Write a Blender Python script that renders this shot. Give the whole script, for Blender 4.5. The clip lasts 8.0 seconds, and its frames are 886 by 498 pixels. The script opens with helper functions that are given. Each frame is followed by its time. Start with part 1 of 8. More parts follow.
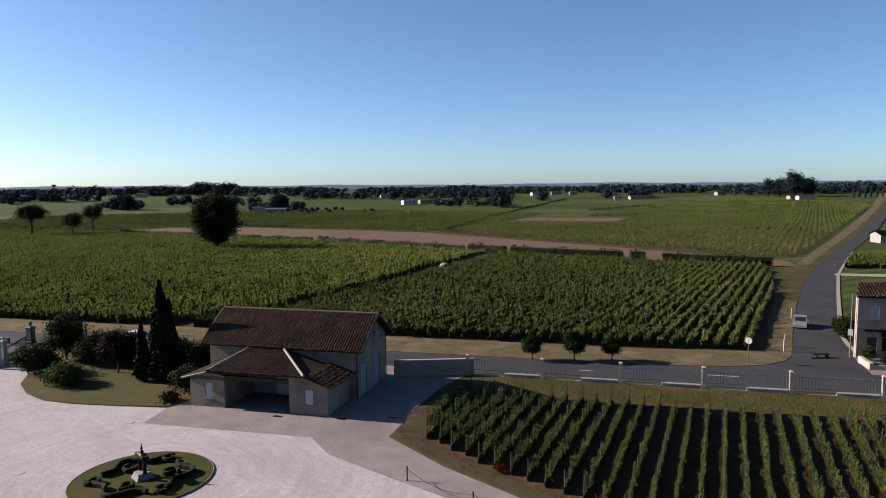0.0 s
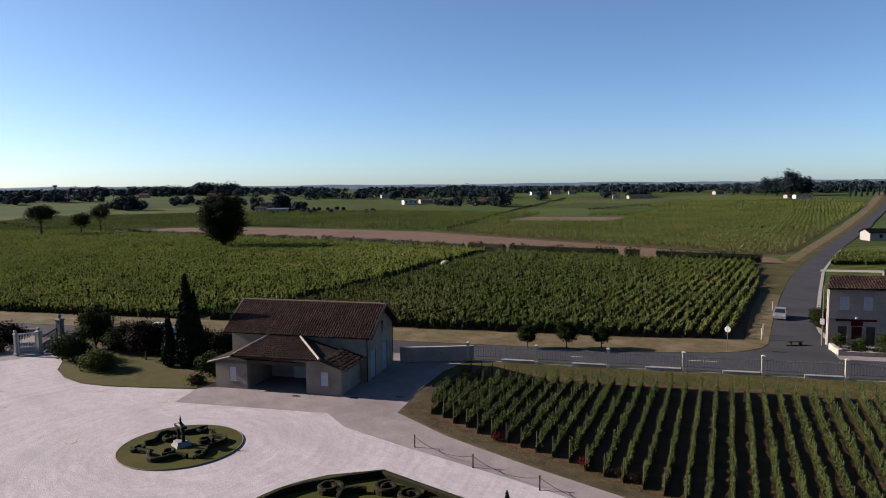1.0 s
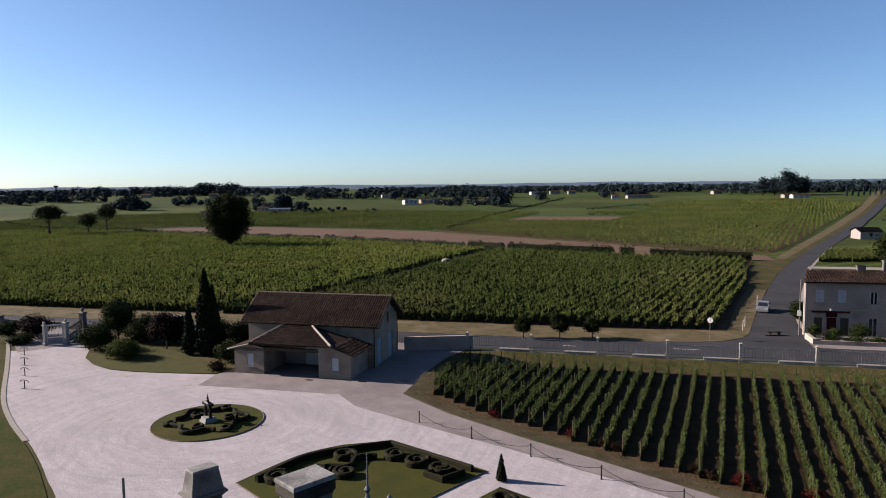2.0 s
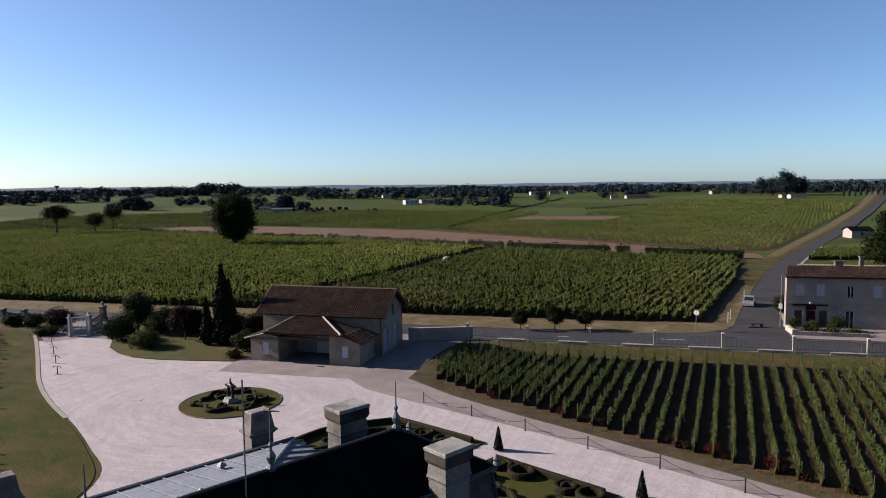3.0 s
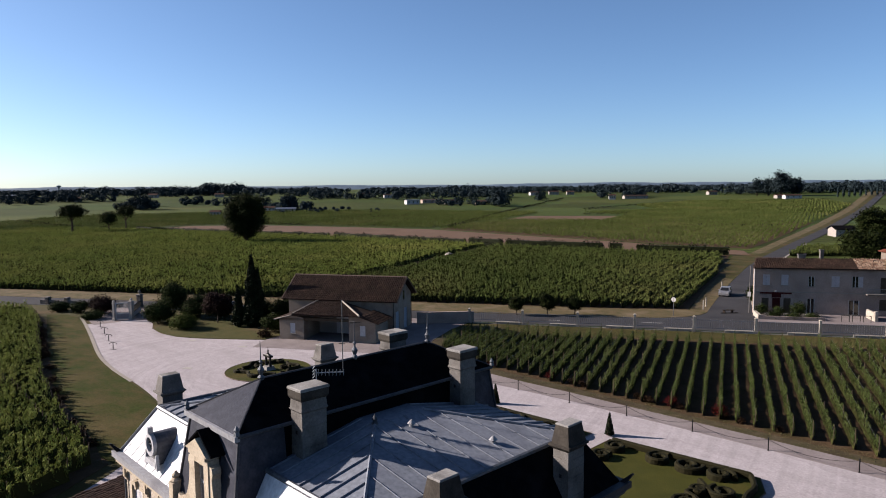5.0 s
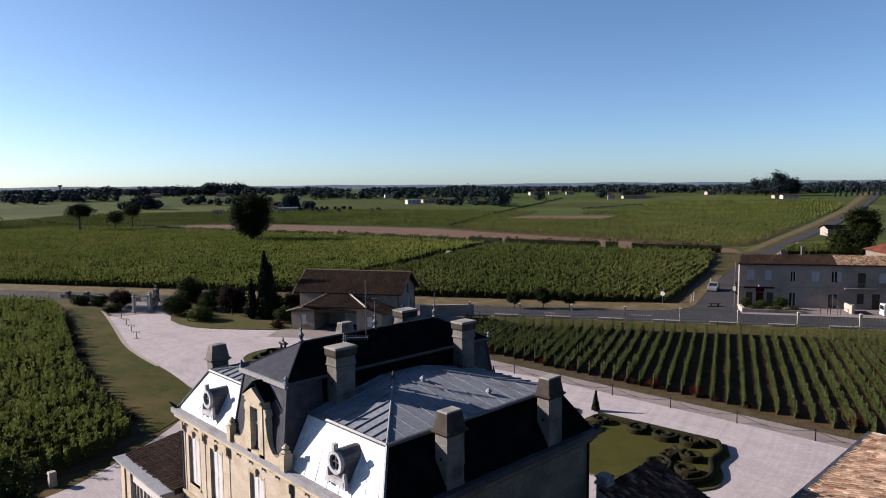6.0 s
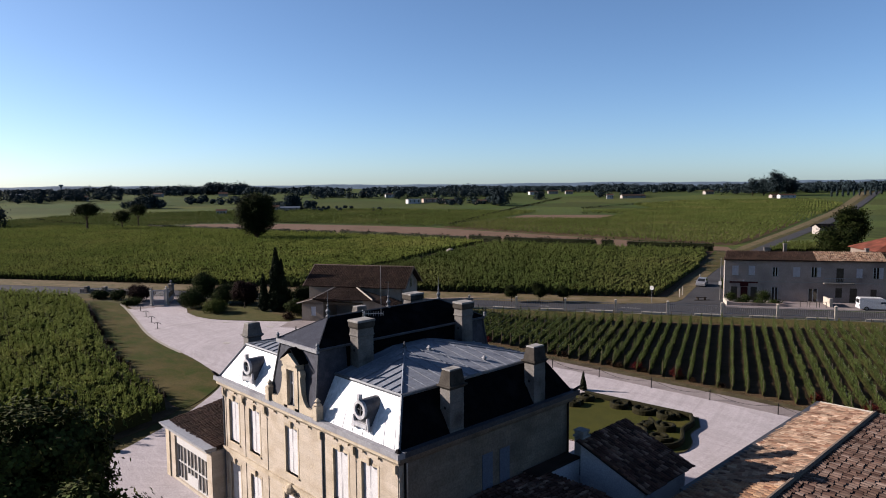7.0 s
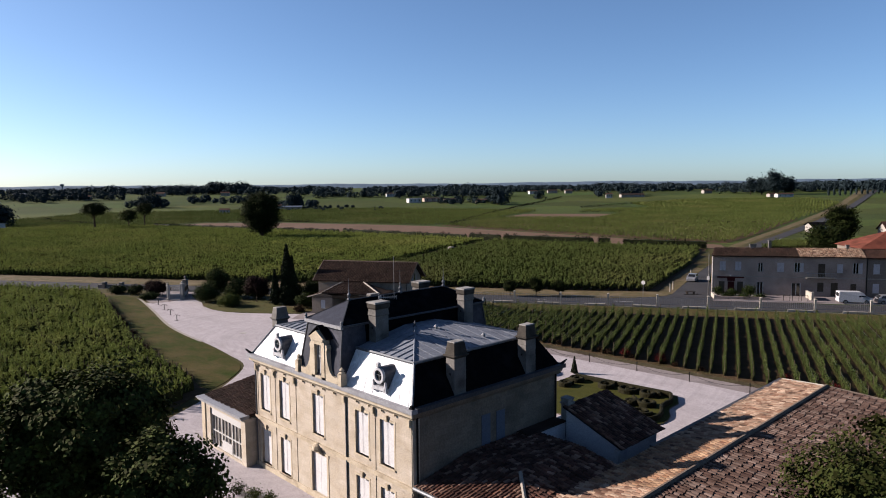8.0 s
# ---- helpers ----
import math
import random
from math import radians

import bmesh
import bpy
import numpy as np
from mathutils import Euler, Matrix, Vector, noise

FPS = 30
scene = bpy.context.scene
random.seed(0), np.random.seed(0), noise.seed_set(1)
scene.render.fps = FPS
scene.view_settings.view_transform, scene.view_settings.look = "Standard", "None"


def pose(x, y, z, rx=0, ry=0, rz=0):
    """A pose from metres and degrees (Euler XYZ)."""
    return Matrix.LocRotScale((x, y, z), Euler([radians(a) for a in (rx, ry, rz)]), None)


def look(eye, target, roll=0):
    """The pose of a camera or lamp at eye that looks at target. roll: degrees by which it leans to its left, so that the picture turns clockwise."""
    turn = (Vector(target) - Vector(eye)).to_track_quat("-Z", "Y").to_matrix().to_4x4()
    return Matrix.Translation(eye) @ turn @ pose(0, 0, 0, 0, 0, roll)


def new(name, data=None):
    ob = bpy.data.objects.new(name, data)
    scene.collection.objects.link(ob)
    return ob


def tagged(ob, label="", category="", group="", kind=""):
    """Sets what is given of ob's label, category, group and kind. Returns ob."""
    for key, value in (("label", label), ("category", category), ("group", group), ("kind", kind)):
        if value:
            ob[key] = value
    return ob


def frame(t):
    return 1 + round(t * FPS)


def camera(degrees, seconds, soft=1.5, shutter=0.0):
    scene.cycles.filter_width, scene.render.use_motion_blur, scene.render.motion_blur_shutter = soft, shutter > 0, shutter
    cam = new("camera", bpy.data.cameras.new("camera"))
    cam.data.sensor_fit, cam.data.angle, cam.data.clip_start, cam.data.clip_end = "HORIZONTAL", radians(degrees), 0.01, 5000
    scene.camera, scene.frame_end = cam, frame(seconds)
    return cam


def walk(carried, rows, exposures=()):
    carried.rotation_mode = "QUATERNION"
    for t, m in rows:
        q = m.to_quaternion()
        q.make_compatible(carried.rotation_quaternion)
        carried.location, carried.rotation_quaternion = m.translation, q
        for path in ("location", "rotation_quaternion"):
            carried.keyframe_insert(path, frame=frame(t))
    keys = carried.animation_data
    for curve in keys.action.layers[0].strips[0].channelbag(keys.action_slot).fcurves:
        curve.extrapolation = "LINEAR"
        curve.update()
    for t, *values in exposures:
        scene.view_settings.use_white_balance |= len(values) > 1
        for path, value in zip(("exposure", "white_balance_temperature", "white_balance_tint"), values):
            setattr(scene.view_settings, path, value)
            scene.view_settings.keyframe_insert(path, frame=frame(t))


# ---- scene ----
cam = camera(66.0, 8.0, soft=1.0)
# seconds, x, y, z, yaw, pitch, roll
PATH = [
    (0, 0.331, -3.908, 19.477, 46.268, -5.17, 0.377),
    (0.5, 2.51, -6.182, 19.554, 46.267, -5.185, 0.452),
    (1, 4.623, -8.301, 19.61, 46.268, -5.193, 0.505),
    (1.5, 6.656, -10.321, 19.649, 46.269, -5.196, 0.541),
    (2, 8.612, -12.286, 19.673, 46.27, -5.195, 0.56),
    (2.5, 10.505, -14.231, 19.686, 46.272, -5.191, 0.566),
    (3, 12.358, -16.183, 19.69, 46.275, -5.184, 0.562),
    (3.5, 14.198, -18.159, 19.688, 46.278, -5.178, 0.549),
    (4, 16.053, -20.171, 19.683, 46.281, -5.171, 0.53),
    (4.5, 17.95, -22.224, 19.679, 46.286, -5.167, 0.508),
    (5, 19.911, -24.319, 19.677, 46.29, -5.165, 0.486),
    (5.5, 21.946, -26.453, 19.681, 46.295, -5.167, 0.466),
    (6, 24.058, -28.62, 19.694, 46.301, -5.174, 0.45),
    (6.5, 26.23, -30.812, 19.718, 46.307, -5.187, 0.441),
    (7, 28.427, -33.02, 19.757, 46.314, -5.208, 0.442),
    (7.5, 30.595, -35.237, 19.813, 46.321, -5.237, 0.455),
    (8, 32.65, -37.455, 19.89, 46.328, -5.276, 0.483),
]
walk(cam, [(t, pose(x, y, z, 90 + pitch, roll, yaw)) for t, x, y, z, yaw, pitch, roll in PATH],
     exposures=[(0, 1.5, 6500, 14), (8, 1.5, 6500, 14)])

# ---- world and sun: clear evening sky, low sun ----
SUN_FROM = Vector((-0.825, -0.565, 0.0)).normalized()
SUN_ELEV = radians(23.5)
world = bpy.data.worlds.new("sky")
scene.world = world
world.use_nodes = True
wn, wl = world.node_tree.nodes, world.node_tree.links
wn.clear()
sky = wn.new("ShaderNodeTexSky")
sky.sky_type = "NISHITA"
sky.sun_disc = False
sky.sun_elevation = SUN_ELEV
sky.sun_rotation = math.atan2(SUN_FROM.x, SUN_FROM.y)
sky.altitude = 50
sky.air_density, sky.dust_density, sky.ozone_density = 0.68, 0.6, 4.2
bg = wn.new("ShaderNodeBackground")
bg.inputs["Strength"].default_value = 0.056
out = wn.new("ShaderNodeOutputWorld")
haze = wn.new("ShaderNodeMix")
haze.data_type, haze.blend_type = "RGBA", "MULTIPLY"
haze.inputs["Factor"].default_value = 1.0
haze.inputs["B"].default_value = (0.96, 1.0, 0.975, 1)
wl.new(sky.outputs[0], haze.inputs["A"])
wl.new(haze.outputs["Result"], bg.inputs[0])
wl.new(bg.outputs[0], out.inputs[0])
sun = new("sun", bpy.data.lights.new("sun", "SUN"))
sun.data.energy, sun.data.angle, sun.data.color = 5.3, radians(0.53), (1.0, 0.885, 0.79)
sun.matrix_world = look(Vector((0, 0, 60)) + SUN_FROM * 60 * math.cos(SUN_ELEV) + Vector((0, 0, 60 * math.sin(SUN_ELEV))), (0, 0, 60))


# ---- materials ----
TONE = 0.4


def material(name, base, other, scale=1.0, rough=0.8, bump=0.0, fine=12.0, metal=0.0, island=0.0, random_object=0.0, stain=None, stain_scale=0.15, spec=0.07, stretch=(1, 1, 1), stain_lo=0.5, swirl=0.0, turn=0.0):
    """Two scales of variation over a base colour, with relief; island: how far each loose piece differs."""
    base, other, stain = (tuple(c * TONE for c in q) if q else q for q in (base, other, stain))
    m = bpy.data.materials.new(name)
    m.use_nodes = True
    nt = m.node_tree
    n, l = nt.nodes, nt.links
    p = n["Principled BSDF"]
    p.inputs["Roughness"].default_value = rough
    p.inputs["Metallic"].default_value = metal
    p.inputs["Specular IOR Level"].default_value = spec
    geo = n.new("ShaderNodeNewGeometry")
    mp = n.new("ShaderNodeMapping")
    mp.inputs["Scale"].default_value = stretch
    mp.inputs["Rotation"].default_value = (0, 0, turn)
    l.new(geo.outputs["Position"], mp.inputs["Vector"])
    a = n.new("ShaderNodeTexNoise")
    a.inputs["Scale"].default_value, a.inputs["Detail"].default_value, a.inputs["Roughness"].default_value = scale, 5.0, 0.6
    a.inputs["Distortion"].default_value = swirl
    l.new(mp.outputs[0], a.inputs["Vector"])
    ramp = n.new("ShaderNodeValToRGB")
    ramp.color_ramp.elements[0].position, ramp.color_ramp.elements[1].position = 0.32, 0.68
    ramp.color_ramp.elements[0].color, ramp.color_ramp.elements[1].color = (*base, 1), (*other, 1)
    l.new(a.outputs["Fac"], ramp.inputs[0])
    col = ramp.outputs[0]
    f = n.new("ShaderNodeTexNoise")
    f.inputs["Scale"].default_value, f.inputs["Detail"].default_value = scale * fine, 3.0
    l.new(mp.outputs[0], f.inputs["Vector"])
    if stain:
        s = n.new("ShaderNodeTexNoise")
        s.inputs["Scale"].default_value, s.inputs["Detail"].default_value = stain_scale, 4.0
        l.new(mp.outputs[0], s.inputs["Vector"])
        sr = n.new("ShaderNodeMapRange")
        sr.inputs["From Min"].default_value, sr.inputs["From Max"].default_value = stain_lo, stain_lo + 0.2
        l.new(s.outputs["Fac"], sr.inputs["Value"])
        mx = n.new("ShaderNodeMix")
        mx.data_type = "RGBA"
        l.new(sr.outputs[0], mx.inputs["Factor"])
        l.new(col, mx.inputs["A"])
        mx.inputs["B"].default_value = (*stain, 1)
        col = mx.outputs["Result"]
    hsv = n.new("ShaderNodeHueSaturation")
    vr = n.new("ShaderNodeMapRange")
    vr.inputs["From Min"].default_value, vr.inputs["From Max"].default_value = 0.3, 0.7
    vr.inputs["To Min"].default_value, vr.inputs["To Max"].default_value = 0.82, 1.18
    l.new(f.outputs["Fac"], vr.inputs["Value"])
    val = vr.outputs[0]
    for source, amount in (("island", island), ("object", random_object)):
        if amount:
            src = geo.outputs["Random Per Island"] if source == "island" else n.new("ShaderNodeObjectInfo").outputs["Random"]
            r = n.new("ShaderNodeMapRange")
            r.inputs["To Min"].default_value, r.inputs["To Max"].default_value = 1 - amount, 1 + amount
            l.new(src, r.inputs["Value"])
            mu = n.new("ShaderNodeMath")
            mu.operation = "MULTIPLY"
            l.new(val, mu.inputs[0])
            l.new(r.outputs[0], mu.inputs[1])
            val = mu.outputs[0]
            h = n.new("ShaderNodeMapRange")
            h.inputs["To Min"].default_value, h.inputs["To Max"].default_value = 0.5 - amount * 0.05, 0.5 + amount * 0.05
            l.new(src, h.inputs["Value"])
            l.new(h.outputs[0], hsv.inputs["Hue"])
    l.new(val, hsv.inputs["Value"])
    l.new(col, hsv.inputs["Color"])
    l.new(hsv.outputs[0], p.inputs["Base Color"])
    if bump:
        b = n.new("ShaderNodeBump")
        b.inputs["Strength"].default_value, b.inputs["Distance"].default_value = bump, 0.04
        l.new(f.outputs["Fac"], b.inputs["Height"])
        l.new(b.outputs[0], p.inputs["Normal"])
    return m


def tile_material(name, cols, rough=0.85, coarse=1.0):
    """Old clay tiles: every loose tile takes its own colour from the list."""
    m = bpy.data.materials.new(name)
    m.use_nodes = True
    n, l = m.node_tree.nodes, m.node_tree.links
    p = n["Principled BSDF"]
    p.inputs["Roughness"].default_value = rough
    p.inputs["Specular IOR Level"].default_value = 0.06
    geo = n.new("ShaderNodeNewGeometry")
    ramp = n.new("ShaderNodeValToRGB")
    e = ramp.color_ramp.elements
    for i, c in enumerate(cols):
        x = e[i] if i < 2 else e.new(1.0)
        x.position = i / (len(cols) - 1)
        x.color = (*(q * TONE for q in c), 1)
    l.new(geo.outputs["Random Per Island"], ramp.inputs[0])
    t = n.new("ShaderNodeTexNoise")
    t.inputs["Scale"].default_value, t.inputs["Detail"].default_value = coarse, 6.0
    l.new(geo.outputs["Position"], t.inputs["Vector"])
    r = n.new("ShaderNodeMapRange")
    r.inputs["From Min"].default_value, r.inputs["From Max"].default_value = 0.3, 0.7
    r.inputs["To Min"].default_value, r.inputs["To Max"].default_value = 0.6, 1.35
    l.new(t.outputs["Fac"], r.inputs["Value"])
    hsv = n.new("ShaderNodeHueSaturation")
    l.new(ramp.outputs[0], hsv.inputs["Color"])
    l.new(r.outputs[0], hsv.inputs["Value"])
    l.new(hsv.outputs[0], p.inputs["Base Color"])
    return m


GRAVEL = material("pale_gravel", (0.555, 0.505, 0.525), (0.665, 0.615, 0.638), 0.55, 0.95, 0.5, 30, stain=(0.535, 0.49, 0.505), stain_scale=0.2, stretch=(0.45, 1.0, 1), swirl=2.2, turn=0.15)
# wheel tracks sweep round the bed in the court
gt = GRAVEL.node_tree
away = gt.nodes.new("ShaderNodeVectorMath")
away.operation = "SUBTRACT"
away.inputs[1].default_value = (-45.9, 12.1, 0)
apart = gt.nodes.new("ShaderNodeSeparateXYZ")
reach_, turn_ = gt.nodes.new("ShaderNodeVectorMath"), gt.nodes.new("ShaderNodeMath")
reach_.operation, turn_.operation = "LENGTH", "ARCTAN2"
polar = gt.nodes.new("ShaderNodeCombineXYZ")
sweep = gt.nodes.new("ShaderNodeTexNoise")
sweep.inputs["Scale"].default_value, sweep.inputs["Detail"].default_value, sweep.inputs["Distortion"].default_value = 0.8, 6.0, 2.6
worn = gt.nodes.new("ShaderNodeMapRange")
worn.inputs["From Min"].default_value, worn.inputs["From Max"].default_value = 0.36, 0.62
worn.inputs["To Min"].default_value, worn.inputs["To Max"].default_value = 0.92, 1.04
tint = gt.nodes.new("ShaderNodeMix")
tint.data_type, tint.blend_type = "RGBA", "MULTIPLY"
tint.inputs["Factor"].default_value = 1.0
surface = gt.nodes["Principled BSDF"].inputs["Base Color"]
plain = surface.links[0].from_socket
for a_, b_ in ((gt.nodes["Geometry"].outputs["Position"], away.inputs[0]), (away.outputs[0], apart.inputs[0]), (away.outputs[0], reach_.inputs[0]), (apart.outputs["Y"], turn_.inputs[0]), (apart.outputs["X"], turn_.inputs[1]),
               (reach_.outputs["Value"], polar.inputs["X"]), (turn_.outputs[0], polar.inputs["Y"]), (polar.outputs[0], sweep.inputs["Vector"]), (sweep.outputs["Fac"], worn.inputs["Value"]), (plain, tint.inputs["A"]), (worn.outputs[0], tint.inputs["B"]), (tint.outputs["Result"], surface)):
    gt.links.new(a_, b_)
CONCRETE = material("grey_path", (0.3085, 0.2666, 0.2632), (0.4066, 0.3555, 0.3535), 0.5, 0.9, 0.3, 25, stain=(0.2664, 0.2255, 0.2258))
ASPHALT = material("asphalt", (0.06264, 0.06264, 0.06848), (0.0877, 0.08686, 0.09187), 0.3, 0.85, 0.3, 50, stain=(0.05178, 0.05178, 0.0568))
GRASS = material("grass", (0.06165, 0.06479, 0.01902), (0.1048, 0.08883, 0.02989), 0.35, 0.9, 0.6, 30, stain=(0.1602, 0.1045, 0.04755), stain_scale=0.14)
LAWN = material("mown_lawn", (0.06164, 0.06719, 0.01259), (0.0841, 0.0845, 0.01574), 0.6, 0.9, 0.5, 25, stain=(0.112, 0.08638, 0.02361), stain_lo=0.55)
DRY_GRASS = material("dry_grass_verge", (0.2063, 0.1525, 0.085), (0.1125, 0.105, 0.045), 0.7, 0.95, 0.6, 20, stain=(0.25, 0.1938, 0.1225), stain_scale=0.3)
BED_GRASS = material("patchy_lawn", (0.072, 0.082, 0.022), (0.12, 0.105, 0.036), 0.5, 0.9, 0.6, 30, stain=(0.15, 0.105, 0.055), stain_scale=0.16, stain_lo=0.56)
DRY_LAWN = material("dry_lawn", (0.1072, 0.08606, 0.03346), (0.04903, 0.0728, 0.01497), 0.55, 0.95, 0.6, 14, stain=(0.1379, 0.1081, 0.04754), stain_scale=0.2, stretch=(0.6, 1, 1), swirl=0.6, spec=0.03)
SOIL = material("vineyard_soil", (0.09838, 0.06285, 0.03563), (0.1457, 0.09495, 0.05537), 0.8, 0.95, 0.6, 12, stain=(0.06692, 0.05565, 0.02165), stain_scale=0.5, spec=0.05)
PLOUGHED = material("ploughed_earth", (0.184, 0.116, 0.08), (0.224, 0.148, 0.104), 0.12, 0.95, 0.4, 10, stain=(0.16, 0.104, 0.068), stain_scale=0.05)
FIELD = material("distant_vines", (0.06141, 0.09786, 0.0226), (0.08898, 0.1269, 0.03058), 0.02, 0.95, 0.8, 60, stain=(0.1035, 0.1323, 0.03723), stain_scale=0.012, stretch=(1.0, 0.5, 1), spec=0.05)
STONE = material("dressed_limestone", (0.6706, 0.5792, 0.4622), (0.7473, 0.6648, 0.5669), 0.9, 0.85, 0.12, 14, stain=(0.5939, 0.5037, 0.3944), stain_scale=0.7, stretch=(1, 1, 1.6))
# Darker copy of the dressed stone: the shade of side walls is coloured in.
STONE_SIDE = material("shade_darkened_limestone", (0.2538, 0.2136, 0.1678), (0.3129, 0.266, 0.2111), 0.7, 0.9, 0.2, 14, stain=(0.1692, 0.1438, 0.1199), stain_scale=0.4)


def ashlar(mat, wide, high, spread):
    """Lets the courses of dressed blocks differ a little in tone, with fine joints."""
    nt = mat.node_tree
    p_, q_, c_, k_, x_ = (nt.nodes.new(w) for w in ("ShaderNodeSeparateXYZ", "ShaderNodeMath", "ShaderNodeCombineXYZ", "ShaderNodeTexBrick", "ShaderNodeMix"))
    k_.inputs["Color1"].default_value, k_.inputs["Color2"].default_value = (1 - spread, 1 - spread, 1 - spread * 1.2, 1), (1 + spread, 1 + spread, 1 + spread, 1)
    k_.inputs["Mortar"].default_value = (0.86, 0.85, 0.83, 1)
    k_.inputs["Scale"].default_value, k_.inputs["Mortar Size"].default_value = 1.0, 0.008
    k_.inputs["Brick Width"].default_value, k_.inputs["Row Height"].default_value = wide, high
    x_.data_type, x_.blend_type = "RGBA", "MULTIPLY"
    x_.inputs["Factor"].default_value = 1.0
    base = nt.nodes["Principled BSDF"].inputs["Base Color"]
    old = base.links[0].from_socket
    for a, b in ((nt.nodes["Geometry"].outputs["Position"], p_.inputs[0]), (p_.outputs["X"], q_.inputs[0]), (p_.outputs["Y"], q_.inputs[1]), (q_.outputs[0], c_.inputs["X"]), (p_.outputs["Z"], c_.inputs["Y"]),
                 (c_.outputs[0], k_.inputs["Vector"]), (old, x_.inputs["A"]), (k_.outputs["Color"], x_.inputs["B"]), (x_.outputs["Result"], base)):
        nt.links.new(a, b)


ashlar(STONE, 0.85, 0.36, 0.07)
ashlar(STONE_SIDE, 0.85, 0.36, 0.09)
TRIM = material("moulded_limestone", (0.693, 0.5891, 0.4389), (0.798, 0.6962, 0.5429), 1.5, 0.85, 0.1, 10, stain=(0.525, 0.4391, 0.3234), stain_scale=1.2)
CHIMNEY_STONE = material("chimney_stone", (0.2198, 0.207, 0.1914), (0.2911, 0.2772, 0.264), 1.5, 0.9, 0.3, 10, stain=(0.1188, 0.1109, 0.1056), stain_scale=0.8)
CAP_STONE = material("pale_cap_stone", (0.36, 0.35, 0.34), (0.48, 0.47, 0.45), 1.5, 0.9, 0.3, 10, stain=(0.22, 0.21, 0.20), stain_scale=1.2)
CHIMNEY_TOP = material("blackened_stone", (0.06825, 0.06037, 0.0525), (0.1155, 0.1023, 0.08659), 1.5, 0.9, 0.3, 10, stain=(0.03675, 0.03412, 0.0315), stain_scale=1.0)
RENDERED = material("lime_render", (0.4233, 0.3461, 0.2769), (0.5131, 0.4279, 0.3506), 0.6, 0.92, 0.2, 20, stain=(0.3207, 0.2579, 0.2031), stain_scale=0.5)
HOUSE_WALL = material("greyed_stone_wall", (0.5031, 0.3886, 0.3283), (0.6426, 0.5144, 0.445), 0.6, 0.92, 0.25, 14, stain=(0.364, 0.2837, 0.2437), stain_scale=0.3)
WHITE = material("white_paint", (0.74, 0.73, 0.72), (0.80, 0.79, 0.78), 2.0, 0.6, 0.05, 10)
SHUTTER = material("white_shutter_paint", (0.8448, 0.8448, 0.8704), (0.9472, 0.9472, 0.9728), 2.0, 0.5, 0.05, 10)
BLUE_DOOR = material("pale_blue_paint", (0.378, 0.45, 0.558), (0.45, 0.522, 0.612), 2.0, 0.5, 0.05, 10)
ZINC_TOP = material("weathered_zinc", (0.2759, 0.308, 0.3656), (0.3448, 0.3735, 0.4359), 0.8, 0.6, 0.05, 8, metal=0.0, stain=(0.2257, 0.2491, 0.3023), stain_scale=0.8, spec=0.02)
# Near-black slate: roof shade is put into the colour.
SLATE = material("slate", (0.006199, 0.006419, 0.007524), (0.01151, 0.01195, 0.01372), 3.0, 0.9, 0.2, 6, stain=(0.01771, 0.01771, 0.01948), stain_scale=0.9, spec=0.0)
LEAD = material("lead_flashing", (0.1782, 0.1944, 0.2187), (0.243, 0.2592, 0.2835), 1.0, 0.5, 0.05, 8, metal=0.3)
IRON = material("dark_iron", (0.02, 0.02, 0.022), (0.04, 0.038, 0.036), 3.0, 0.5, 0.05, 8, metal=0.4)
STEEL = material("galvanised_steel", (0.35, 0.36, 0.38), (0.45, 0.46, 0.48), 3.0, 0.4, 0.0, 8, metal=0.8)
FENCE_PAINT = material("pale_grey_fence_paint", (0.39, 0.39, 0.4056), (0.4524, 0.4524, 0.468), 2.0, 0.5, 0.0, 8)
FENCE_STONE = material("pale_fence_stone", (0.58, 0.52, 0.44), (0.66, 0.61, 0.53), 1.2, 0.85, 0.1, 10, stain=(0.46, 0.41, 0.34), stain_scale=0.9)
WOOD = material("weathered_wood", (0.096, 0.072, 0.051), (0.144, 0.114, 0.084), 2.0, 0.85, 0.2, 12)
BARK = material("bark", (0.06, 0.045, 0.033), (0.10, 0.078, 0.058), 2.0, 0.95, 0.6, 10)
DARK_GLASS = material("dark_window_glass", (0.02, 0.022, 0.025), (0.03, 0.032, 0.036), 1.0, 0.12, 0.0, 8, spec=0.5)
DARK_VOID = material("unlit_interior", (0.03, 0.028, 0.026), (0.045, 0.04, 0.037), 1.0, 0.9, 0.0, 8)
CURB = material("stone_kerb", (0.42, 0.38, 0.33), (0.50, 0.46, 0.40), 1.0, 0.9, 0.2, 12)
VINE_LEAF = material("vine_leaves", (0.06606, 0.09622, 0.02372), (0.1128, 0.1419, 0.04218), 0.3, 0.8, 0.0, 10, island=0.28, stain=(0.1449, 0.1547, 0.05931), stain_scale=0.08, spec=0.05, stain_lo=0.55)
# Brighter copy of the vine green; sun on the far rows is coloured in.
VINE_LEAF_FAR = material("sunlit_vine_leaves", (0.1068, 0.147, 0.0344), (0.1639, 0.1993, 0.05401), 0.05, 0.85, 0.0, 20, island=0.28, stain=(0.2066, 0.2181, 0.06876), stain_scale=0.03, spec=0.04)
# Dark colour for sheets that stand in for shade inside the vine rows.
VINE_CORE = material("added_row_shade", (0.0429, 0.0468, 0.01456), (0.0715, 0.0715, 0.02288), 1.0, 0.9, 0.0, 10, spec=0.03)
RED_LEAF = material("red_rose_leaves", (0.0952, 0.00896, 0.00896), (0.1344, 0.01408, 0.0128), 3.0, 0.8, 0.0, 10, island=0.4, spec=0.04)
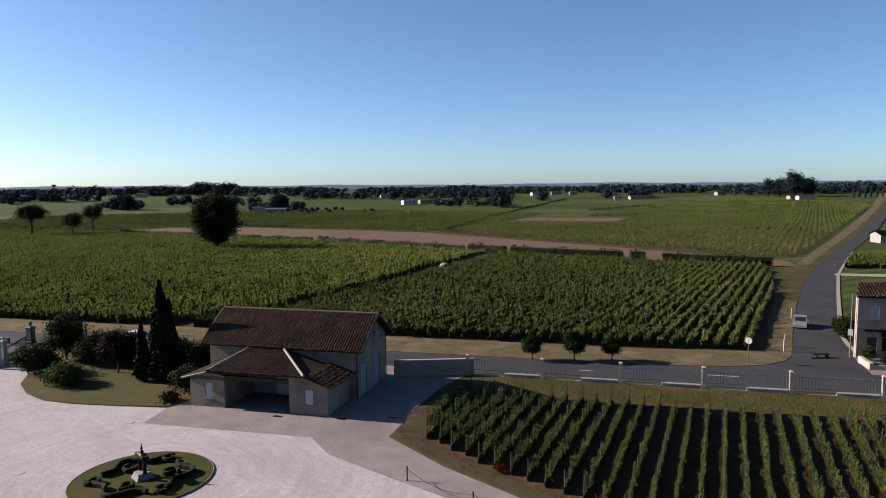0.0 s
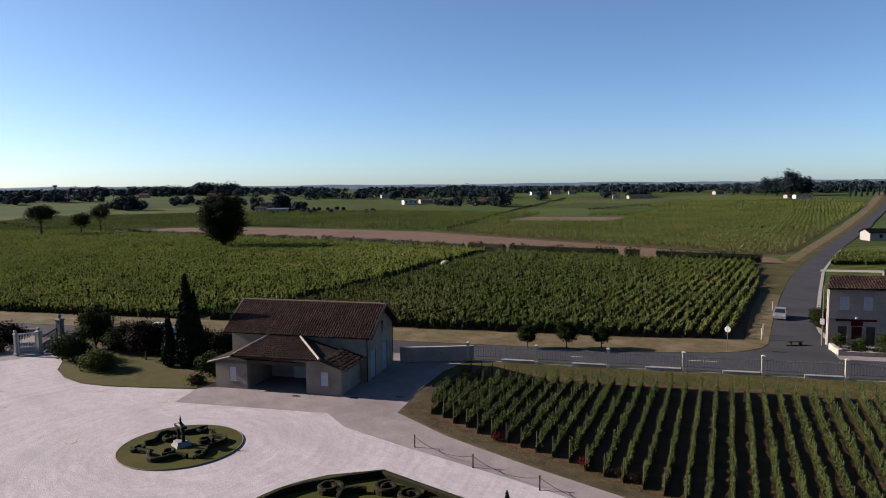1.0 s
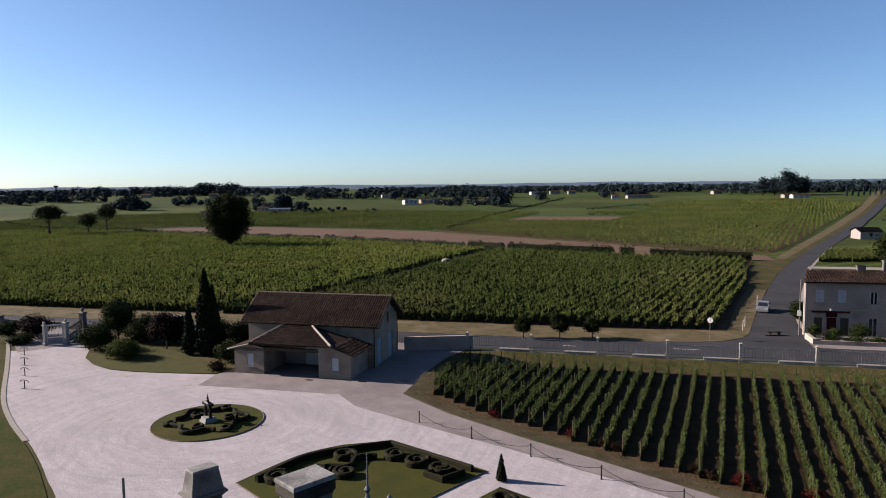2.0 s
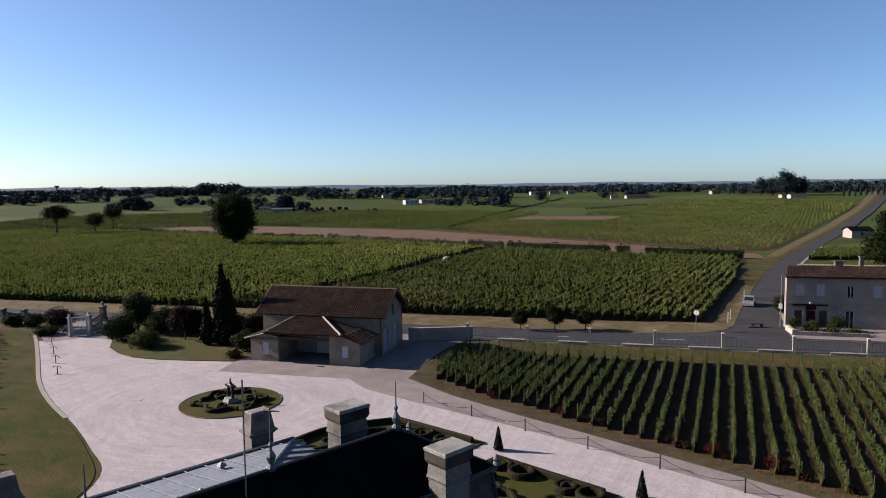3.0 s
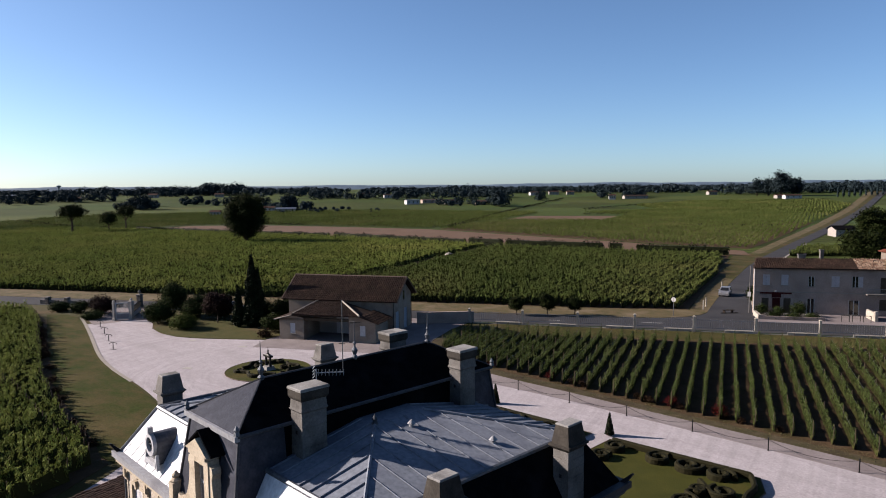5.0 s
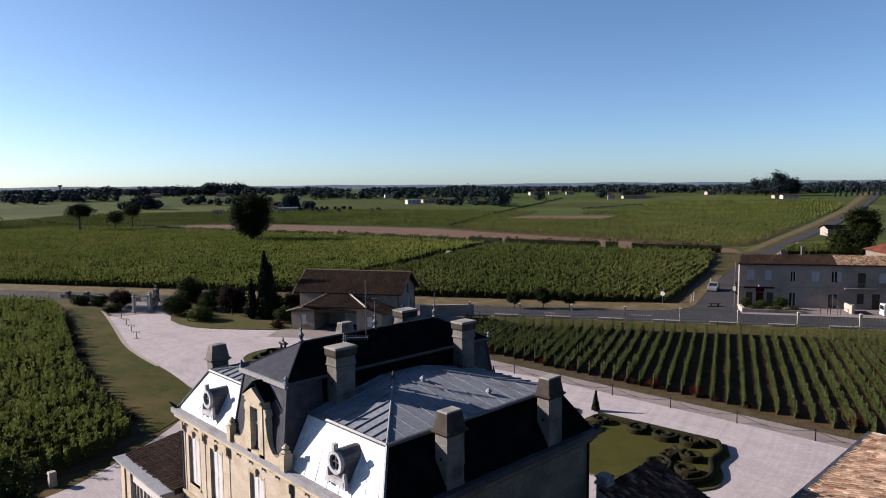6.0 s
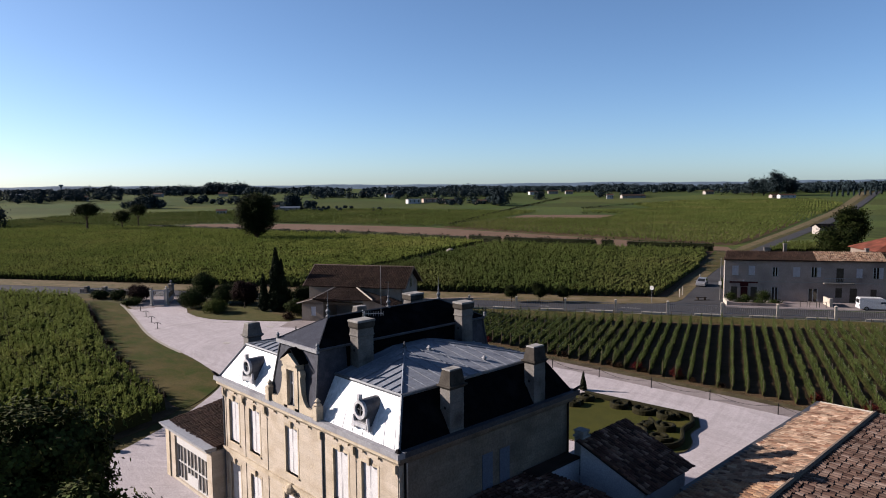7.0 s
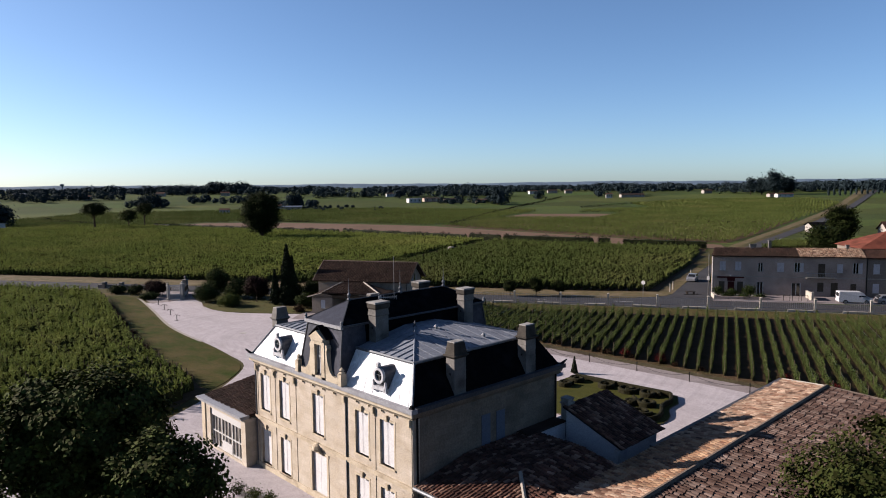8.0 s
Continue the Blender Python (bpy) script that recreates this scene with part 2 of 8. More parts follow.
PINK_LEAF = material("rusty_rose_leaves", (0.04388, 0.02321, 0.01287), (0.06143, 0.03413, 0.01859), 2.0, 0.85, 0.0, 10, island=0.4, spec=0.04)
TREE_LEAF = material("dark_tree_leaves", (0.01428, 0.02142, 0.00476), (0.02499, 0.03451, 0.007735), 0.3, 0.85, 0.0, 10, island=0.4, spec=0.04)
OAK_LEAF = material("oak_leaves", (0.018, 0.026, 0.008), (0.03, 0.042, 0.011), 0.2, 0.9, 0.0, 10, island=0.35, spec=0.04)
BUSH_LEAF = material("shrub_leaves", (0.027, 0.0405, 0.00945), (0.04388, 0.0621, 0.01485), 0.5, 0.85, 0.0, 10, island=0.45, spec=0.04)
LIGHT_BUSH = material("light_shrub_leaves", (0.06375, 0.08625, 0.01875), (0.09, 0.1125, 0.02625), 0.5, 0.85, 0.0, 10, island=0.4, spec=0.04)
PURPLE_LEAF = material("purple_plum_leaves", (0.02025, 0.0099, 0.009), (0.0315, 0.01575, 0.0135), 0.5, 0.85, 0.0, 10, island=0.4, spec=0.04)
CYPRESS_LEAF = material("cypress_foliage", (0.014, 0.024, 0.010), (0.028, 0.042, 0.016), 0.8, 0.7, 0.0, 10, island=0.4)
BOX_LEAF = material("clipped_box", (0.01802, 0.01805, 0.005897), (0.03063, 0.02645, 0.009828), 3.0, 0.8, 0.6, 8)
HEDGE_LEAF = material("field_hedge_leaves", (0.01347, 0.01925, 0.00462), (0.0231, 0.02772, 0.0077), 0.4, 0.7, 0.0, 10, island=0.45)
# Bluish tone: distance haze is put into the colour of far trees.
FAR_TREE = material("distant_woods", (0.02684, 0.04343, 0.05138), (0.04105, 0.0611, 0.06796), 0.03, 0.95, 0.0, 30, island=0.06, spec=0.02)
# Hills and water tower: haze is mixed into this flat blue.
HILL = material("haze_blue_hills", (0.125, 0.19, 0.27), (0.155, 0.22, 0.30), 0.004, 1.0, 0.0, 20)
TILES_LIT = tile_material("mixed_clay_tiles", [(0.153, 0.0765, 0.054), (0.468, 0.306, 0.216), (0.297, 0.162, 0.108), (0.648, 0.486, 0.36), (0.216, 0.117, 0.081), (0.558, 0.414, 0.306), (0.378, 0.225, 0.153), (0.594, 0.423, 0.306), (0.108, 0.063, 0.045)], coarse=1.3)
TILES_OLD = tile_material("dark_weathered_tiles", [(0.045, 0.0288, 0.024), (0.075, 0.045, 0.036), (0.054, 0.036, 0.03), (0.09, 0.06, 0.048), (0.066, 0.042, 0.033)], coarse=0.6)
TILES_HOUSE = tile_material("red_brown_tiles", [(0.065, 0.03575, 0.02925), (0.0975, 0.052, 0.039), (0.078, 0.0455, 0.03575)], coarse=0.5)
TILES_RED = tile_material("new_red_tiles", [(0.175, 0.0525, 0.035), (0.21, 0.07, 0.0455), (0.154, 0.0455, 0.0315)], coarse=0.5)


def row_field(mat, pitch, turn, depth):
    """Adds the stripes of planted rows and the change from plot to plot to a field's colour."""
    n, l = mat.node_tree.nodes, mat.node_tree.links
    p = n["Principled BSDF"]
    col = p.inputs["Base Color"].links[0].from_socket
    geo = n.new("ShaderNodeNewGeometry")
    mp = n.new("ShaderNodeMapping")
    mp.inputs["Rotation"].default_value = (0, 0, turn)
    l.new(geo.outputs["Position"], mp.inputs["Vector"])
    plots = n.new("ShaderNodeTexVoronoi")
    plots.inputs["Scale"].default_value = 0.011
    plots.inputs["Randomness"].default_value = 0.8
    plots.distance = "CHEBYCHEV"
    l.new(mp.outputs[0], plots.inputs["Vector"])
    wave = n.new("ShaderNodeTexWave")
    wave.inputs["Scale"].default_value = 1.0 / pitch
    wave.inputs["Distortion"].default_value, wave.inputs["Detail"].default_value, wave.inputs["Detail Scale"].default_value = 1.2, 3.0, 4.0
    l.new(mp.outputs[0], wave.inputs["Vector"])
    sep = n.new("ShaderNodeSeparateColor")
    l.new(plots.outputs["Color"], sep.inputs[0])
    tone = n.new("ShaderNodeMapRange")
    tone.inputs["To Min"].default_value, tone.inputs["To Max"].default_value = 0.72, 1.2
    l.new(sep.outputs[0], tone.inputs["Value"])
    row = n.new("ShaderNodeMapRange")
    row.inputs["To Min"].default_value, row.inputs["To Max"].default_value = 1 - depth, 1 + depth * 0.4
    l.new(wave.outputs["Fac"], row.inputs["Value"])
    mul = n.new("ShaderNodeMath")
    mul.operation = "MULTIPLY"
    l.new(tone.outputs[0], mul.inputs[0])
    l.new(row.outputs[0], mul.inputs[1])
    hsv = n.new("ShaderNodeHueSaturation")
    l.new(mul.outputs[0], hsv.inputs["Value"])
    hue = n.new("ShaderNodeMapRange")
    hue.inputs["To Min"].default_value, hue.inputs["To Max"].default_value = 0.475, 0.515
    l.new(sep.outputs[1], hue.inputs["Value"])
    l.new(hue.outputs[0], hsv.inputs["Hue"])
    l.new(col, hsv.inputs["Color"])
    l.new(hsv.outputs[0], p.inputs["Base Color"])


row_field(FIELD, 16.0, 0.3, 0.3)


# ---- mesh helpers ----
class Shape:
    """Collects boxes, prisms and strips of one part."""

    def __init__(self):
        self.v, self.f = [], []

    def add(self, verts, faces):
        k = len(self.v)
        self.v += [tuple(p) for p in verts]
        self.f += [tuple(i + k for i in face) for face in faces]
        return self

    def box(self, x0, y0, z0, x1, y1, z1, m=None):
        p = [Vector(c) for c in ((x0, y0, z0), (x1, y0, z0), (x1, y1, z0), (x0, y1, z0), (x0, y0, z1), (x1, y0, z1), (x1, y1, z1), (x0, y1, z1))]
        if m:
            p = [m @ c for c in p]
        return self.add(p, [(0, 3, 2, 1), (4, 5, 6, 7), (0, 1, 5, 4), (1, 2, 6, 5), (2, 3, 7, 6), (3, 0, 4, 7)])

    def frustum(self, lower, z0, upper, z1):
        """Between two outlines of equal length at two heights, closed above and below."""
        k = len(lower)
        return self.add([(x, y, z0) for x, y in lower] + [(x, y, z1) for x, y in upper],
                        [tuple(range(k - 1, -1, -1)), tuple(range(k, 2 * k))] + [(i, (i + 1) % k, k + (i + 1) % k, k + i) for i in range(k)])

    def stack(self, w, d, steps):
        """One closed block of square plan, from (outset, height) steps."""
        k = len(steps)
        vs = [(x * (w / 2 + e), y * (d / 2 + e), z) for e, z in steps for x, y in ((-1, -1), (1, -1), (1, 1), (-1, 1))]
        fs = [(4 * i + j, 4 * i + (j + 1) % 4, 4 * i + 4 + (j + 1) % 4, 4 * i + 4 + j) for i in range(k - 1) for j in range(4)]
        return self.add(vs, fs + [(3, 2, 1, 0), tuple(4 * k - 4 + j for j in range(4))])

    def turned(self, profile, sides=12, at=(0, 0, 0)):
        """A turned form from (radius, height) pairs."""
        n = len(profile)
        vs = [(at[0] + r * math.cos(2 * math.pi * s / sides), at[1] + r * math.sin(2 * math.pi * s / sides), at[2] + z) for r, z in profile for s in range(sides)]
        fs = [(i * sides + s, i * sides + (s + 1) % sides, (i + 1) * sides + (s + 1) % sides, (i + 1) * sides + s) for i in range(n - 1) for s in range(sides)]
        fs += [tuple(range(sides - 1, -1, -1)), tuple((n - 1) * sides + s for s in range(sides))]
        return self.add(vs, fs)

    def slab(self, corners, thick):
        """A flat sheet with thickness below it, from corners in order."""
        k = len(corners)
        top = [Vector(c) for c in corners]
        nrm = (top[1] - top[0]).cross(top[2] - top[0]).normalized()
        low = [c - nrm * thick for c in top]
        return self.add(top + low, [tuple(range(k)), tuple(range(2 * k - 1, k - 1, -1))] + [(i, k + i, k + (i + 1) % k, (i + 1) % k) for i in range(k)])

    def beam(self, a, b, r, sides=6, r2=None):
        a, b = Vector(a), Vector(b)
        d = (b - a).normalized()
        s = d.cross(Vector((0.3, 0.2, 0.9)) if abs(d.z) < 0.9 else Vector((1, 0, 0))).normalized()
        t = d.cross(s)
        r2 = r if r2 is None else r2
        vs = [c + (s * math.cos(2 * math.pi * i / sides) + t * math.sin(2 * math.pi * i / sides)) * q for c, q in ((a, r), (b, r2)) for i in range(sides)]
        return self.add(vs, [tuple(range(sides - 1, -1, -1)), tuple(range(sides, 2 * sides))] + [(i, (i + 1) % sides, sides + (i + 1) % sides, sides + i) for i in range(sides)])

    def mesh(self, name, mat):
        me = bpy.data.meshes.new(name)
        me.from_pydata(self.v, [], self.f)
        me.materials.append(mat)
        me.update()
        return me


def part(name, shape, mat, parent, label=""):
    ob = new(name, shape.mesh(name, mat) if isinstance(shape, Shape) else shape)
    ob.parent = parent
    return tagged(ob, label) if label else ob


def thing(name, label, category, at=None, group="", kind=""):
    ob = new(name)
    ob.matrix_world = at or Matrix()
    return tagged(ob, label, category, group, kind)


def single(name, shape, mat, label, category, at=None, group="", kind=""):
    ob = new(name, shape.mesh(name, mat) if isinstance(shape, Shape) else shape)
    if at:
        ob.matrix_world = at
    return tagged(ob, label, category, group, kind)


def quads_mesh(name, verts, mat, sides=4):
    """A mesh of loose faces from an array of n x sides x 3."""
    n = len(verts)
    me = bpy.data.meshes.new(name)
    me.vertices.add(n * sides)
    me.vertices.foreach_set("co", np.ascontiguousarray(verts, dtype=np.float32).ravel())
    me.loops.add(n * sides)
    me.loops.foreach_set("vertex_index", np.arange(n * sides, dtype=np.int32))
    me.polygons.add(n)
    me.polygons.foreach_set("loop_start", np.arange(n, dtype=np.int32) * sides)
    me.materials.append(mat)
    me.update(calc_edges=True)
    return me


def leaf_quads(centres, size, rng, up=0.3, aspect=1.25, sunward=0.5, facing=None, upright=False, loose=0.42):
    """Leaf-shaped faces round the centres, of random lie or mostly turned the way given for each."""
    n = len(centres)
    d = rng.normal(size=(n, 3))
    if facing is not None:
        d = d * loose + facing
    d[:, 2] += up
    d[:, 0] += SUN_FROM.x * sunward
    d[:, 1] += SUN_FROM.y * sunward
    d /= np.linalg.norm(d, axis=1)[:, None]
    e = np.array([0.0, 0.0, 1.0]) - d * d[:, 2:] + rng.normal(0, 0.3, (n, 3)) if upright else np.cross(d, rng.normal(size=(n, 3)))
    e /= np.linalg.norm(e, axis=1)[:, None] + 1e-9
    g = np.cross(d, e)
    s = (size * rng.uniform(0.65, 1.3, n))[:, None] * 0.5
    c = np.asarray(centres)
    return np.stack([c - e * s * aspect, c + g * s * 0.8 - e * s * 0.15, c + e * s * aspect, c - g * s * 0.8 - e * s * 0.15], axis=1)


def inside(poly, x, y):
    """Which points lie in an outline."""
    r = np.zeros(len(x), bool)
    k = len(poly)
    for i in range(k):
        (ax, ay), (bx, by) = poly[i], poly[(i + 1) % k]
        if ay != by:
            r ^= ((ay > y) != (by > y)) & (x < (bx - ax) * (y - ay) / (by - ay) + ax)
    return r


def rounded(points, steps=6, closed=True):
    """A smooth line through some corner points."""
    p = [Vector((*q, 0)) for q in points]
    k, res = len(p), []
    for i in range(k if closed else k - 1):
        a, b, c, d = (p[(i + j) % k] if closed else p[min(max(i + j, 0), k - 1)] for j in (-1, 0, 1, 2))
        for s in range(steps):
            t = s / steps
            res.append(0.5 * (2 * b + (c - a) * t + (2 * a - 5 * b + 4 * c - d) * t * t + (3 * b - a - 3 * c + d) * t ** 3))
    if not closed:
        res.append(p[-1])
    return [(q.x, q.y) for q in res]


def sheet(name, outline, z, mat, label, category, thick=0.25, kind="structure"):
    """A flat piece of ground on its own outline, with its edge going down."""
    bm = bmesh.new()
    top = [bm.verts.new((x, y, z)) for x, y in outline]
    f = bm.faces.new(top)
    f.normal_update()
    if f.normal.z < 0:
        f.normal_flip()
    low = [bm.verts.new((x, y, z - thick)) for x, y in outline]
    for i in range(len(top)):
        j = (i + 1) % len(top)
        bm.faces.new((top[i], low[i], low[j], top[j]))
    bmesh.ops.triangulate(bm, faces=[f])
    me = bpy.data.meshes.new(name)
    bm.to_mesh(me)
    bm.free()
    me.materials.append(mat)
    return tagged(new(name, me), label, category, kind=kind)


def frame_at(x, y, degrees, z=0):
    return pose(x, y, z, 0, 0, degrees)


def ground_height(x, y):
    r = np.hypot(x, y)
    t = np.clip((r - 430) / 570, 0, None)
    return 11.5 * np.where(t < 1, t * t * (3 - 2 * t), 1.0) + np.clip(r - 1000, 0, None) * 0.001


# Front mansard zinc: sun glare is put into this white.
PALE_ZINC = material("sun_glare_zinc", (1.15, 1.16, 1.20), (1.40, 1.41, 1.44), 0.9, 0.5, 0.06, 8, stain=(0.92, 0.93, 0.98), stain_scale=1.5, spec=0.12, stretch=(1, 1, 0.5), swirl=0.8)
# Lighter copy of the slate, with sunlight put into its grey.
SLATE_PAV = material("sun_toned_slate", (0.04492, 0.0483, 0.06552), (0.06836, 0.0735, 0.09702), 2.0, 0.5, 0.2, 6, stain=(0.1074, 0.1134, 0.1449), stain_scale=1.1, spec=0.08)
TILES_MID = tile_material("brown_clay_tiles", [(0.06365, 0.0345, 0.02882), (0.2037, 0.09775, 0.07207), (0.1019, 0.05174, 0.03881), (0.4582, 0.2874, 0.2107), (0.14, 0.069, 0.04989), (0.07003, 0.03908, 0.03325), (0.3055, 0.1609, 0.1109)], coarse=1.0)
TILES_BARN = tile_material("barn_tiles", [(0.04321, 0.02796, 0.02339), (0.07626, 0.04576, 0.03559), (0.05592, 0.03559, 0.02847), (0.0966, 0.06355, 0.0483), (0.06609, 0.04067, 0.03152)], coarse=0.5)
# Darker mixed tiles: weaker sun on the cellar's second slope is coloured in.
TILES_LIT2 = tile_material("shade_toned_tiles", [(0.06769, 0.03931, 0.03227), (0.2031, 0.1348, 0.1086), (0.1128, 0.06739, 0.05282), (0.2821, 0.2078, 0.1761), (0.08461, 0.04774, 0.03815), (0.2256, 0.1629, 0.135), (0.1523, 0.09266, 0.07336), (0.0564, 0.0337, 0.02935)], coarse=1.3)
CURB_DARK = material("mortared_ridge", (0.20, 0.155, 0.125), (0.27, 0.215, 0.175), 2.0, 0.95, 0.3, 8)
LIMEWASH = material("bluish_limewash", (0.80, 0.82, 0.88), (0.95, 0.96, 1.0), 0.8, 0.92, 0.1, 15, stain=(0.62, 0.64, 0.68), stain_scale=0.6)
RENDER_PALE = material("pale_limewash", (0.46, 0.42, 0.38), (0.54, 0.50, 0.46), 0.8, 0.92, 0.1, 15)
TILES_OBJ = tile_material("single_clay_tiles", [(0.20, 0.10, 0.065), (0.45, 0.27, 0.165), (0.36, 0.20, 0.12), (0.55, 0.37, 0.235), (0.28, 0.155, 0.10), (0.48, 0.33, 0.225), (0.15, 0.085, 0.06)], coarse=0.8)
for link in list(TILES_OBJ.node_tree.links):
    if link.from_socket.name == "Random Per Island":
        ramp_in = link.to_socket
        TILES_OBJ.node_tree.links.remove(link)
        TILES_OBJ.node_tree.links.new(TILES_OBJ.node_tree.nodes.new("ShaderNodeObjectInfo").outputs["Random"], ramp_in)
WHITE_STONE = material("white_stone", (0.55, 0.52, 0.47), (0.63, 0.60, 0.55), 1.5, 0.85, 0.1, 10)
HOUSE_SHUTTER = material("greyed_shutter_paint", (0.672, 0.64, 0.6592), (0.8, 0.768, 0.791), 2.0, 0.6, 0.05, 10)
HOUSE_WALL2 = material("beige_render", (0.28, 0.23, 0.195), (0.34, 0.285, 0.245), 0.6, 0.92, 0.2, 14, stain=(0.23, 0.19, 0.16), stain_scale=0.3)
DARK_RED = material("dark_red_paint", (0.066, 0.00825, 0.0099), (0.088, 0.0121, 0.01375), 2.0, 0.5, 0.0, 8)
SILVER = material("silver_car_paint", (0.42, 0.43, 0.46), (0.46, 0.47, 0.50), 1.0, 0.3, 0.0, 8, metal=0.5)
CAR_WHITE = material("white_car_paint", (0.72, 0.73, 0.76), (0.76, 0.77, 0.80), 1.0, 0.3, 0.0, 8)
RUBBER = material("tyre_rubber", (0.02, 0.02, 0.02), (0.03, 0.03, 0.03), 3.0, 0.8, 0.0, 8)
LAMP_GLASS = material("lamp_glass", (0.6, 0.6, 0.62), (0.7, 0.7, 0.72), 3.0, 0.15, 0.0, 8)
WOOD_DARK = material("dark_timber", (0.03, 0.024, 0.02), (0.05, 0.04, 0.032), 2.0, 0.8, 0.1, 10)
LEAD_DARK = material("dark_zinc", (0.08, 0.085, 0.10), (0.12, 0.125, 0.14), 1.0, 0.55, 0.05, 8, metal=0.2)

ALUMINIUM = material("pale_aluminium", (0.62, 0.63, 0.65), (0.7, 0.71, 0.73), 3.0, 0.5, 0.0, 8, metal=0.2)

# Two brighter copies of the vine green, with sunlit leaves put into the colour.
VINE_LEFT = material("sun_toned_vine_leaves", (0.236, 0.2942, 0.0637), (0.3707, 0.419, 0.1061), 0.3, 0.8, 0.0, 10, island=0.28, stain=(0.4494, 0.4707, 0.1327), stain_scale=0.08, spec=0.05, stain_lo=0.55)
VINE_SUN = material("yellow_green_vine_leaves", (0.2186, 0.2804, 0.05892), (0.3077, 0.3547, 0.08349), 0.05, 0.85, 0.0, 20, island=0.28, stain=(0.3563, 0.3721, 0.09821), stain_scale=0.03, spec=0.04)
NEAR_LEAF = material("broad_tree_leaves", (0.03029, 0.03947, 0.008592), (0.05148, 0.05859, 0.01336), 0.5, 0.85, 0.0, 10, island=0.4, spec=0.05)
CROWN_LEAF = material("front_tree_leaves", (0.04147, 0.05582, 0.01356), (0.08374, 0.0973, 0.02313), 0.5, 0.85, 0.0, 10, island=0.5, spec=0.05)

BLINDS = material("grey_brown_blinds", (0.17, 0.15, 0.135), (0.21, 0.19, 0.17), 1.5, 0.5, 0.0, 8, spec=0.3)


def see_through(mat, share):
    """Thin leaves let part of the sunlight through."""
    n, l = mat.node_tree.nodes, mat.node_tree.links
    p = n["Principled BSDF"]
    back = n.new("ShaderNodeBsdfTranslucent")
    l.new(p.inputs["Base Color"].links[0].from_socket, back.inputs["Color"])
    mix = n.new("ShaderNodeMixShader")
    mix.inputs[0].default_value = share
    l.new(p.outputs[0], mix.inputs[1])
    l.new(back.outputs[0], mix.inputs[2])
    l.new(mix.outputs[0], n["Material Output"].inputs["Surface"])


for leafy in (VINE_LEAF, VINE_LEAF_FAR, VINE_LEFT, VINE_SUN, LIGHT_BUSH, RED_LEAF):
    see_through(leafy, 0.14)

HOOD_ZINC = material("dark_hood_zinc", (0.10, 0.105, 0.125), (0.17, 0.175, 0.20), 1.2, 0.45, 0.05, 8, metal=0.2, stain=(0.07, 0.075, 0.09), stain_scale=1.5, spec=0.3)
DORMER_ZINC = material("pale_dormer_zinc", (0.62, 0.63, 0.67), (0.80, 0.81, 0.85), 1.5, 0.5, 0.06, 8, stain=(0.45, 0.46, 0.50), stain_scale=2.0, spec=0.15)
WINDOW_BLIND = material("drawn_beige_blind", (0.40, 0.36, 0.32), (0.48, 0.44, 0.40), 2.0, 0.7, 0.0, 8)
GUTTER_ZINC = material("pale_gutter_zinc", (0.36, 0.37, 0.40), (0.46, 0.47, 0.50), 1.0, 0.5, 0.05, 8, stain=(0.30, 0.30, 0.33), stain_scale=1.0, spec=0.3)

MARGIN = material("bare_weedy_margin", (0.1402, 0.1084, 0.07012), (0.07012, 0.07012, 0.0306), 0.9, 0.95, 0.6, 20, stain=(0.0765, 0.05737, 0.03825), stain_scale=0.5)

# Side-wall shutters: their shade is put into this dim blue-grey.
SHADED_BLUE = material("shade_blue_shutter", (0.16, 0.19, 0.26), (0.19, 0.22, 0.29), 2.0, 0.5, 0.05, 10)

# ---- ground: one sheet to the horizon ----
rings = [0, 60, 120, 200, 300, 400, 460, 520, 580, 640, 700, 760, 820, 900, 1000, 1300, 1800, 2600, 4700]
sectors = 96
gv = [(0.0, 0.0, 0.0)]
for r in rings[1:]:
    for s in range(sectors):
        a = 2 * math.pi * s / sectors
        x, y = r * math.cos(a), r * math.sin(a)
        gv.append((x, y, float(ground_height(np.array(x), np.array(y)))))
gf = [(0, 1 + s, 1 + (s + 1) % sectors) for s in range(sectors)]
for i in range(len(rings) - 2):
    for s in range(sectors):
        a, b = 1 + i * sectors, 1 + (i + 1) * sectors
        gf.append((a + s, b + s, b + (s + 1) % sectors, a + (s + 1) % sectors))
single("ground", Shape().add(gv, gf), FIELD, "flat green vineyard plain reaching the horizon", "ground", kind="structure")

# estate ground: rough grass between fence, gate and buildings
FX, FY, FU, FN = -41.84, 50.2, Vector((0.842, 0.54)), Vector((-0.54, 0.842))


def along(u, n):
    """A place by its way along the fence line and its distance beyond it."""
    return (FX + FU.x * u + FN.x * n, FY + FU.y * u + FN.y * n)


sheet("estate_grass", [along(-140, 0.6), along(90, 0.6), (60, 90), (90, -60), (20, -90), (-140, -90), (-190, -60)], 0.012, GRASS, "rough green and yellowed grass of the estate", "grass")
KERB = [(-27.3, 77.2), (-27.1, 74.7), (-27.9, 71.6), (-30.1, 68.5)]
ROAD_OUT = [along(-190, 0.9), along(90, 0.9), along(90, 8.0), along(46, 8.2), along(40, 9.4), (-19.0, 79.5), (-23.0, 83.0), (-29.3, 83.0)] + KERB + [along(11.9, 7.9), along(-190, 7.6)]
sheet("road", ROAD_OUT, 0.03, ASPHALT, "grey asphalt country road running along the estate fence", "road")
for u0, u1, n0 in ((3.5, 5.0, 4.1), (16.5, 19.5, 5.0)):
    mark = [along(u0, n0 - 0.07), along(u1, n0 - 0.07), along(u1, n0 + 0.07), along(u0, n0 + 0.07)]
    sheet("road_marking", mark, 0.036, WHITE, "worn white centre dash on the asphalt", "road marking", 0.02)
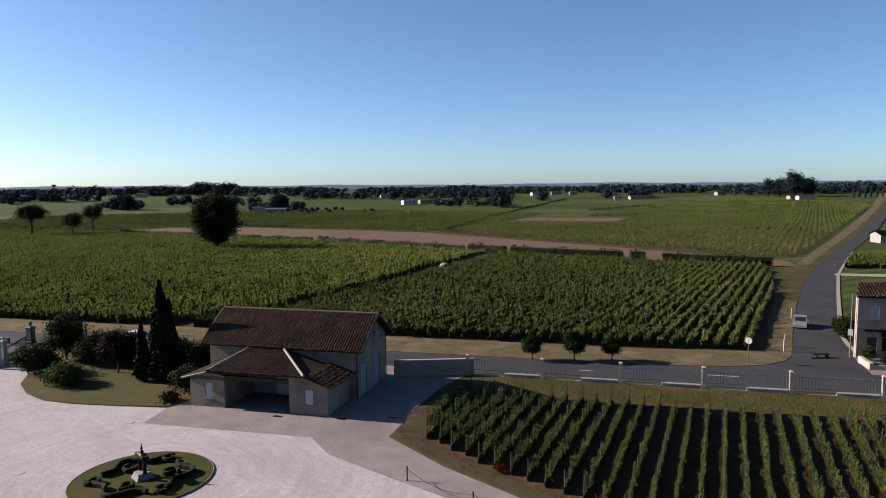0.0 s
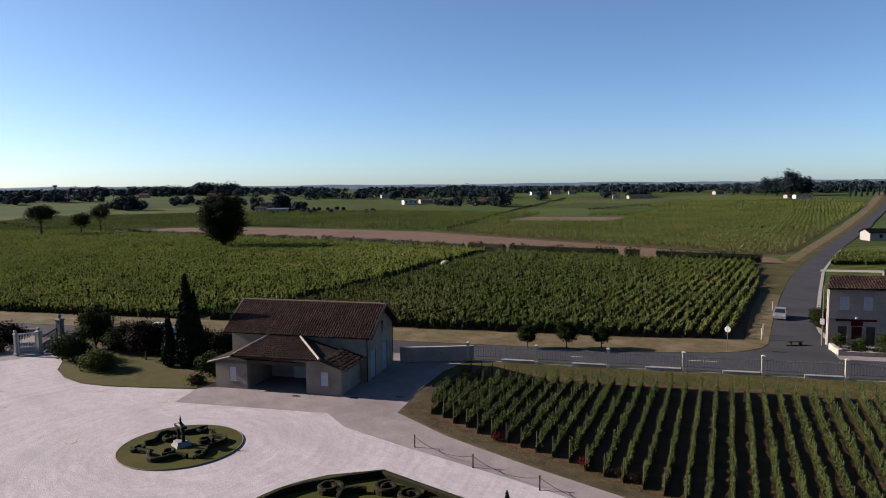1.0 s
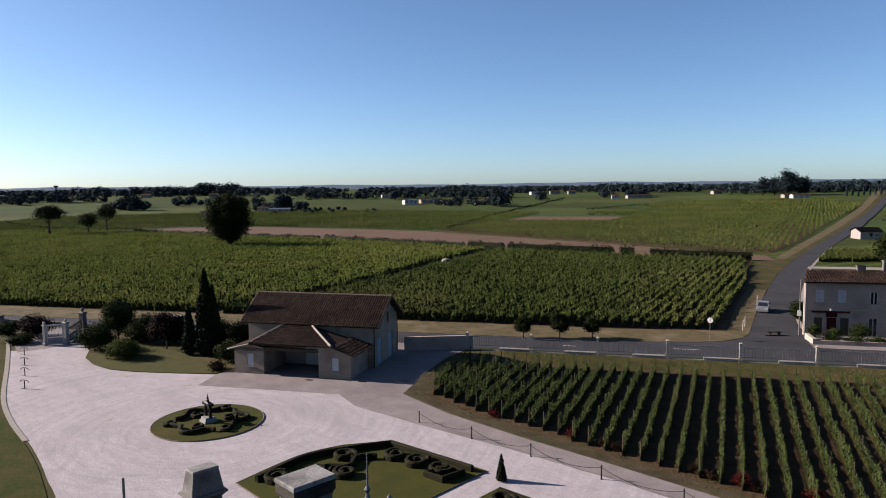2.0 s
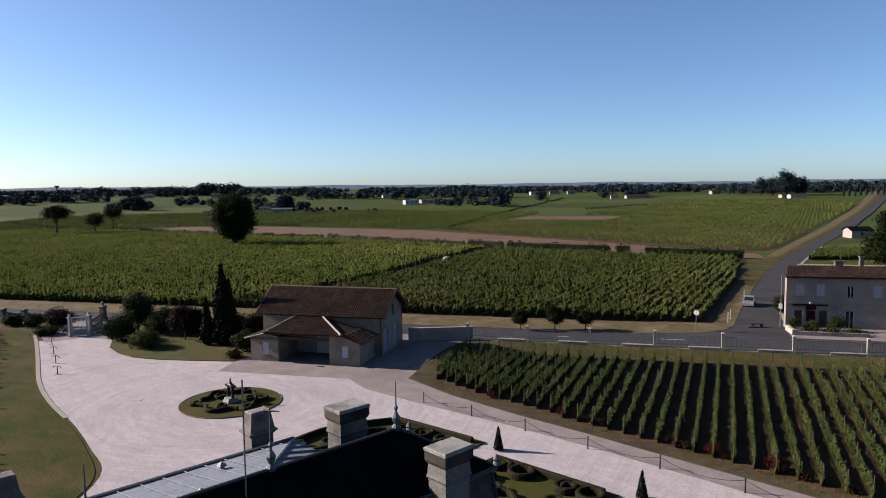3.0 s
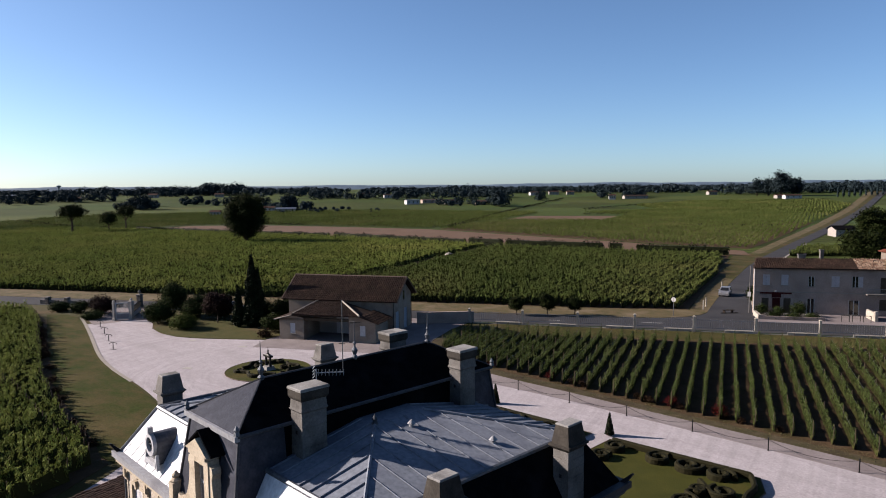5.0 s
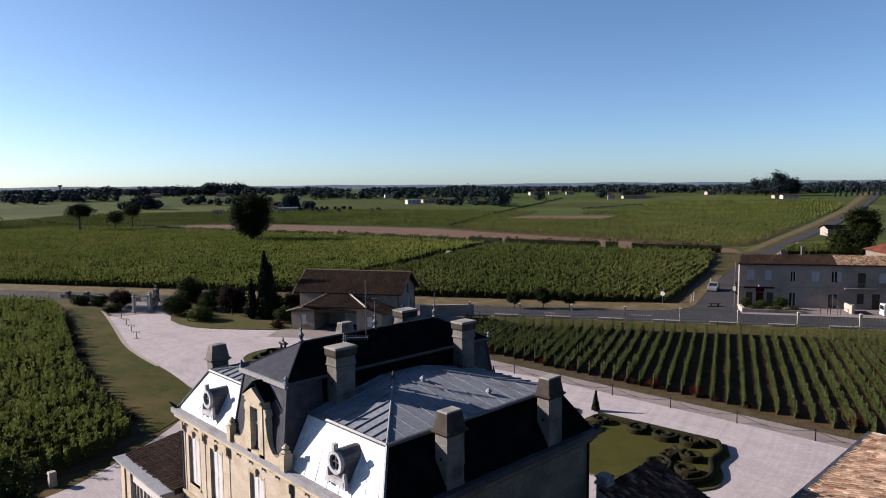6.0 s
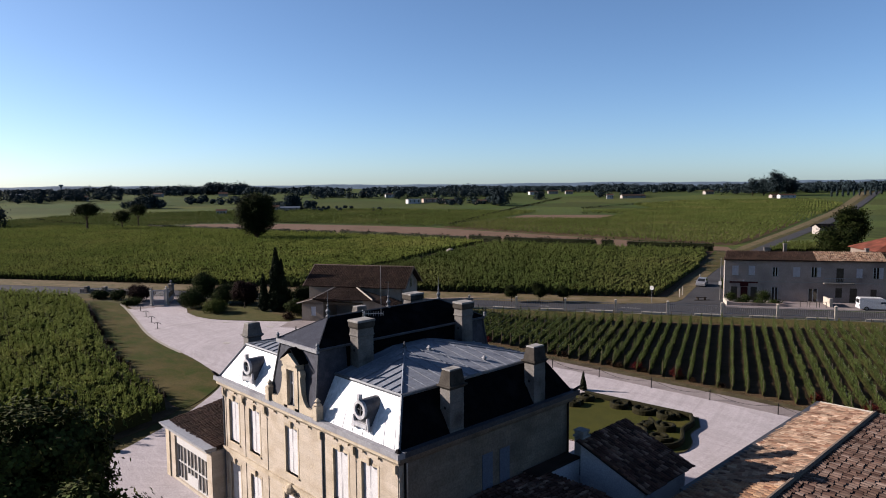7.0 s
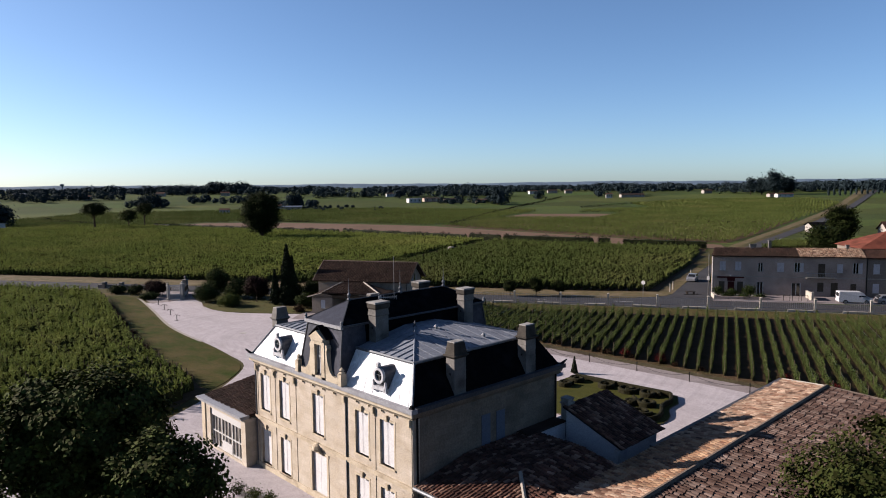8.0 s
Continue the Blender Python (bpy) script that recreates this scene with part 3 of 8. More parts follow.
sheet("verge", [along(-190, 7.7), along(11.9, 8.0)] + [(x - 0.12, y + 0.08) for x, y in KERB[::-1]] + [(-31.95, 90.7), (-38.5, 110.9), (-40.4, 117), (-44.5, 119), (-38.6, 100), (-30.4, 77.6), along(11, 15.6), along(-190, 15.0)], 0.045, DRY_GRASS, "straw-coloured dry grass verge between road and vines", "verge")
sheet("verge", [(-40.3, 116.8), (-47.8, 142.3), (-53.5, 165.2), (-64.5, 217.2), (-66.5, 217), (-57.3, 175.5), (-64.5, 171), (-60.4, 163), (-55.5, 146.5), (-44.4, 118.8)], 0.043, GRASS, "olive green grass strip between vines and lane", "verge")
LANE_R = rounded([(-21.0, 80.6), (-26.6, 91.8), (-33.0, 112.3), (-42.4, 144), (-48.3, 165.5), (-59.8, 217), (-68.2, 261), (-85.8, 352), (-94.5, 391), (-136.5, 599), (-197, 900)], 5, False)
LANE_L = rounded([(-27.6, 77.6), (-31.85, 90.7), (-38.4, 110.9), (-47.7, 142.3), (-53.4, 165.2), (-64.3, 217.2), (-72.9, 261.5), (-91.2, 352), (-100, 392), (-142.4, 600), (-204, 902)], 5, False)


def ribbon(name, left, right, lift, mat, label, category, kind="structure"):
    """A strip of ground between two lines, laid on the rise of the land."""
    vs, fs = [], []
    for i, (a, b) in enumerate(zip(left, right)):
        for x, y in (a, b):
            vs.append((x, y, float(ground_height(np.array(x), np.array(y))) + lift + 0.3 * min(1.0, max(0.0, (y - 200) / 200))))
        if i:
            fs.append((2 * i - 2, 2 * i - 1, 2 * i + 1, 2 * i))
    return single(name, Shape().add(vs, fs), mat, label, category, kind=kind)


ribbon("road", LANE_L, LANE_R, 0.034, ASPHALT, "narrow grey asphalt lane leading away between vineyards", "road")
LANE_FAR = [(x, y) for x, y in LANE_L if y > 170]
ribbon("verge", [(x - 2.4 - 0.005 * (y - 170), y + 1.0) for x, y in LANE_FAR], LANE_FAR, 0.044, GRASS, "green grass edge beside the lane", "verge")
ribbon("verge", [(x - 5.2 - 0.012 * (y - 170), y + 1.5) for x, y in LANE_FAR], [(x - 2.2 - 0.005 * (y - 170), y + 0.8) for x, y in LANE_FAR], 0.05, DRY_GRASS, "dry yellow track strip beside the lane", "verge")

# the court: white gravel, grey path, apron in front of the barn
COURT = rounded([(-88.2, 6.3), (-78.6, 4.0), (-66.4, 1.3), (-58.6, 0.3), (-50, -0.1), (-43.2, -0.8), (-37, -2.0), (-31, -7.5), (-26.5, -13.5), (-24.0, -19), (-22, -34), (-6, -34), (4, -20), (10, -19), (16, -8), (18, 22.5)], 5)[:-5] + \
    [(17, 27.5), (1, 27.2), (-16, 26.5), (-24, 25.7), (-33, 24.4), (-40.5, 23.4), (-44.4, 24.4), (-57.1, 16.2), (-59.6, 19.3), (-63.1, 16.4), (-66.9, 13.5), (-69.9, 11.9), (-73.6, 11.3), (-77.8, 11.7), (-81.5, 13.2), (-85.0, 13.6), (-87.4, 12.2), (-86.4, 9.4)]
sheet("courtyard_gravel", COURT, 0.03, GRAVEL, "pale pinkish-white raked gravel courtyard", "gravel")
PATH_GREY = [(-59.6, 19.3), (-57.1, 16.2), (-44.4, 24.4), (-40.5, 23.4), (-33, 24.2), (-24, 25.5), (-16, 26.3), (1, 27.0), (26, 27.6), (26, 30.0), (1, 29.2), (-12, 28.6), (-18, 28.4), (-24.5, 28.0), (-33.0, 27.9), (-40.2, 28.8), (-41.0, 30.5), (-44.0, 35.0), (-47, 41), (-48.4, 46.5), (-58, 42), (-64, 32), (-60.5, 21.4)]
sheet("pavement", PATH_GREY, 0.042, CONCRETE, "grey-brown compacted path and apron beside the vines", "path")
sheet("drive", [(-86.6, 6.6), (-86.5, 9.3), (-87.5, 12.4), (-85.2, 13.7), (-91, 15.5), along(-60, 0.8), along(-68, 0.8), (-96, 8.6), (-91, 7.2)], 0.036, CONCRETE, "grey drive through the entrance gate", "drive")
# lawns
LAWN_LEFT = rounded([(-99, 6.2), (-94.3, 6.9), (-88.9, 5.9), (-78.6, 3.7), (-66.4, 1.0), (-58.6, 0.0), (-50, -0.4), (-43.2, -1.1), (-37, -2.4), (-33, -5.8), (-31.0, -8.6)], 5, False) + [(-33, -9.0), (-36.0, -8.4), (-45.3, -7.6), (-56.7, -6.2), (-75, -2.2), (-94, 2.3), (-101, 4.0)]
EDGE = rounded([(-94.3, 6.9), (-88.9, 5.9), (-78.6, 3.7), (-66.4, 1.0), (-58.6, 0.0), (-52, -0.3)], 5, False)
ribbon("kerb", [(x, y - 0.05) for x, y in EDGE], [(x + 0.08, y + 0.36) for x, y in EDGE], 0.075, CURB, "thin pale stone kerb between lawn and gravel", "kerb")
sheet("lawn", LAWN_LEFT, 0.055, DRY_LAWN, "dry brownish lawn strip between gravel and vines", "lawn")
BED_CYPRESS = rounded([(-59.9, 19.5), (-63.1, 16.6), (-66.9, 13.7), (-69.9, 12.1), (-73.6, 11.5), (-77.6, 12.0), (-80.5, 13.6)], 4, False) + [(-84, 17.5), (-86, 21), (-74, 27), (-66, 26), (-60.5, 22.5)]
sheet("lawn", BED_CYPRESS, 0.07, BED_GRASS, "green lawn bed under the cypresses and shrubs", "lawn")
FIELD_RIGHT = [(-40.2, 29.0), (-33, 28.1), (-24.5, 28.2), (-12, 28.8), (1, 29.4), (26, 30.2), (45, 60), along(80, -5.6), along(-4, -5.6), (-45.6, 44.5), (-42.4, 35.0)]
sheet("vineyard_soil", FIELD_RIGHT, 0.05, SOIL, "dark bare vineyard soil with weeds between the rows", "soil")
sheet("verge", [(-40.2, 28.9), (-33, 28.0), (-24.5, 28.1), (-12, 28.7), (1, 29.3), (26, 30.1), (26, 31.2), (1, 30.4), (-12, 29.9), (-24.5, 29.6), (-32.4, 29.3), (-37.9, 29.9), (-41.6, 34.6), (-45.4, 45.5), (-46.9, 44.6), (-43.6, 34.6)], 0.06, MARGIN, "yellowed grass margin along the vine rows", "verge")
FIELD_LEFT = [(-31.2, -9.0), (-33, -8.9), (-36.0, -8.3), (-45.3, -7.5), (-56.7, -6.1), (-75, -2.1), (-94, 2.4), (-106, 3.4), (-121, -4.5), (-137, -15), (-60, -28.5), (-26.8, -29.5), (-26.0, -20.4), (-27.0, -16.3), (-28.3, -13.0)]
sheet("vineyard_soil", FIELD_LEFT, 0.048, SOIL, "dark bare soil under the dense vines", "soil")
FIELD_ACROSS = [along(-175, 15.2), along(10.8, 15.4), (-30.6, 77.5), (-38.4, 99.8), (-44.2, 118.4), (-55.2, 146.2), (-62.3, 165.5), (-85, 156), (-140, 141), (-207, 131), (-326, 96), (-330, 60)]
sheet("vineyard_soil", FIELD_ACROSS, 0.04, SOIL, "dark vineyard soil across the road", "soil")
sheet("vineyard_soil", [(-66.5, 188), (-113, 189), (-165, 192), (-215, 197), (-245, 277), (-196, 309), (-215, 360), (-103, 360), (-71.8, 217)], 0.04, SOIL, "dark vineyard soil beyond the ploughed field", "soil")
PLOUGHED_1 = [(-326, 97.5), (-207, 132), (-140, 142.5), (-85, 158), (-58.5, 169.7), (-65, 181), (-112, 186), (-165, 189), (-219, 193), (-272, 176), (-318, 158), (-340, 130)]
sheet("ploughed_field", PLOUGHED_1, 0.045, PLOUGHED, "bare reddish-brown ploughed field", "field")
sheet("ploughed_field", [(-246, 273), (-285, 362), (-228, 374), (-199, 312), (-222, 296)], 0.045, PLOUGHED, "small bare brown field among the vines", "field")


# ---- building helpers ----
def wall_shape(width, height, thick, openings, z0=0.0):
    """A wall in its own plane: x along it, y into it, with openings (x0, z0, x1, z1) right through."""
    xs = sorted({0.0, width, *(c for o in openings for c in (o[0], o[2]))})
    s = Shape()
    for a, b in zip(xs, xs[1:]):
        mid = (a + b) / 2
        holes = sorted((o[1], o[3]) for o in openings if o[0] < mid < o[2])
        z = z0
        for lo, hi in holes:
            if lo > z:
                s.box(a, 0, z, b, thick, lo)
            z = hi
        if z < height:
            s.box(a, 0, z, b, thick, height)
    return s


def tiles(corner, along_eave, up_slope, count_u, count_v, lift=0.0, clip=None, skip=None, arc=3):
    """Overlapping half-round clay tiles on a slope; clip(u, v) in 0..1 tells where the slope ends."""
    rng = random.Random(int(count_u * 131 + count_v))
    o, a, b = Vector(corner), Vector(along_eave), Vector(up_slope)
    n = a.cross(b).normalized()
    s = Shape()
    du, dv = 1 / count_u, 1 / count_v
    for i in range(count_u):
        for j in range(count_v):
            cu, cv = (i + 0.5) * du, (j + 0.5) * dv
            if clip and not clip(cu, cv) or skip and skip(i, j):
                continue
            w0, w1 = du * 0.46, du * 0.37
            h = a.length * du * 0.42
            ju, jl = rng.uniform(-0.1, 0.1) * du, rng.uniform(0, 0.03)
            skew, slip = rng.uniform(-0.12, 0.12) * du, rng.uniform(-0.3, 0.12) * dv
            vs = []
            for v, w, z, sk in ((j * dv - dv * 0.1 + slip, w0, lift + 0.035 + jl, -skew), ((j + 1) * dv + slip * 0.5, w1, lift, skew)):
                for k in range(arc + 1):
                    t = math.pi * k / arc
                    vs.append(o + a * (cu + ju + sk - w * math.cos(t)) + b * v + n * (z + h * math.sin(t)))
            q = arc + 1
            s.add(vs, [(k, k + 1, q + k + 1, q + k) for k in range(arc)] + [tuple(range(q - 1, -1, -1))])
    return s


def chimney(name, parent, w, d, h, at, cap=0.9, head=CHIMNEY_TOP, label="tall stone chimney stack with a moulded cap"):
    """Stack in courses with thin joints, a moulded ledge, and a head that is flared and tapered (tall cap) or a plain slab (low cap)."""
    rg = random.Random(int(at[0] * 100 + at[1] * 10))
    z, top, steps = 0.0, h - cap, []
    while z < top - 0.01:
        z1 = min(top, z + rg.uniform(0.3, 0.42))
        z1 = top if top - z1 < 0.15 else z1
        e = rg.uniform(-0.006, 0.006)
        steps += [(e - 0.016, z), (e, z + 0.014), (e, z1 - 0.014), (e - 0.016, z1)]
        z = z1
    if cap < 0.6:
        steps = [q for q in steps if q[1] < top - 0.44] + [(0.0, top - 0.43), (0.05, top - 0.36), (0.02, top - 0.28), (0.0, top)]
    c = part("chimney", Shape().stack(w, d, steps), CHIMNEY_STONE, parent, label)
    c.location = at
    # Top slabs are added paler, with sun and sky light in their colour.
    if cap > 0.6:
        part("cap", Shape().stack(w, d, [(0.0, top), (0.1, top + 0.12), (0.13, top + 0.13), (0.13, top + 0.2), (0.05, top + 0.22), (-0.06, h - 0.06)]), head, c, "blackened tapering stone head" if head == CHIMNEY_TOP else "tapering pale stone head")
        part("flue_slab", Shape().stack(w, d, [(-0.05, h - 0.06), (-0.05, h - 0.02), (-0.08, h)]), CAP_STONE, c, "weathered top slab, sun and sky put into its pale tone")
    else:
        part("cap", Shape().stack(w, d, [(0.02, top), (0.07, top + 0.1), (0.07, h - 0.1)]), CHIMNEY_TOP, c, "weathered moulded stone cap")
        part("flue_slab", Shape().stack(w, d, [(0.09, h - 0.1), (0.09, h - 0.03), (0.06, h)]), CAP_STONE, c, "weathered top slab, sun and sky put into its pale tone")
    # A thin dark plate; the hole's inner shade is only its colour.
    part("vent_hole", Shape().box(-0.05, -d / 2 - 0.022, h * 0.42, 0.05, -d / 2 - 0.006, h * 0.42 + 0.12), DARK_VOID, c)
    return c


# ---- the chateau ----
CX, CY = -2.55, -8.05
chateau = thing("chateau", "two-storey yellow limestone chateau with slate mansard roof and white shutters", "house", pose(CX, CY, 0))
HW, HD, EAVE = 8.5, 6.3, 7.75
WINDOWS = [(-7.15, 4.3, 2.6), (-4.62, 4.3, 2.6), (-0.55, 4.3, 2.6), (4.0, 4.3, 2.6), (6.32, 4.3, 2.6)]
ops, shut = [], []
for x, z, hgt in WINDOWS:
    ops += [(x + HW - 0.62, z, x + HW + 0.62, z + hgt)]
    ops += [(x + HW - 0.62, 0.45, x + HW + 0.62, 2.95)] if abs(x + 0.55) > 0.1 else [(x + HW - 0.85, 0.12, x + HW + 0.85, 3.05)]
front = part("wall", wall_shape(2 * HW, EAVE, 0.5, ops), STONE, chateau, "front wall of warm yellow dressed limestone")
front.location = (-HW, -HD, 0)
side_ops = [(5.35, 4.55, 6.1, 6.45), (6.65, 4.5, 7.4, 6.4)]
right = part("wall", wall_shape(2 * HD - 1.0, EAVE, 0.5, [(a - 0.5, b, c - 0.5, d) for a, b, c, d in side_ops]), STONE_SIDE, chateau, "weathered limestone side wall, shade put into its grey")
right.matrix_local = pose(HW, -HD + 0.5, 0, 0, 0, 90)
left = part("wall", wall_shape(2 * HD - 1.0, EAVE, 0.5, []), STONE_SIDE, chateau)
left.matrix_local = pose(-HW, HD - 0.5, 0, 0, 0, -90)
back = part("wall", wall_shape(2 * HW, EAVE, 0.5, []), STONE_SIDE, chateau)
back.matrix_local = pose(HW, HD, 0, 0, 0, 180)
part("plinth", Shape().box(-HW - 0.07, -HD - 0.07, 0, HW + 0.07, -HD + 0.1, 0.42), TRIM, chateau)


def shutters(parent, x, y, z0, z1, w):
    """A closed pair of shutters set back in the opening, with sill and keystone."""
    win = part("window", Shape().box(-w, 0.33, z0, w, 0.38, z1), DARK_GLASS, parent)
    win.location = (x, y, 0)
    for s in (-1, 1):
        sh = Shape().box(s * w, 0.13, z0 + 0.02, s * 0.008, 0.18, z1 - 0.02)
        for za, zb in ((z0 + 0.12, (z0 + z1) / 2 - 0.05), ((z0 + z1) / 2 + 0.05, z1 - 0.12)):
            sh.box(s * (w - 0.07), 0.118, za, s * 0.085, 0.135, zb)
        part("shutter", sh, SHUTTER, win, "white panelled shutter, closed")
    part("sill", Shape().box(-w - 0.1, -0.07, z0 - 0.1, w + 0.1, 0.15, z0), TRIM, win)
    f = Shape().box(-w - 0.12, -0.014, z0, -w, 0.02, z1).box(w, -0.014, z0, w + 0.12, 0.02, z1).box(-w - 0.12, -0.014, z1, w + 0.12, 0.02, z1 + 0.14)
    f.frustum([(-0.08, -0.09), (0.08, -0.09), (0.08, 0), (-0.08, 0)], z1 - 0.02, [(-0.12, -0.13), (0.12, -0.13), (0.12, 0), (-0.12, 0)], z1 + 0.36)
    part("surround", f, TRIM, win)


for x, z, hgt in WINDOWS:
    shutters(chateau, x, -HD, z, z + hgt, 0.62)
    if abs(x + 0.55) > 0.1:
        shutters(chateau, x, -HD, 0.45, 2.95, 0.62)
door = part("door", Shape().box(-0.85, 0.13, 0.12, -0.01, 0.18, 3.05), SHUTTER, chateau, "leaf of the tall white double entrance door")
door.location = (-0.55, -HD, 0)
part("door_leaf", Shape().box(0.01, 0.13, 0.12, 0.85, 0.18, 3.05), SHUTTER, door)
part("surround", Shape().box(-1.05, -0.03, 0.1, -0.85, 0.02, 3.1).box(0.85, -0.03, 0.1, 1.05, 0.02, 3.1).box(-1.08, -0.05, 3.1, 1.08, 0.02, 3.26), TRIM, door)
crest = Shape().turned([(0.02, 0), (0.3, 0.05), (0.38, 0.2), (0.3, 0.4), (0.12, 0.52), (0.02, 0.56)], 10, (0, -0.1, 3.28))
part("carved_crest", crest, TRIM, door, "carved stone crest over the entrance")
for a, b in ((-HW - 0.05, HW + 0.05),):
    part("string_course", Shape().box(a, -HD - 0.13, 3.62, b, -HD + 0.02, 3.78).box(a, -HD - 0.08, 3.5, b, -HD + 0.02, 3.62), TRIM, chateau)
for x in (-8.3, -5.9, -3.25, 2.35, 5.15, 8.3):
    for z0, z1 in ((0.42, 3.5), (3.78, 7.0)):
        part("pilaster", Shape().box(x - 0.13, -HD - 0.03, z0, x + 0.13, -HD + 0.02, z1).box(x - 0.15, -HD - 0.045, z1 - 0.26, x + 0.15, -HD + 0.01, z1 - 0.18), STONE, chateau)
    part("console", Shape().box(x - 0.16, -HD - 0.1, 7.0, x + 0.16, -HD + 0.01, 7.12).box(x - 0.1, -HD - 0.16, 7.12, x + 0.1, -HD + 0.01, 7.5), TRIM, chateau)
x = -8.0
while x < 8.2:
    part("modillion", Shape().box(x - 0.05, -HD - 0.13, 7.4, x + 0.05, -HD + 0.01, 7.52), TRIM, chateau)
    x += 1.16
for s in (-1, 1):
    part("downpipe", Shape().beam((2.5 if s > 0 else -HW + 0.1, -HD - 0.06, 0.2), (2.5 if s > 0 else -HW + 0.1, -HD - 0.06, 7.5), 0.045, 8), LEAD, chateau)
part("downpipe", Shape().beam((HW + 0.1, -HD + 0.25, 3.6), (HW + 0.1, -HD + 0.25, 7.6), 0.06, 8), IRON, chateau)
part("downpipe", Shape().beam((HW + 0.1, HD - 0.25, 0.2), (HW + 0.1, HD - 0.25, 7.6), 0.06, 8), IRON, chateau)
rect = lambda x, y: [(-x, -y), (x, -y), (x, y), (-x, y)]
# Cornice: shade-darkened stone on the sides, plain trim along the sunlit front.
cor = Shape().frustum(rect(HW + 0.06, HD + 0.06), 7.5, rect(HW + 0.2, HD + 0.2), 7.72).frustum(rect(HW + 0.24, HD + 0.24), 7.72, rect(HW + 0.3, HD + 0.3), 7.95)
part("cornice", cor, STONE_SIDE, chateau, "weathered moulded limestone cornice, shade put into its colour")
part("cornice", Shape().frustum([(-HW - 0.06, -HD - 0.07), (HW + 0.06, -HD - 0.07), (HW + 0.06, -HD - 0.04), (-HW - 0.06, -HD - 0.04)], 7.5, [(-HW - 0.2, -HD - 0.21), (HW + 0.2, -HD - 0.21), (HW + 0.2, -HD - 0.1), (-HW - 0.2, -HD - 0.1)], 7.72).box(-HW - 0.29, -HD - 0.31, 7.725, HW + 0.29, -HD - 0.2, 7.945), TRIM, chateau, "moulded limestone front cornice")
# Gutter colour carries the light: dark along the sides as shade, pale in front.
for x0, y0, x1, y1 in ((-HW - 0.42, HD, HW + 0.42, HD + 0.42), (-HW - 0.42, -HD, -HW + 0.0, HD), (HW, -HD, HW + 0.42, HD)):
    part("gutter", Shape().box(x0, y0, 7.95, x1, y1, 8.2), LEAD_DARK, chateau, "broad gutter, shade put into its dark colour")
part("gutter", Shape().box(-HW - 0.42, -HD - 0.42, 7.95, HW + 0.42, -HD, 8.2), GUTTER_ZINC, chateau, "broad zinc gutter, sunlight put into its pale colour")
for sx in (-1, 1):
    for sy in (-1, 1):
        part("gargoyle", Shape().frustum([(sx * (HW + 0.2) - 0.12, sy * (HD + 0.2) - 0.12), (sx * (HW + 0.2) + 0.12, sy * (HD + 0.2) - 0.12), (sx * (HW + 0.2) + 0.12, sy * (HD + 0.2) + 0.12), (sx * (HW + 0.2) - 0.12, sy * (HD + 0.2) + 0.12)], 8.2,
             [(sx * (HW + 0.45) - 0.05, sy * (HD + 0.45) - 0.05), (sx * (HW + 0.45) + 0.05, sy * (HD + 0.45) - 0.05), (sx * (HW + 0.45) + 0.05, sy * (HD + 0.45) + 0.05), (sx * (HW + 0.45) - 0.05, sy * (HD + 0.45) + 0.05)], 8.5), IRON, chateau, "dark metal corner ornament on the gutter")

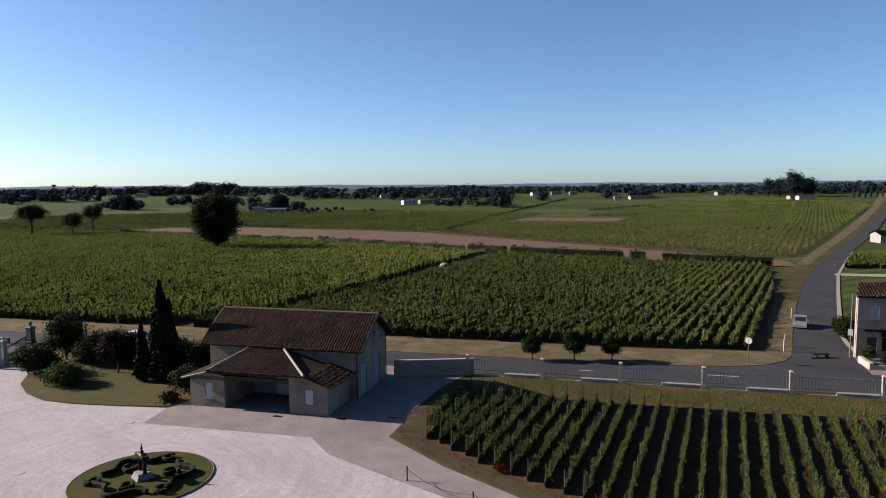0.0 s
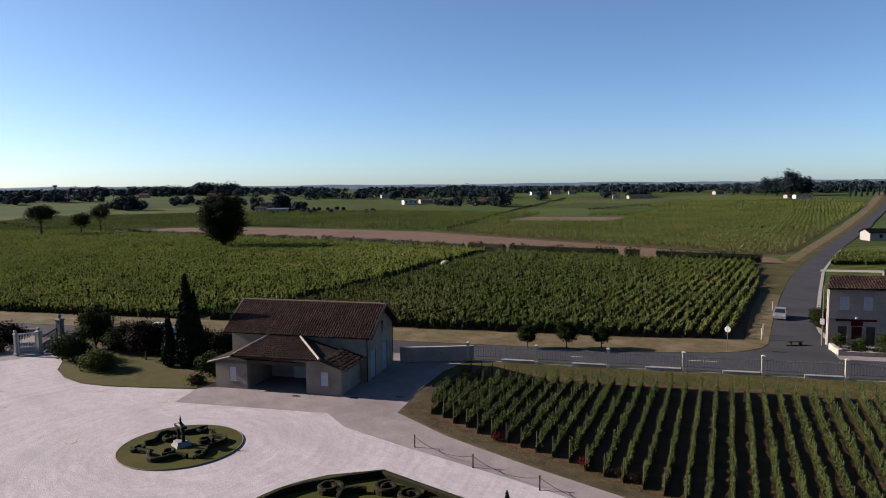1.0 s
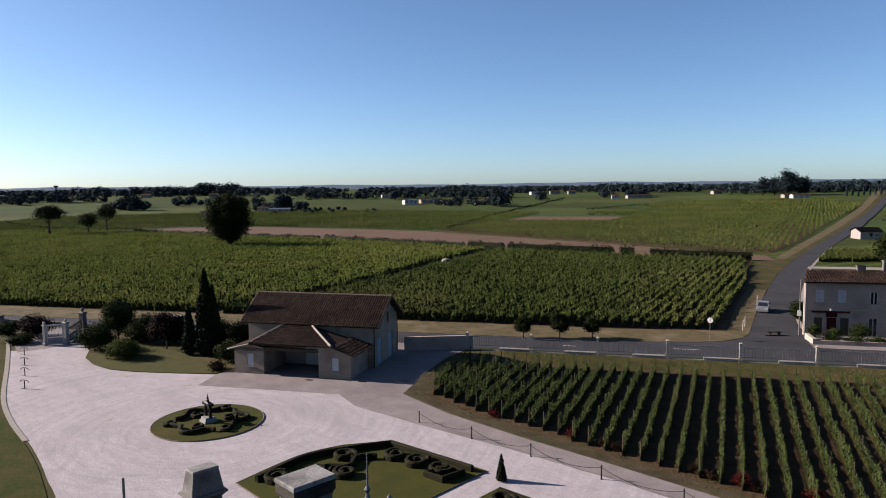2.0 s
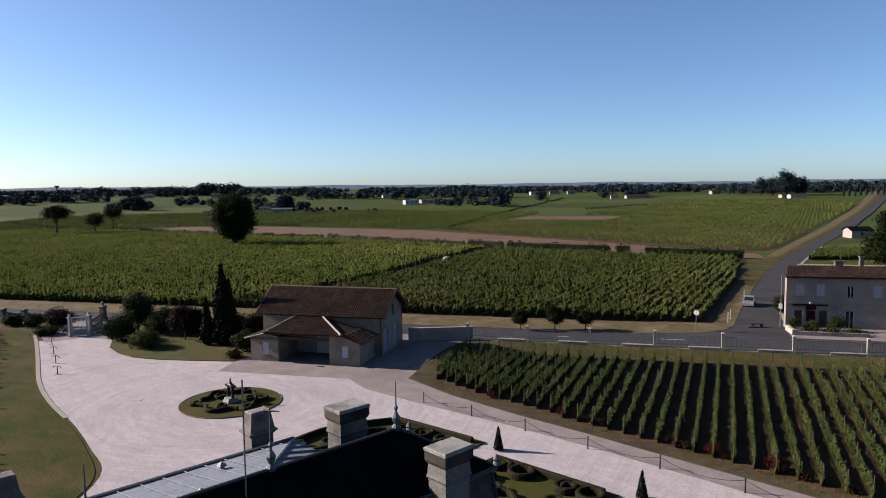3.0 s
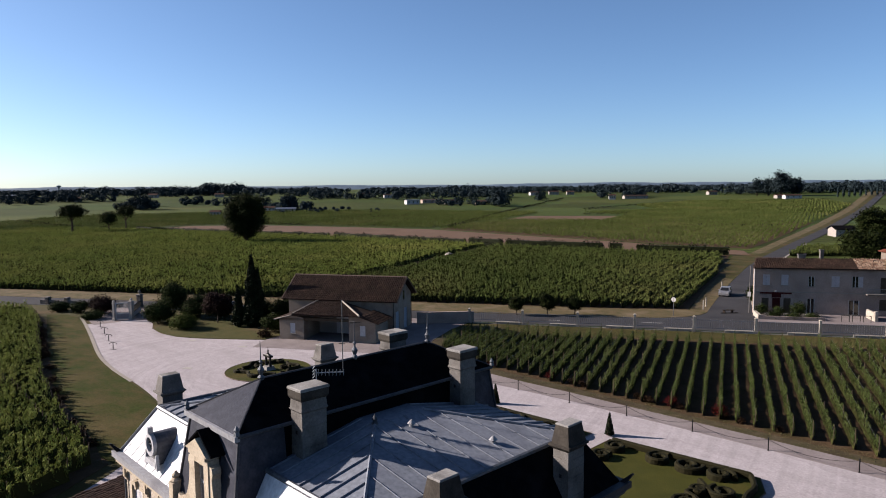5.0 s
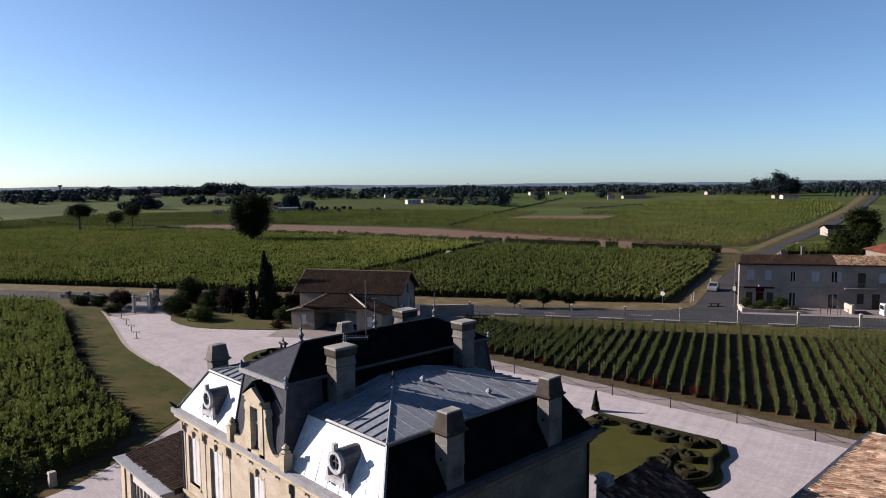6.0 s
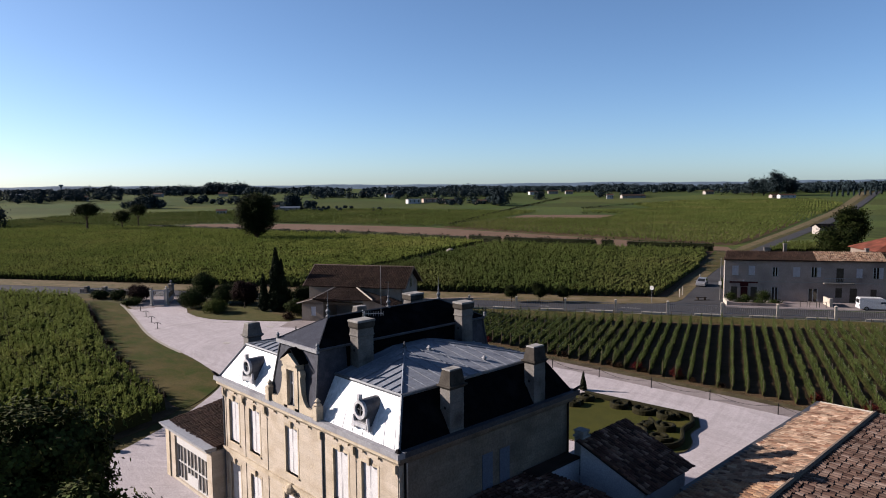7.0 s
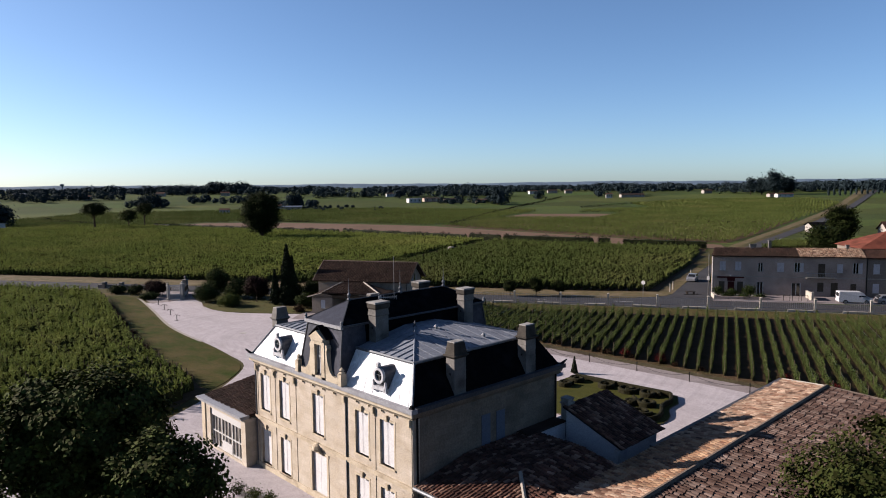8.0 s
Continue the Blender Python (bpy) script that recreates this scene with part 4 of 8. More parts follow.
# mansard slopes, each flank on its own
TOP, CW = 10.15, 1.9
FX0, FY0, FX1, FY1 = HW + 0.1, HD + 0.1, HW - 1.1, HD - 1.12
for s in (-1, 1):
    q = lambda pts: pts if s > 0 else pts[::-1]
    m = lambda x, y, z: (s * x, y, z)
    sl = Shape()
    # Sun glare is in the front slope's colour, shade in the side slopes' black.
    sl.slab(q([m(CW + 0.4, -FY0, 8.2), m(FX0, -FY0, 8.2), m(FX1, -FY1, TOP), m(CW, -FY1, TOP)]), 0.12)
    front = part("roof", sl, PALE_ZINC, chateau, "steep zinc mansard slope, sun glare put into its white")
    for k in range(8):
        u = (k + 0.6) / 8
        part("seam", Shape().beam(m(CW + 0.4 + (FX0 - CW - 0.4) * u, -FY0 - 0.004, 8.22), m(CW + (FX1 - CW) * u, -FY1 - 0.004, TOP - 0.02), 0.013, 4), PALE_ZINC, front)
    part("roof", Shape().slab(q([m(FX0, -FY0, 8.2), m(FX0, FY0, 8.2), m(FX1, FY1, TOP), m(FX1, -FY1, TOP)]), 0.12), SLATE, chateau, "slate mansard slope, shade put into its black")
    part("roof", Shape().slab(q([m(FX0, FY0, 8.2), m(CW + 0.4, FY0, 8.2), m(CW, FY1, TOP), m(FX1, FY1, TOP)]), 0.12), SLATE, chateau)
    # slightly pitched zinc top with standing seams
    AP, AY, AZ = 2.95, 1.2, 10.98
    zs = []
    zs.append(q([m(CW, -FY1, TOP), m(FX1, -FY1, TOP), m(AP, -AY, AZ), m(CW, -AY, AZ)]))
    zs.append(q([m(FX1, -FY1, TOP), m(FX1, FY1, TOP), m(AP, AY, AZ), m(AP, -AY, AZ)]))
    zs.append(q([m(FX1, FY1, TOP), m(CW, FY1, TOP), m(CW, AY, AZ), m(AP, AY, AZ)]))
    zs.append(q([m(AP, -AY, AZ), m(AP, AY, AZ), m(CW, AY, AZ), m(CW, -AY, AZ)]))
    ztop = [part("roof", Shape().slab(c, 0.08), ZINC_TOP, chateau, "low-pitched grey zinc roof with standing seams") for c in zs][1]
    k = 0
    y = -FY1 + 0.3
    while y < FY1 - 0.1:
        t = min(1.0, (FY1 - abs(y)) / (FY1 - AY))
        xt, zz = FX1 + (AP - FX1) * t, TOP + (AZ - TOP) * t
        part("seam", Shape().beam(m(FX1 + 0.02, y, TOP + 0.025), m(xt, y, zz + 0.012), 0.02, 4), ZINC_TOP, ztop)
        y += 0.72
    for sy in (-1, 1):
        x = CW + 0.25
        while x < FX1 - 0.2:
            t = 1.0 if x < AP else (FX1 - x) / (FX1 - AP)
            part("seam", Shape().beam(m(x, sy * FY1, TOP + 0.025), m(x, sy * (FY1 + (AY - FY1) * t), TOP + (AZ - TOP) * t + 0.025), 0.038, 5), ZINC_TOP, ztop)
            x += 0.6
        part("hip_roll", Shape().beam(m(FX1, sy * FY1, TOP + 0.02), m(AP, sy * AY, AZ + 0.02), 0.06, 6), ZINC_TOP, ztop)
        if sy < 0:
            part("ball_ornament", Shape().turned([(0.02, 0), (0.13, 0.02), (0.07, 0.12), (0.1, 0.2), (0.01, 0.4)], 8, m(AP, sy * AY, AZ)), LEAD_DARK, ztop)
    part("edge_roll", Shape().beam(m(CW, -FY1, TOP + 0.02), m(FX1, -FY1, TOP + 0.02), 0.09, 6).beam(m(FX1, -FY1, TOP + 0.02), m(FX1, FY1, TOP + 0.02), 0.09, 6), LEAD, ztop)
    part("hip_strip", Shape().beam(m(FX0, -FY0, 8.22), m(FX1, -FY1, TOP + 0.02), 0.08, 6), LEAD, chateau)
    for vx, vy in ((3.75, -0.1), (6.2, 1.7)):
        t = (FX1 - vx) / (FX1 - AP)
        part("roof_vent", Shape().turned([(0.1, -0.03), (0.09, 0.08), (0.17, 0.12), (0.03, 0.26)], 8, m(vx, vy, TOP + (AZ - TOP) * t)), GUTTER_ZINC, ztop, "small pale roof vent")

# central pavilion: steep slate front standing proud of the mansard, on flanks coloured black for shade
PL, PR, PTOP = -1.72, 1.95, 11.55
for sy in (-1, 1):
    q = lambda pts: pts if sy < 0 else pts[::-1]
    yb, yt, yi = sy * (HD + 0.28), sy * (HD - 0.22), sy * (HD - 1.9)
    for corners in ([(PL - 0.45, yb, 8.2), (PR + 0.35, yb, 8.2), (PR, yt, PTOP), (PL, yt, PTOP)],
                    [(PR + 0.35, yb, 8.2), (PR + 0.35, yi, 8.2), (PR, yi, PTOP), (PR, yt, PTOP)],
                    [(PL - 0.45, yi, 8.2), (PL - 0.45, yb, 8.2), (PL, yt, PTOP), (PL, yi, PTOP)]):
        part("roof", Shape().slab(q(corners), 0.12), SLATE_PAV, chateau, "steep pavilion slope in slate of a sun-toned grey")
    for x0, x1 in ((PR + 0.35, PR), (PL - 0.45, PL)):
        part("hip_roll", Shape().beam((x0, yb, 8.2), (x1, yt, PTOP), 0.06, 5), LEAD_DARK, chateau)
part("roof", Shape().box(PL + 0.02, -HD + 0.5, 8.5, PR - 0.02, HD - 0.5, PTOP - 0.02), SLATE, chateau, "slate flank of the central roof, shade put into its black")
RY, RZ = 4.15, 12.72
EL, ER, YE, EZ = PL - 0.1, PR + 0.1, HD - 0.1, PTOP + 0.06
part("roof", Shape().slab([(EL, -YE, EZ), (ER, -YE, EZ), (0, -RY, RZ)], 0.06), SLATE_PAV, chateau, "slate hip of the central roof, sunlight put into its grey")
part("roof", Shape().slab([(ER, -YE, EZ), (ER, YE, EZ), (0, RY, RZ), (0, -RY, RZ)], 0.06), SLATE, chateau, "slate slope of the central roof, shade put into its black")
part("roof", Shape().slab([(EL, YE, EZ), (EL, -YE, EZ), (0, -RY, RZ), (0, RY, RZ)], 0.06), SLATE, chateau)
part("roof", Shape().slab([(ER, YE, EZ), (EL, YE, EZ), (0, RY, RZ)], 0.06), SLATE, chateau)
# Upper gutter likewise: sides coloured dark as shade, front pale as sunlit.
for a, b in (((ER, -YE), (ER, YE)), ((ER, YE), (EL, YE)), ((EL, YE), (EL, -YE))):
    part("gutter", Shape().beam((*a, EZ - 0.06), (*b, EZ - 0.06), 0.07, 6), LEAD_DARK, chateau, "zinc gutter of the central roof, shade put into its colour")
part("gutter", Shape().box(EL - 0.05, -YE - 0.1, EZ - 0.2, ER + 0.05, -YE + 0.08, EZ - 0.01), GUTTER_ZINC, chateau, "front zinc gutter of the central roof, sunlight put into its colour")
part("ridge_roll", Shape().beam((0, -RY, RZ + 0.01), (0, RY, RZ + 0.01), 0.045, 6), LEAD_DARK, chateau)
for x in (EL, ER):
    for sy in (-1, 1):
        part("hip_roll", Shape().beam((x, sy * YE, EZ + 0.01), (0, sy * RY, RZ + 0.01), 0.035, 5), LEAD_DARK, chateau)
        part("ball_ornament", Shape().turned([(0.02, 0), (0.12, 0.03), (0.07, 0.14), (0.1, 0.2), (0.02, 0.34)], 8, (x, sy * YE, EZ)), LEAD, chateau)
for y, top in ((-RY, 1.4), (RY, 1.4), (0.1, 1.55)):
    part("finial", Shape().turned([(0.1, -0.05), (0.14, 0.05), (0.06, 0.14), (0.11, 0.26), (0.13, 0.34), (0.05, 0.46), (0.035, 0.55), (0.07, 0.62), (0.025, 0.7), (0.012, top)], 8, (0, y, RZ)), LEAD, chateau, "thin metal finial on the ridge")
part("weathervane", Shape().beam((-0.25, 0.1, RZ + 1.45), (0.25, 0.25, RZ + 1.5), 0.05, 5, 0.01), IRON, chateau)

# aerials
part("mast", Shape().beam((0.5, -0.85, 12.2), (0.5, -0.85, 15.3), 0.02, 6), STEEL, chateau, "tall thin steel mast")
ae = Shape().beam((1.05, -2.45, 11.9), (1.05, -2.45, 12.95), 0.028, 6)
aerial = part("aerial", ae, ALUMINIUM, chateau, "silver television aerial on the roof")
part("boom", Shape().beam((1.0, -2.52, 12.8), (1.78, -1.72, 12.84), 0.024, 5), ALUMINIUM, aerial)
for k in range(9):
    t = k / 8
    part("element", Shape().beam((1.02 + t * 0.76 - 0.05, -2.5 + t * 0.78 + 0.03, 12.69), (1.02 + t * 0.76 + 0.05, -2.5 + t * 0.78 - 0.03, 12.94), 0.016, 4), ALUMINIUM, aerial)
for dz in (-0.18, -0.06, 0.06, 0.18):
    part("reflector", Shape().beam((0.88, -2.42, 12.82 + dz), (1.1, -2.64, 12.82 + dz), 0.018, 4), ALUMINIUM, aerial)

# round dormers
for sx in (-1, 1):
    cx_ = sx * 5.45 + 0.34
    sh = Shape()
    prof = [(0.47 * math.cos(t), 0.47 * math.sin(t)) for t in [math.pi * i / 10 for i in range(11)]]
    prof = [(0.49, -0.75)] + prof + [(-0.49, -0.75)]
    n_ = len(prof)
    ring = [(cx_ + a, -6.3, 9.42 + b) for a, b in prof] + [(cx_ + a, -4.9, 9.42 + b) for a, b in prof]
    sh.add(ring, [(i, i + 1, n_ + i + 1, n_ + i) for i in range(n_ - 1)] + [tuple(range(n_)), tuple(range(2 * n_ - 1, n_ - 1, -1))])
    dm = part("dormer", sh, HOOD_ZINC, chateau, "round zinc-hooded bull's-eye dormer")
    fr, gl = Shape(), Shape()
    ro, ri, K = 0.46, 0.31, 18
    vs = []
    for r_, y_ in ((ro, -6.45), (ri, -6.45), (ro, -6.28), (ri, -6.28)):
        vs += [(cx_ + r_ * math.cos(2 * math.pi * i / K), y_, 9.42 + r_ * math.sin(2 * math.pi * i / K)) for i in range(K)]
    fs = []
    for i in range(K):
        j = (i + 1) % K
        fs += [(i, j, K + j, K + i), (K + i, K + j, 3 * K + j, 3 * K + i), (i, 2 * K + i, 2 * K + j, j)]
    fr.add(vs, fs)
    fr.box(cx_ - 0.54, -6.45, 8.6, cx_ + 0.54, -6.28, 8.8).box(cx_ - 0.09, -6.5, 9.9, cx_ + 0.09, -6.3, 10.15)
    for ss in (-1, 1):
        fr.frustum([(cx_ + ss * 0.4, -6.44), (cx_ + ss * 0.68, -6.44), (cx_ + ss * 0.68, -6.3), (cx_ + ss * 0.4, -6.3)], 8.5, [(cx_ + ss * 0.5, -6.42), (cx_ + ss * 0.56, -6.42), (cx_ + ss * 0.56, -6.3), (cx_ + ss * 0.5, -6.3)], 9.1)
    part("surround", fr, DORMER_ZINC, dm, "moulded zinc ring")
    gl.add([(cx_ + ri * math.cos(2 * math.pi * i / K), -6.33, 9.42 + ri * math.sin(2 * math.pi * i / K)) for i in range(K)], [tuple(range(K))])
    part("pane", gl, DARK_GLASS, dm)
    part("glazing_bar", Shape().box(cx_ - 0.02, -6.37, 9.08, cx_ + 0.02, -6.34, 9.76).box(cx_ - 0.34, -6.37, 9.4, cx_ + 0.34, -6.34, 9.44), LEAD, dm)

# central stone dormer
LX = 0.2
lu = Shape()
lu.box(LX - 0.7, -6.72, 8.2, LX - 0.36, -6.3, 10.55).box(LX + 0.36, -6.72, 8.2, LX + 0.7, -6.3, 10.55)
lu.box(LX - 0.36, -6.72, 10.3, LX + 0.36, -6.3, 10.55).box(LX - 0.66, -6.8, 10.55, LX + 0.66, -6.25, 10.71).box(LX - 0.7, -6.72, 8.2, LX + 0.7, -6.3, 8.34)
dorm = part("dormer", lu, TRIM, chateau, "carved limestone dormer with pediment and scrolls")
pe = Shape()
pe.add([(LX - 0.85, -6.82, 10.71), (LX + 0.85, -6.82, 10.71), (LX, -6.82, 11.2), (LX - 0.85, -6.3, 10.71), (LX + 0.85, -6.3, 10.71), (LX, -6.3, 11.2)], [(0, 1, 2), (5, 4, 3), (0, 3, 4, 1), (1, 4, 5, 2), (2, 5, 3, 0)])
part("pediment", pe, TRIM, dorm)
part("roof", Shape().slab([(LX - 0.95, -6.72, 10.72), (LX, -6.72, 11.42), (LX, -5.4, 11.42), (LX - 0.95, -5.4, 10.72)][::-1], 0.06), SLATE, dorm, "small slate roof of the dormer")
part("roof", Shape().slab([(LX, -6.72, 11.42), (LX + 0.95, -6.72, 10.72), (LX + 0.95, -5.4, 10.72), (LX, -5.4, 11.42)][::-1], 0.06), SLATE, dorm)
part("dormer_cheek", Shape().box(LX - 0.66, -6.3, 8.2, LX + 0.66, -5.2, 10.71), SLATE, dorm)
part("blind", Shape().box(LX - 0.36, -6.5, 8.34, LX + 0.36, -6.46, 10.3), WINDOW_BLIND, dorm, "drawn beige blind")
part("glazing_bar", Shape().box(LX - 0.36, -6.54, 8.34, LX - 0.30, -6.5, 10.3).box(LX + 0.30, -6.54, 8.34, LX + 0.36, -6.5, 10.3).box(LX - 0.03, -6.54, 8.34, LX + 0.03, -6.5, 10.3).box(LX - 0.36, -6.54, 9.5, LX + 0.36, -6.5, 9.6), WHITE, dorm)
for ss in (-1, 1):
    outline = [(0.7, 8.2), (1.95, 8.2), (2.05, 8.45), (1.95, 8.6), (1.75, 8.55), (1.45, 8.62), (1.2, 8.85), (1.02, 9.2), (0.92, 9.6), (0.88, 9.95), (0.96, 10.15), (0.9, 10.35), (0.7, 10.4)]
    k_ = len(outline)
    sc = Shape().add([(LX + ss * a, -6.68, b) for a, b in outline] + [(LX + ss * a, -6.36, b) for a, b in outline], [tuple(range(k_)), tuple(range(2 * k_ - 1, k_ - 1, -1))] + [(i, (i + 1) % k_, k_ + (i + 1) % k_, k_ + i) for i in range(k_)])
    part("scroll", sc, TRIM, dorm, "carved stone scroll")
    part("pedestal", Shape().box(LX + ss * 2.35 - 0.18, -6.8, 8.2, LX + ss * 2.35 + 0.18, -6.4, 8.9).turned([(0.2, 0), (0.22, 0.06), (0.1, 0.14), (0.16, 0.24), (0.02, 0.4)], 8, (LX + ss * 2.35, -6.6, 8.9)), TRIM, dorm)

# chimneys of the chateau
for x, y, z, w, d, top in ((8.28, -2.8, 7.9, 0.66, 0.92, 11.2), (8.28, 3.45, 7.9, 0.66, 0.95, 11.25), (-8.5, -4.2, 7.9, 0.62, 0.92, 11.25), (-8.5, 4.3, 7.9, 0.62, 0.92, 11.25),
                           (2.3, -3.6, 10.0, 0.7, 1.0, 12.85), (2.25, 4.1, 10.0, 0.66, 0.9, 12.85), (-2.5, 4.2, 10.0, 0.7, 1.0, 12.85)):
    flared = abs(x) > 5
    chimney("chimney", chateau, w, d, top - z, (x, y, z), cap=0.95 if flared else 0.45, head=CHIMNEY_TOP if x > 0 else CHIMNEY_STONE)
for a, b, c, d in side_ops:
    w_ = part("window", Shape().box(HW - 0.3, -HD + a, b, HW - 0.25, -HD + c, d), DARK_GLASS, chateau)
    part("shutter", Shape().box(HW - 0.06, -HD + a, b, HW + 0.03, -HD + c, d), SHADED_BLUE, w_, "closed shutter, shade put into its blue-grey")


# ---- annex, low wing and roofs beside the chateau ----
annex = thing("annex", "single-storey stone annex with white glazed doors and tiled lean-to roof", "building", pose(-11.1, -8.0, 0))
AW, AD0, AD1 = 6.9, -7.25, 2.5
fa = part("wall", wall_shape(AW - 0.02, 3.5, 0.4, [(1.25, 0.2, 6.2, 3.15)]), STONE, annex, "yellow limestone front wall")
fa.location = (-AW, AD0, 0)
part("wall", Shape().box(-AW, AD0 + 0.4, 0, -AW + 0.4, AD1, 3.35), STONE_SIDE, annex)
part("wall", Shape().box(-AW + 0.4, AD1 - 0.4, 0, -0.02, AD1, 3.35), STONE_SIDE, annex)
part("parapet", Shape().box(-AW - 0.25, AD0 - 0.3, 3.5, -0.02, AD0 + 0.35, 3.66).box(-AW - 0.35, AD0 - 0.4, 3.66, -0.02, AD0 + 0.35, 3.75), GUTTER_ZINC, annex, "grey lead-covered cornice")
part("wall", Shape().box(-0.35, AD0 + 0.4, 0, -0.02, AD0 + 0.94, 3.5), STONE, annex)
part("corner_pilaster", Shape().box(-AW - 0.06, AD0 - 0.08, 0, -AW + 0.5, AD0 + 0.02, 3.35), TRIM, annex)
gd = part("glazed_door", Shape().box(-5.65, AD0 + 0.22, 0.2, -0.72, AD0 + 0.26, 2.62), BLINDS, annex, "wide glazed doors with white glazing bars")
part("transom", Shape().box(-5.65, AD0 + 0.1, 2.6, -0.72, AD0 + 0.28, 3.15), WHITE, gd, "broad white timber lintel")
for k in range(10):
    x = -5.65 + k * (4.93 / 9)
    w = 0.06 if k in (0, 3, 6, 9) else 0.022
    part("glazing_bar", Shape().box(x - w, AD0 + 0.14, 0.2, x + w, AD0 + 0.24, 2.62), WHITE, gd)
for z in (0.2, 1.35):
    part("glazing_bar", Shape().box(-5.65, AD0 + 0.15, z, -0.72, AD0 + 0.25, z + 0.1), WHITE, gd)
part("door_leaf", Shape().box(-4.0, AD0 + 0.12, 0.05, -2.4, AD0 + 0.2, 0.95), WHITE, gd)
AR = [(-AW - 0.3, AD0 + 0.3, 3.66), (-0.05, AD0 + 0.3, 3.66), (-0.05, AD1 + 0.3, 5.3), (-AW - 0.3, AD1 + 0.3, 5.3)]
roof = part("roof", Shape().slab(AR, 0.12), TILES_OLD, annex, "reddish-brown weathered clay tile roof")
part("tile_covering", tiles(AR[0], (AW + 0.25, 0, 0), (0, AD1 - AD0, 1.64), 30, 24, 0.0), TILES_OLD, roof)
tagged(roof.children[0], kind="stuff")
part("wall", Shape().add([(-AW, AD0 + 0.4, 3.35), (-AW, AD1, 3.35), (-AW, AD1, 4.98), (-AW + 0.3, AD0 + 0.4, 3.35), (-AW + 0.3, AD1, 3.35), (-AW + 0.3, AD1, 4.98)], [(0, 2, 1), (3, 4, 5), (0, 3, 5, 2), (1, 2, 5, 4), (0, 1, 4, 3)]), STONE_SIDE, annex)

wing = thing("low_wing", "low stone wing with dark hipped tile roof against the chateau", "building", pose(6.0, -8.0, 0))
WX, WY0, WY1, WE = 8.0, -6.1, 3.2, 3.75
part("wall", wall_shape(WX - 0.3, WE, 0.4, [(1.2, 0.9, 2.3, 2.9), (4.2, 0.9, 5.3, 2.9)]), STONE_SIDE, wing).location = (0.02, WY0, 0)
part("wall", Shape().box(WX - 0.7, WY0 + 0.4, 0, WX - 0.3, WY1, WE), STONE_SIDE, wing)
for a in (1.2, 4.2):
    part("window", Shape().box(0.02 + a, WY0 + 0.2, 0.9, 0.02 + a + 1.1, WY0 + 0.26, 2.9), DARK_GLASS, wing)
part("gutter", Shape().beam((0.05, WY0 - 0.3, WE + 0.02), (WX, WY0 - 0.3, WE + 0.02), 0.11, 8), LEAD, wing, "pale zinc gutter")
HIP = 4.0
A_, B_, C_, D_ = (0.02, WY0 - 0.2, WE + 0.08), (WX, WY0 - 0.2, WE + 0.08), (WX - HIP, WY0 - 0.2 + HIP, WE + 0.8), (0.02, WY0 - 0.2 + HIP, WE + 0.8)
E_, F_ = (WX, WY1, WE + 0.08), (WX - HIP, WY1, WE + 0.8)
rf = part("roof", Shape().slab([A_, B_, C_, D_], 0.1), TILES_OLD, wing, "dark weathered clay tile roof")
for corners in ([B_, E_, F_, C_], [D_, C_, F_, (0.02, WY1, WE + 0.8)]):
    part("roof", Shape().slab(corners, 0.1), TILES_OLD, wing)
c1 = part("tile_covering", tiles(A_, (WX, 0, 0), (0, HIP, 0.72), 34, 11, 0.0, clip=lambda u, v: u * WX < WX - v * HIP), TILES_MID, rf)
L2 = WY1 - WY0 + 0.2
c2 = part("tile_covering", tiles(B_, (0, L2, 0), (-HIP, 0, 0.72), 34, 11, 0.0, clip=lambda u, v: u * L2 > v * HIP), TILES_MID, rf)
c3 = part("tile_covering", tiles(D_, (WX - HIP - 0.02, 0, 0), (0, WY1 - D_[1], 0.02), 17, 14), TILES_MID, rf)
for c in (c1, c2, c3):
    tagged(c, kind="stuff")
part("hip_ridge", Shape().beam(Vector(B_) + Vector((0, 0, 0.08)), Vector(C_) + Vector((0, 0, 0.08)), 0.12, 6), CURB, rf, "pale mortared hip ridge")

shed = thing("outbuilding", "small rendered outbuilding with a single-pitch brown tile roof and stub chimney", "building", pose(6.0, -8.0, 0))
SX0, SX1, SY0, SY1 = 1.0, 4.9, 5.9, 10.4
ZH, ZL = 5.6, 4.0
body = Shape()
body.add([(SX0, SY0, 0), (SX1, SY0, 0), (SX1, SY1, 0), (SX0, SY1, 0), (SX0, SY0, ZH), (SX1, SY0, ZL), (SX1, SY1, ZL), (SX0, SY1, ZH)], [(0, 3, 2, 1), (4, 5, 6, 7), (0, 1, 5, 4), (1, 2, 6, 5), (2, 3, 7, 6), (3, 0, 4, 7)])
part("wall", body, LIMEWASH, shed, "pale limewashed walls in shade")
SR = [(SX0 - 0.1, SY0 - 0.25, ZH + 0.1), (SX0 - 0.1, SY1 + 0.25, ZH + 0.1), (SX1 + 0.35, SY1 + 0.25, ZL + 0.02), (SX1 + 0.35, SY0 - 0.25, ZL + 0.02)]
sr = part("roof", Shape().slab(SR[::-1], 0.1), TILES_OLD, shed, "brown clay tile lean-to roof")
tagged(part("tile_covering", tiles(SR[3], (0, SY1 - SY0 + 0.5, 0), (-(SX1 - SX0 + 0.45), 0, ZH - ZL + 0.08), 22, 14), TILES_MID, sr), kind="stuff")
ch = part("chimney", Shape().box(-0.28, -0.28, 0, 0.28, 0.28, 2.45).box(-0.35, -0.35, 2.15, 0.35, 0.35, 2.28).box(-0.32, -0.32, 2.45, 0.32, 0.32, 2.56), CAP_STONE, shed, "square weathered stone stub chimney")
ch.location = (SX0 - 0.15, SY0 + 0.3, 3.6)
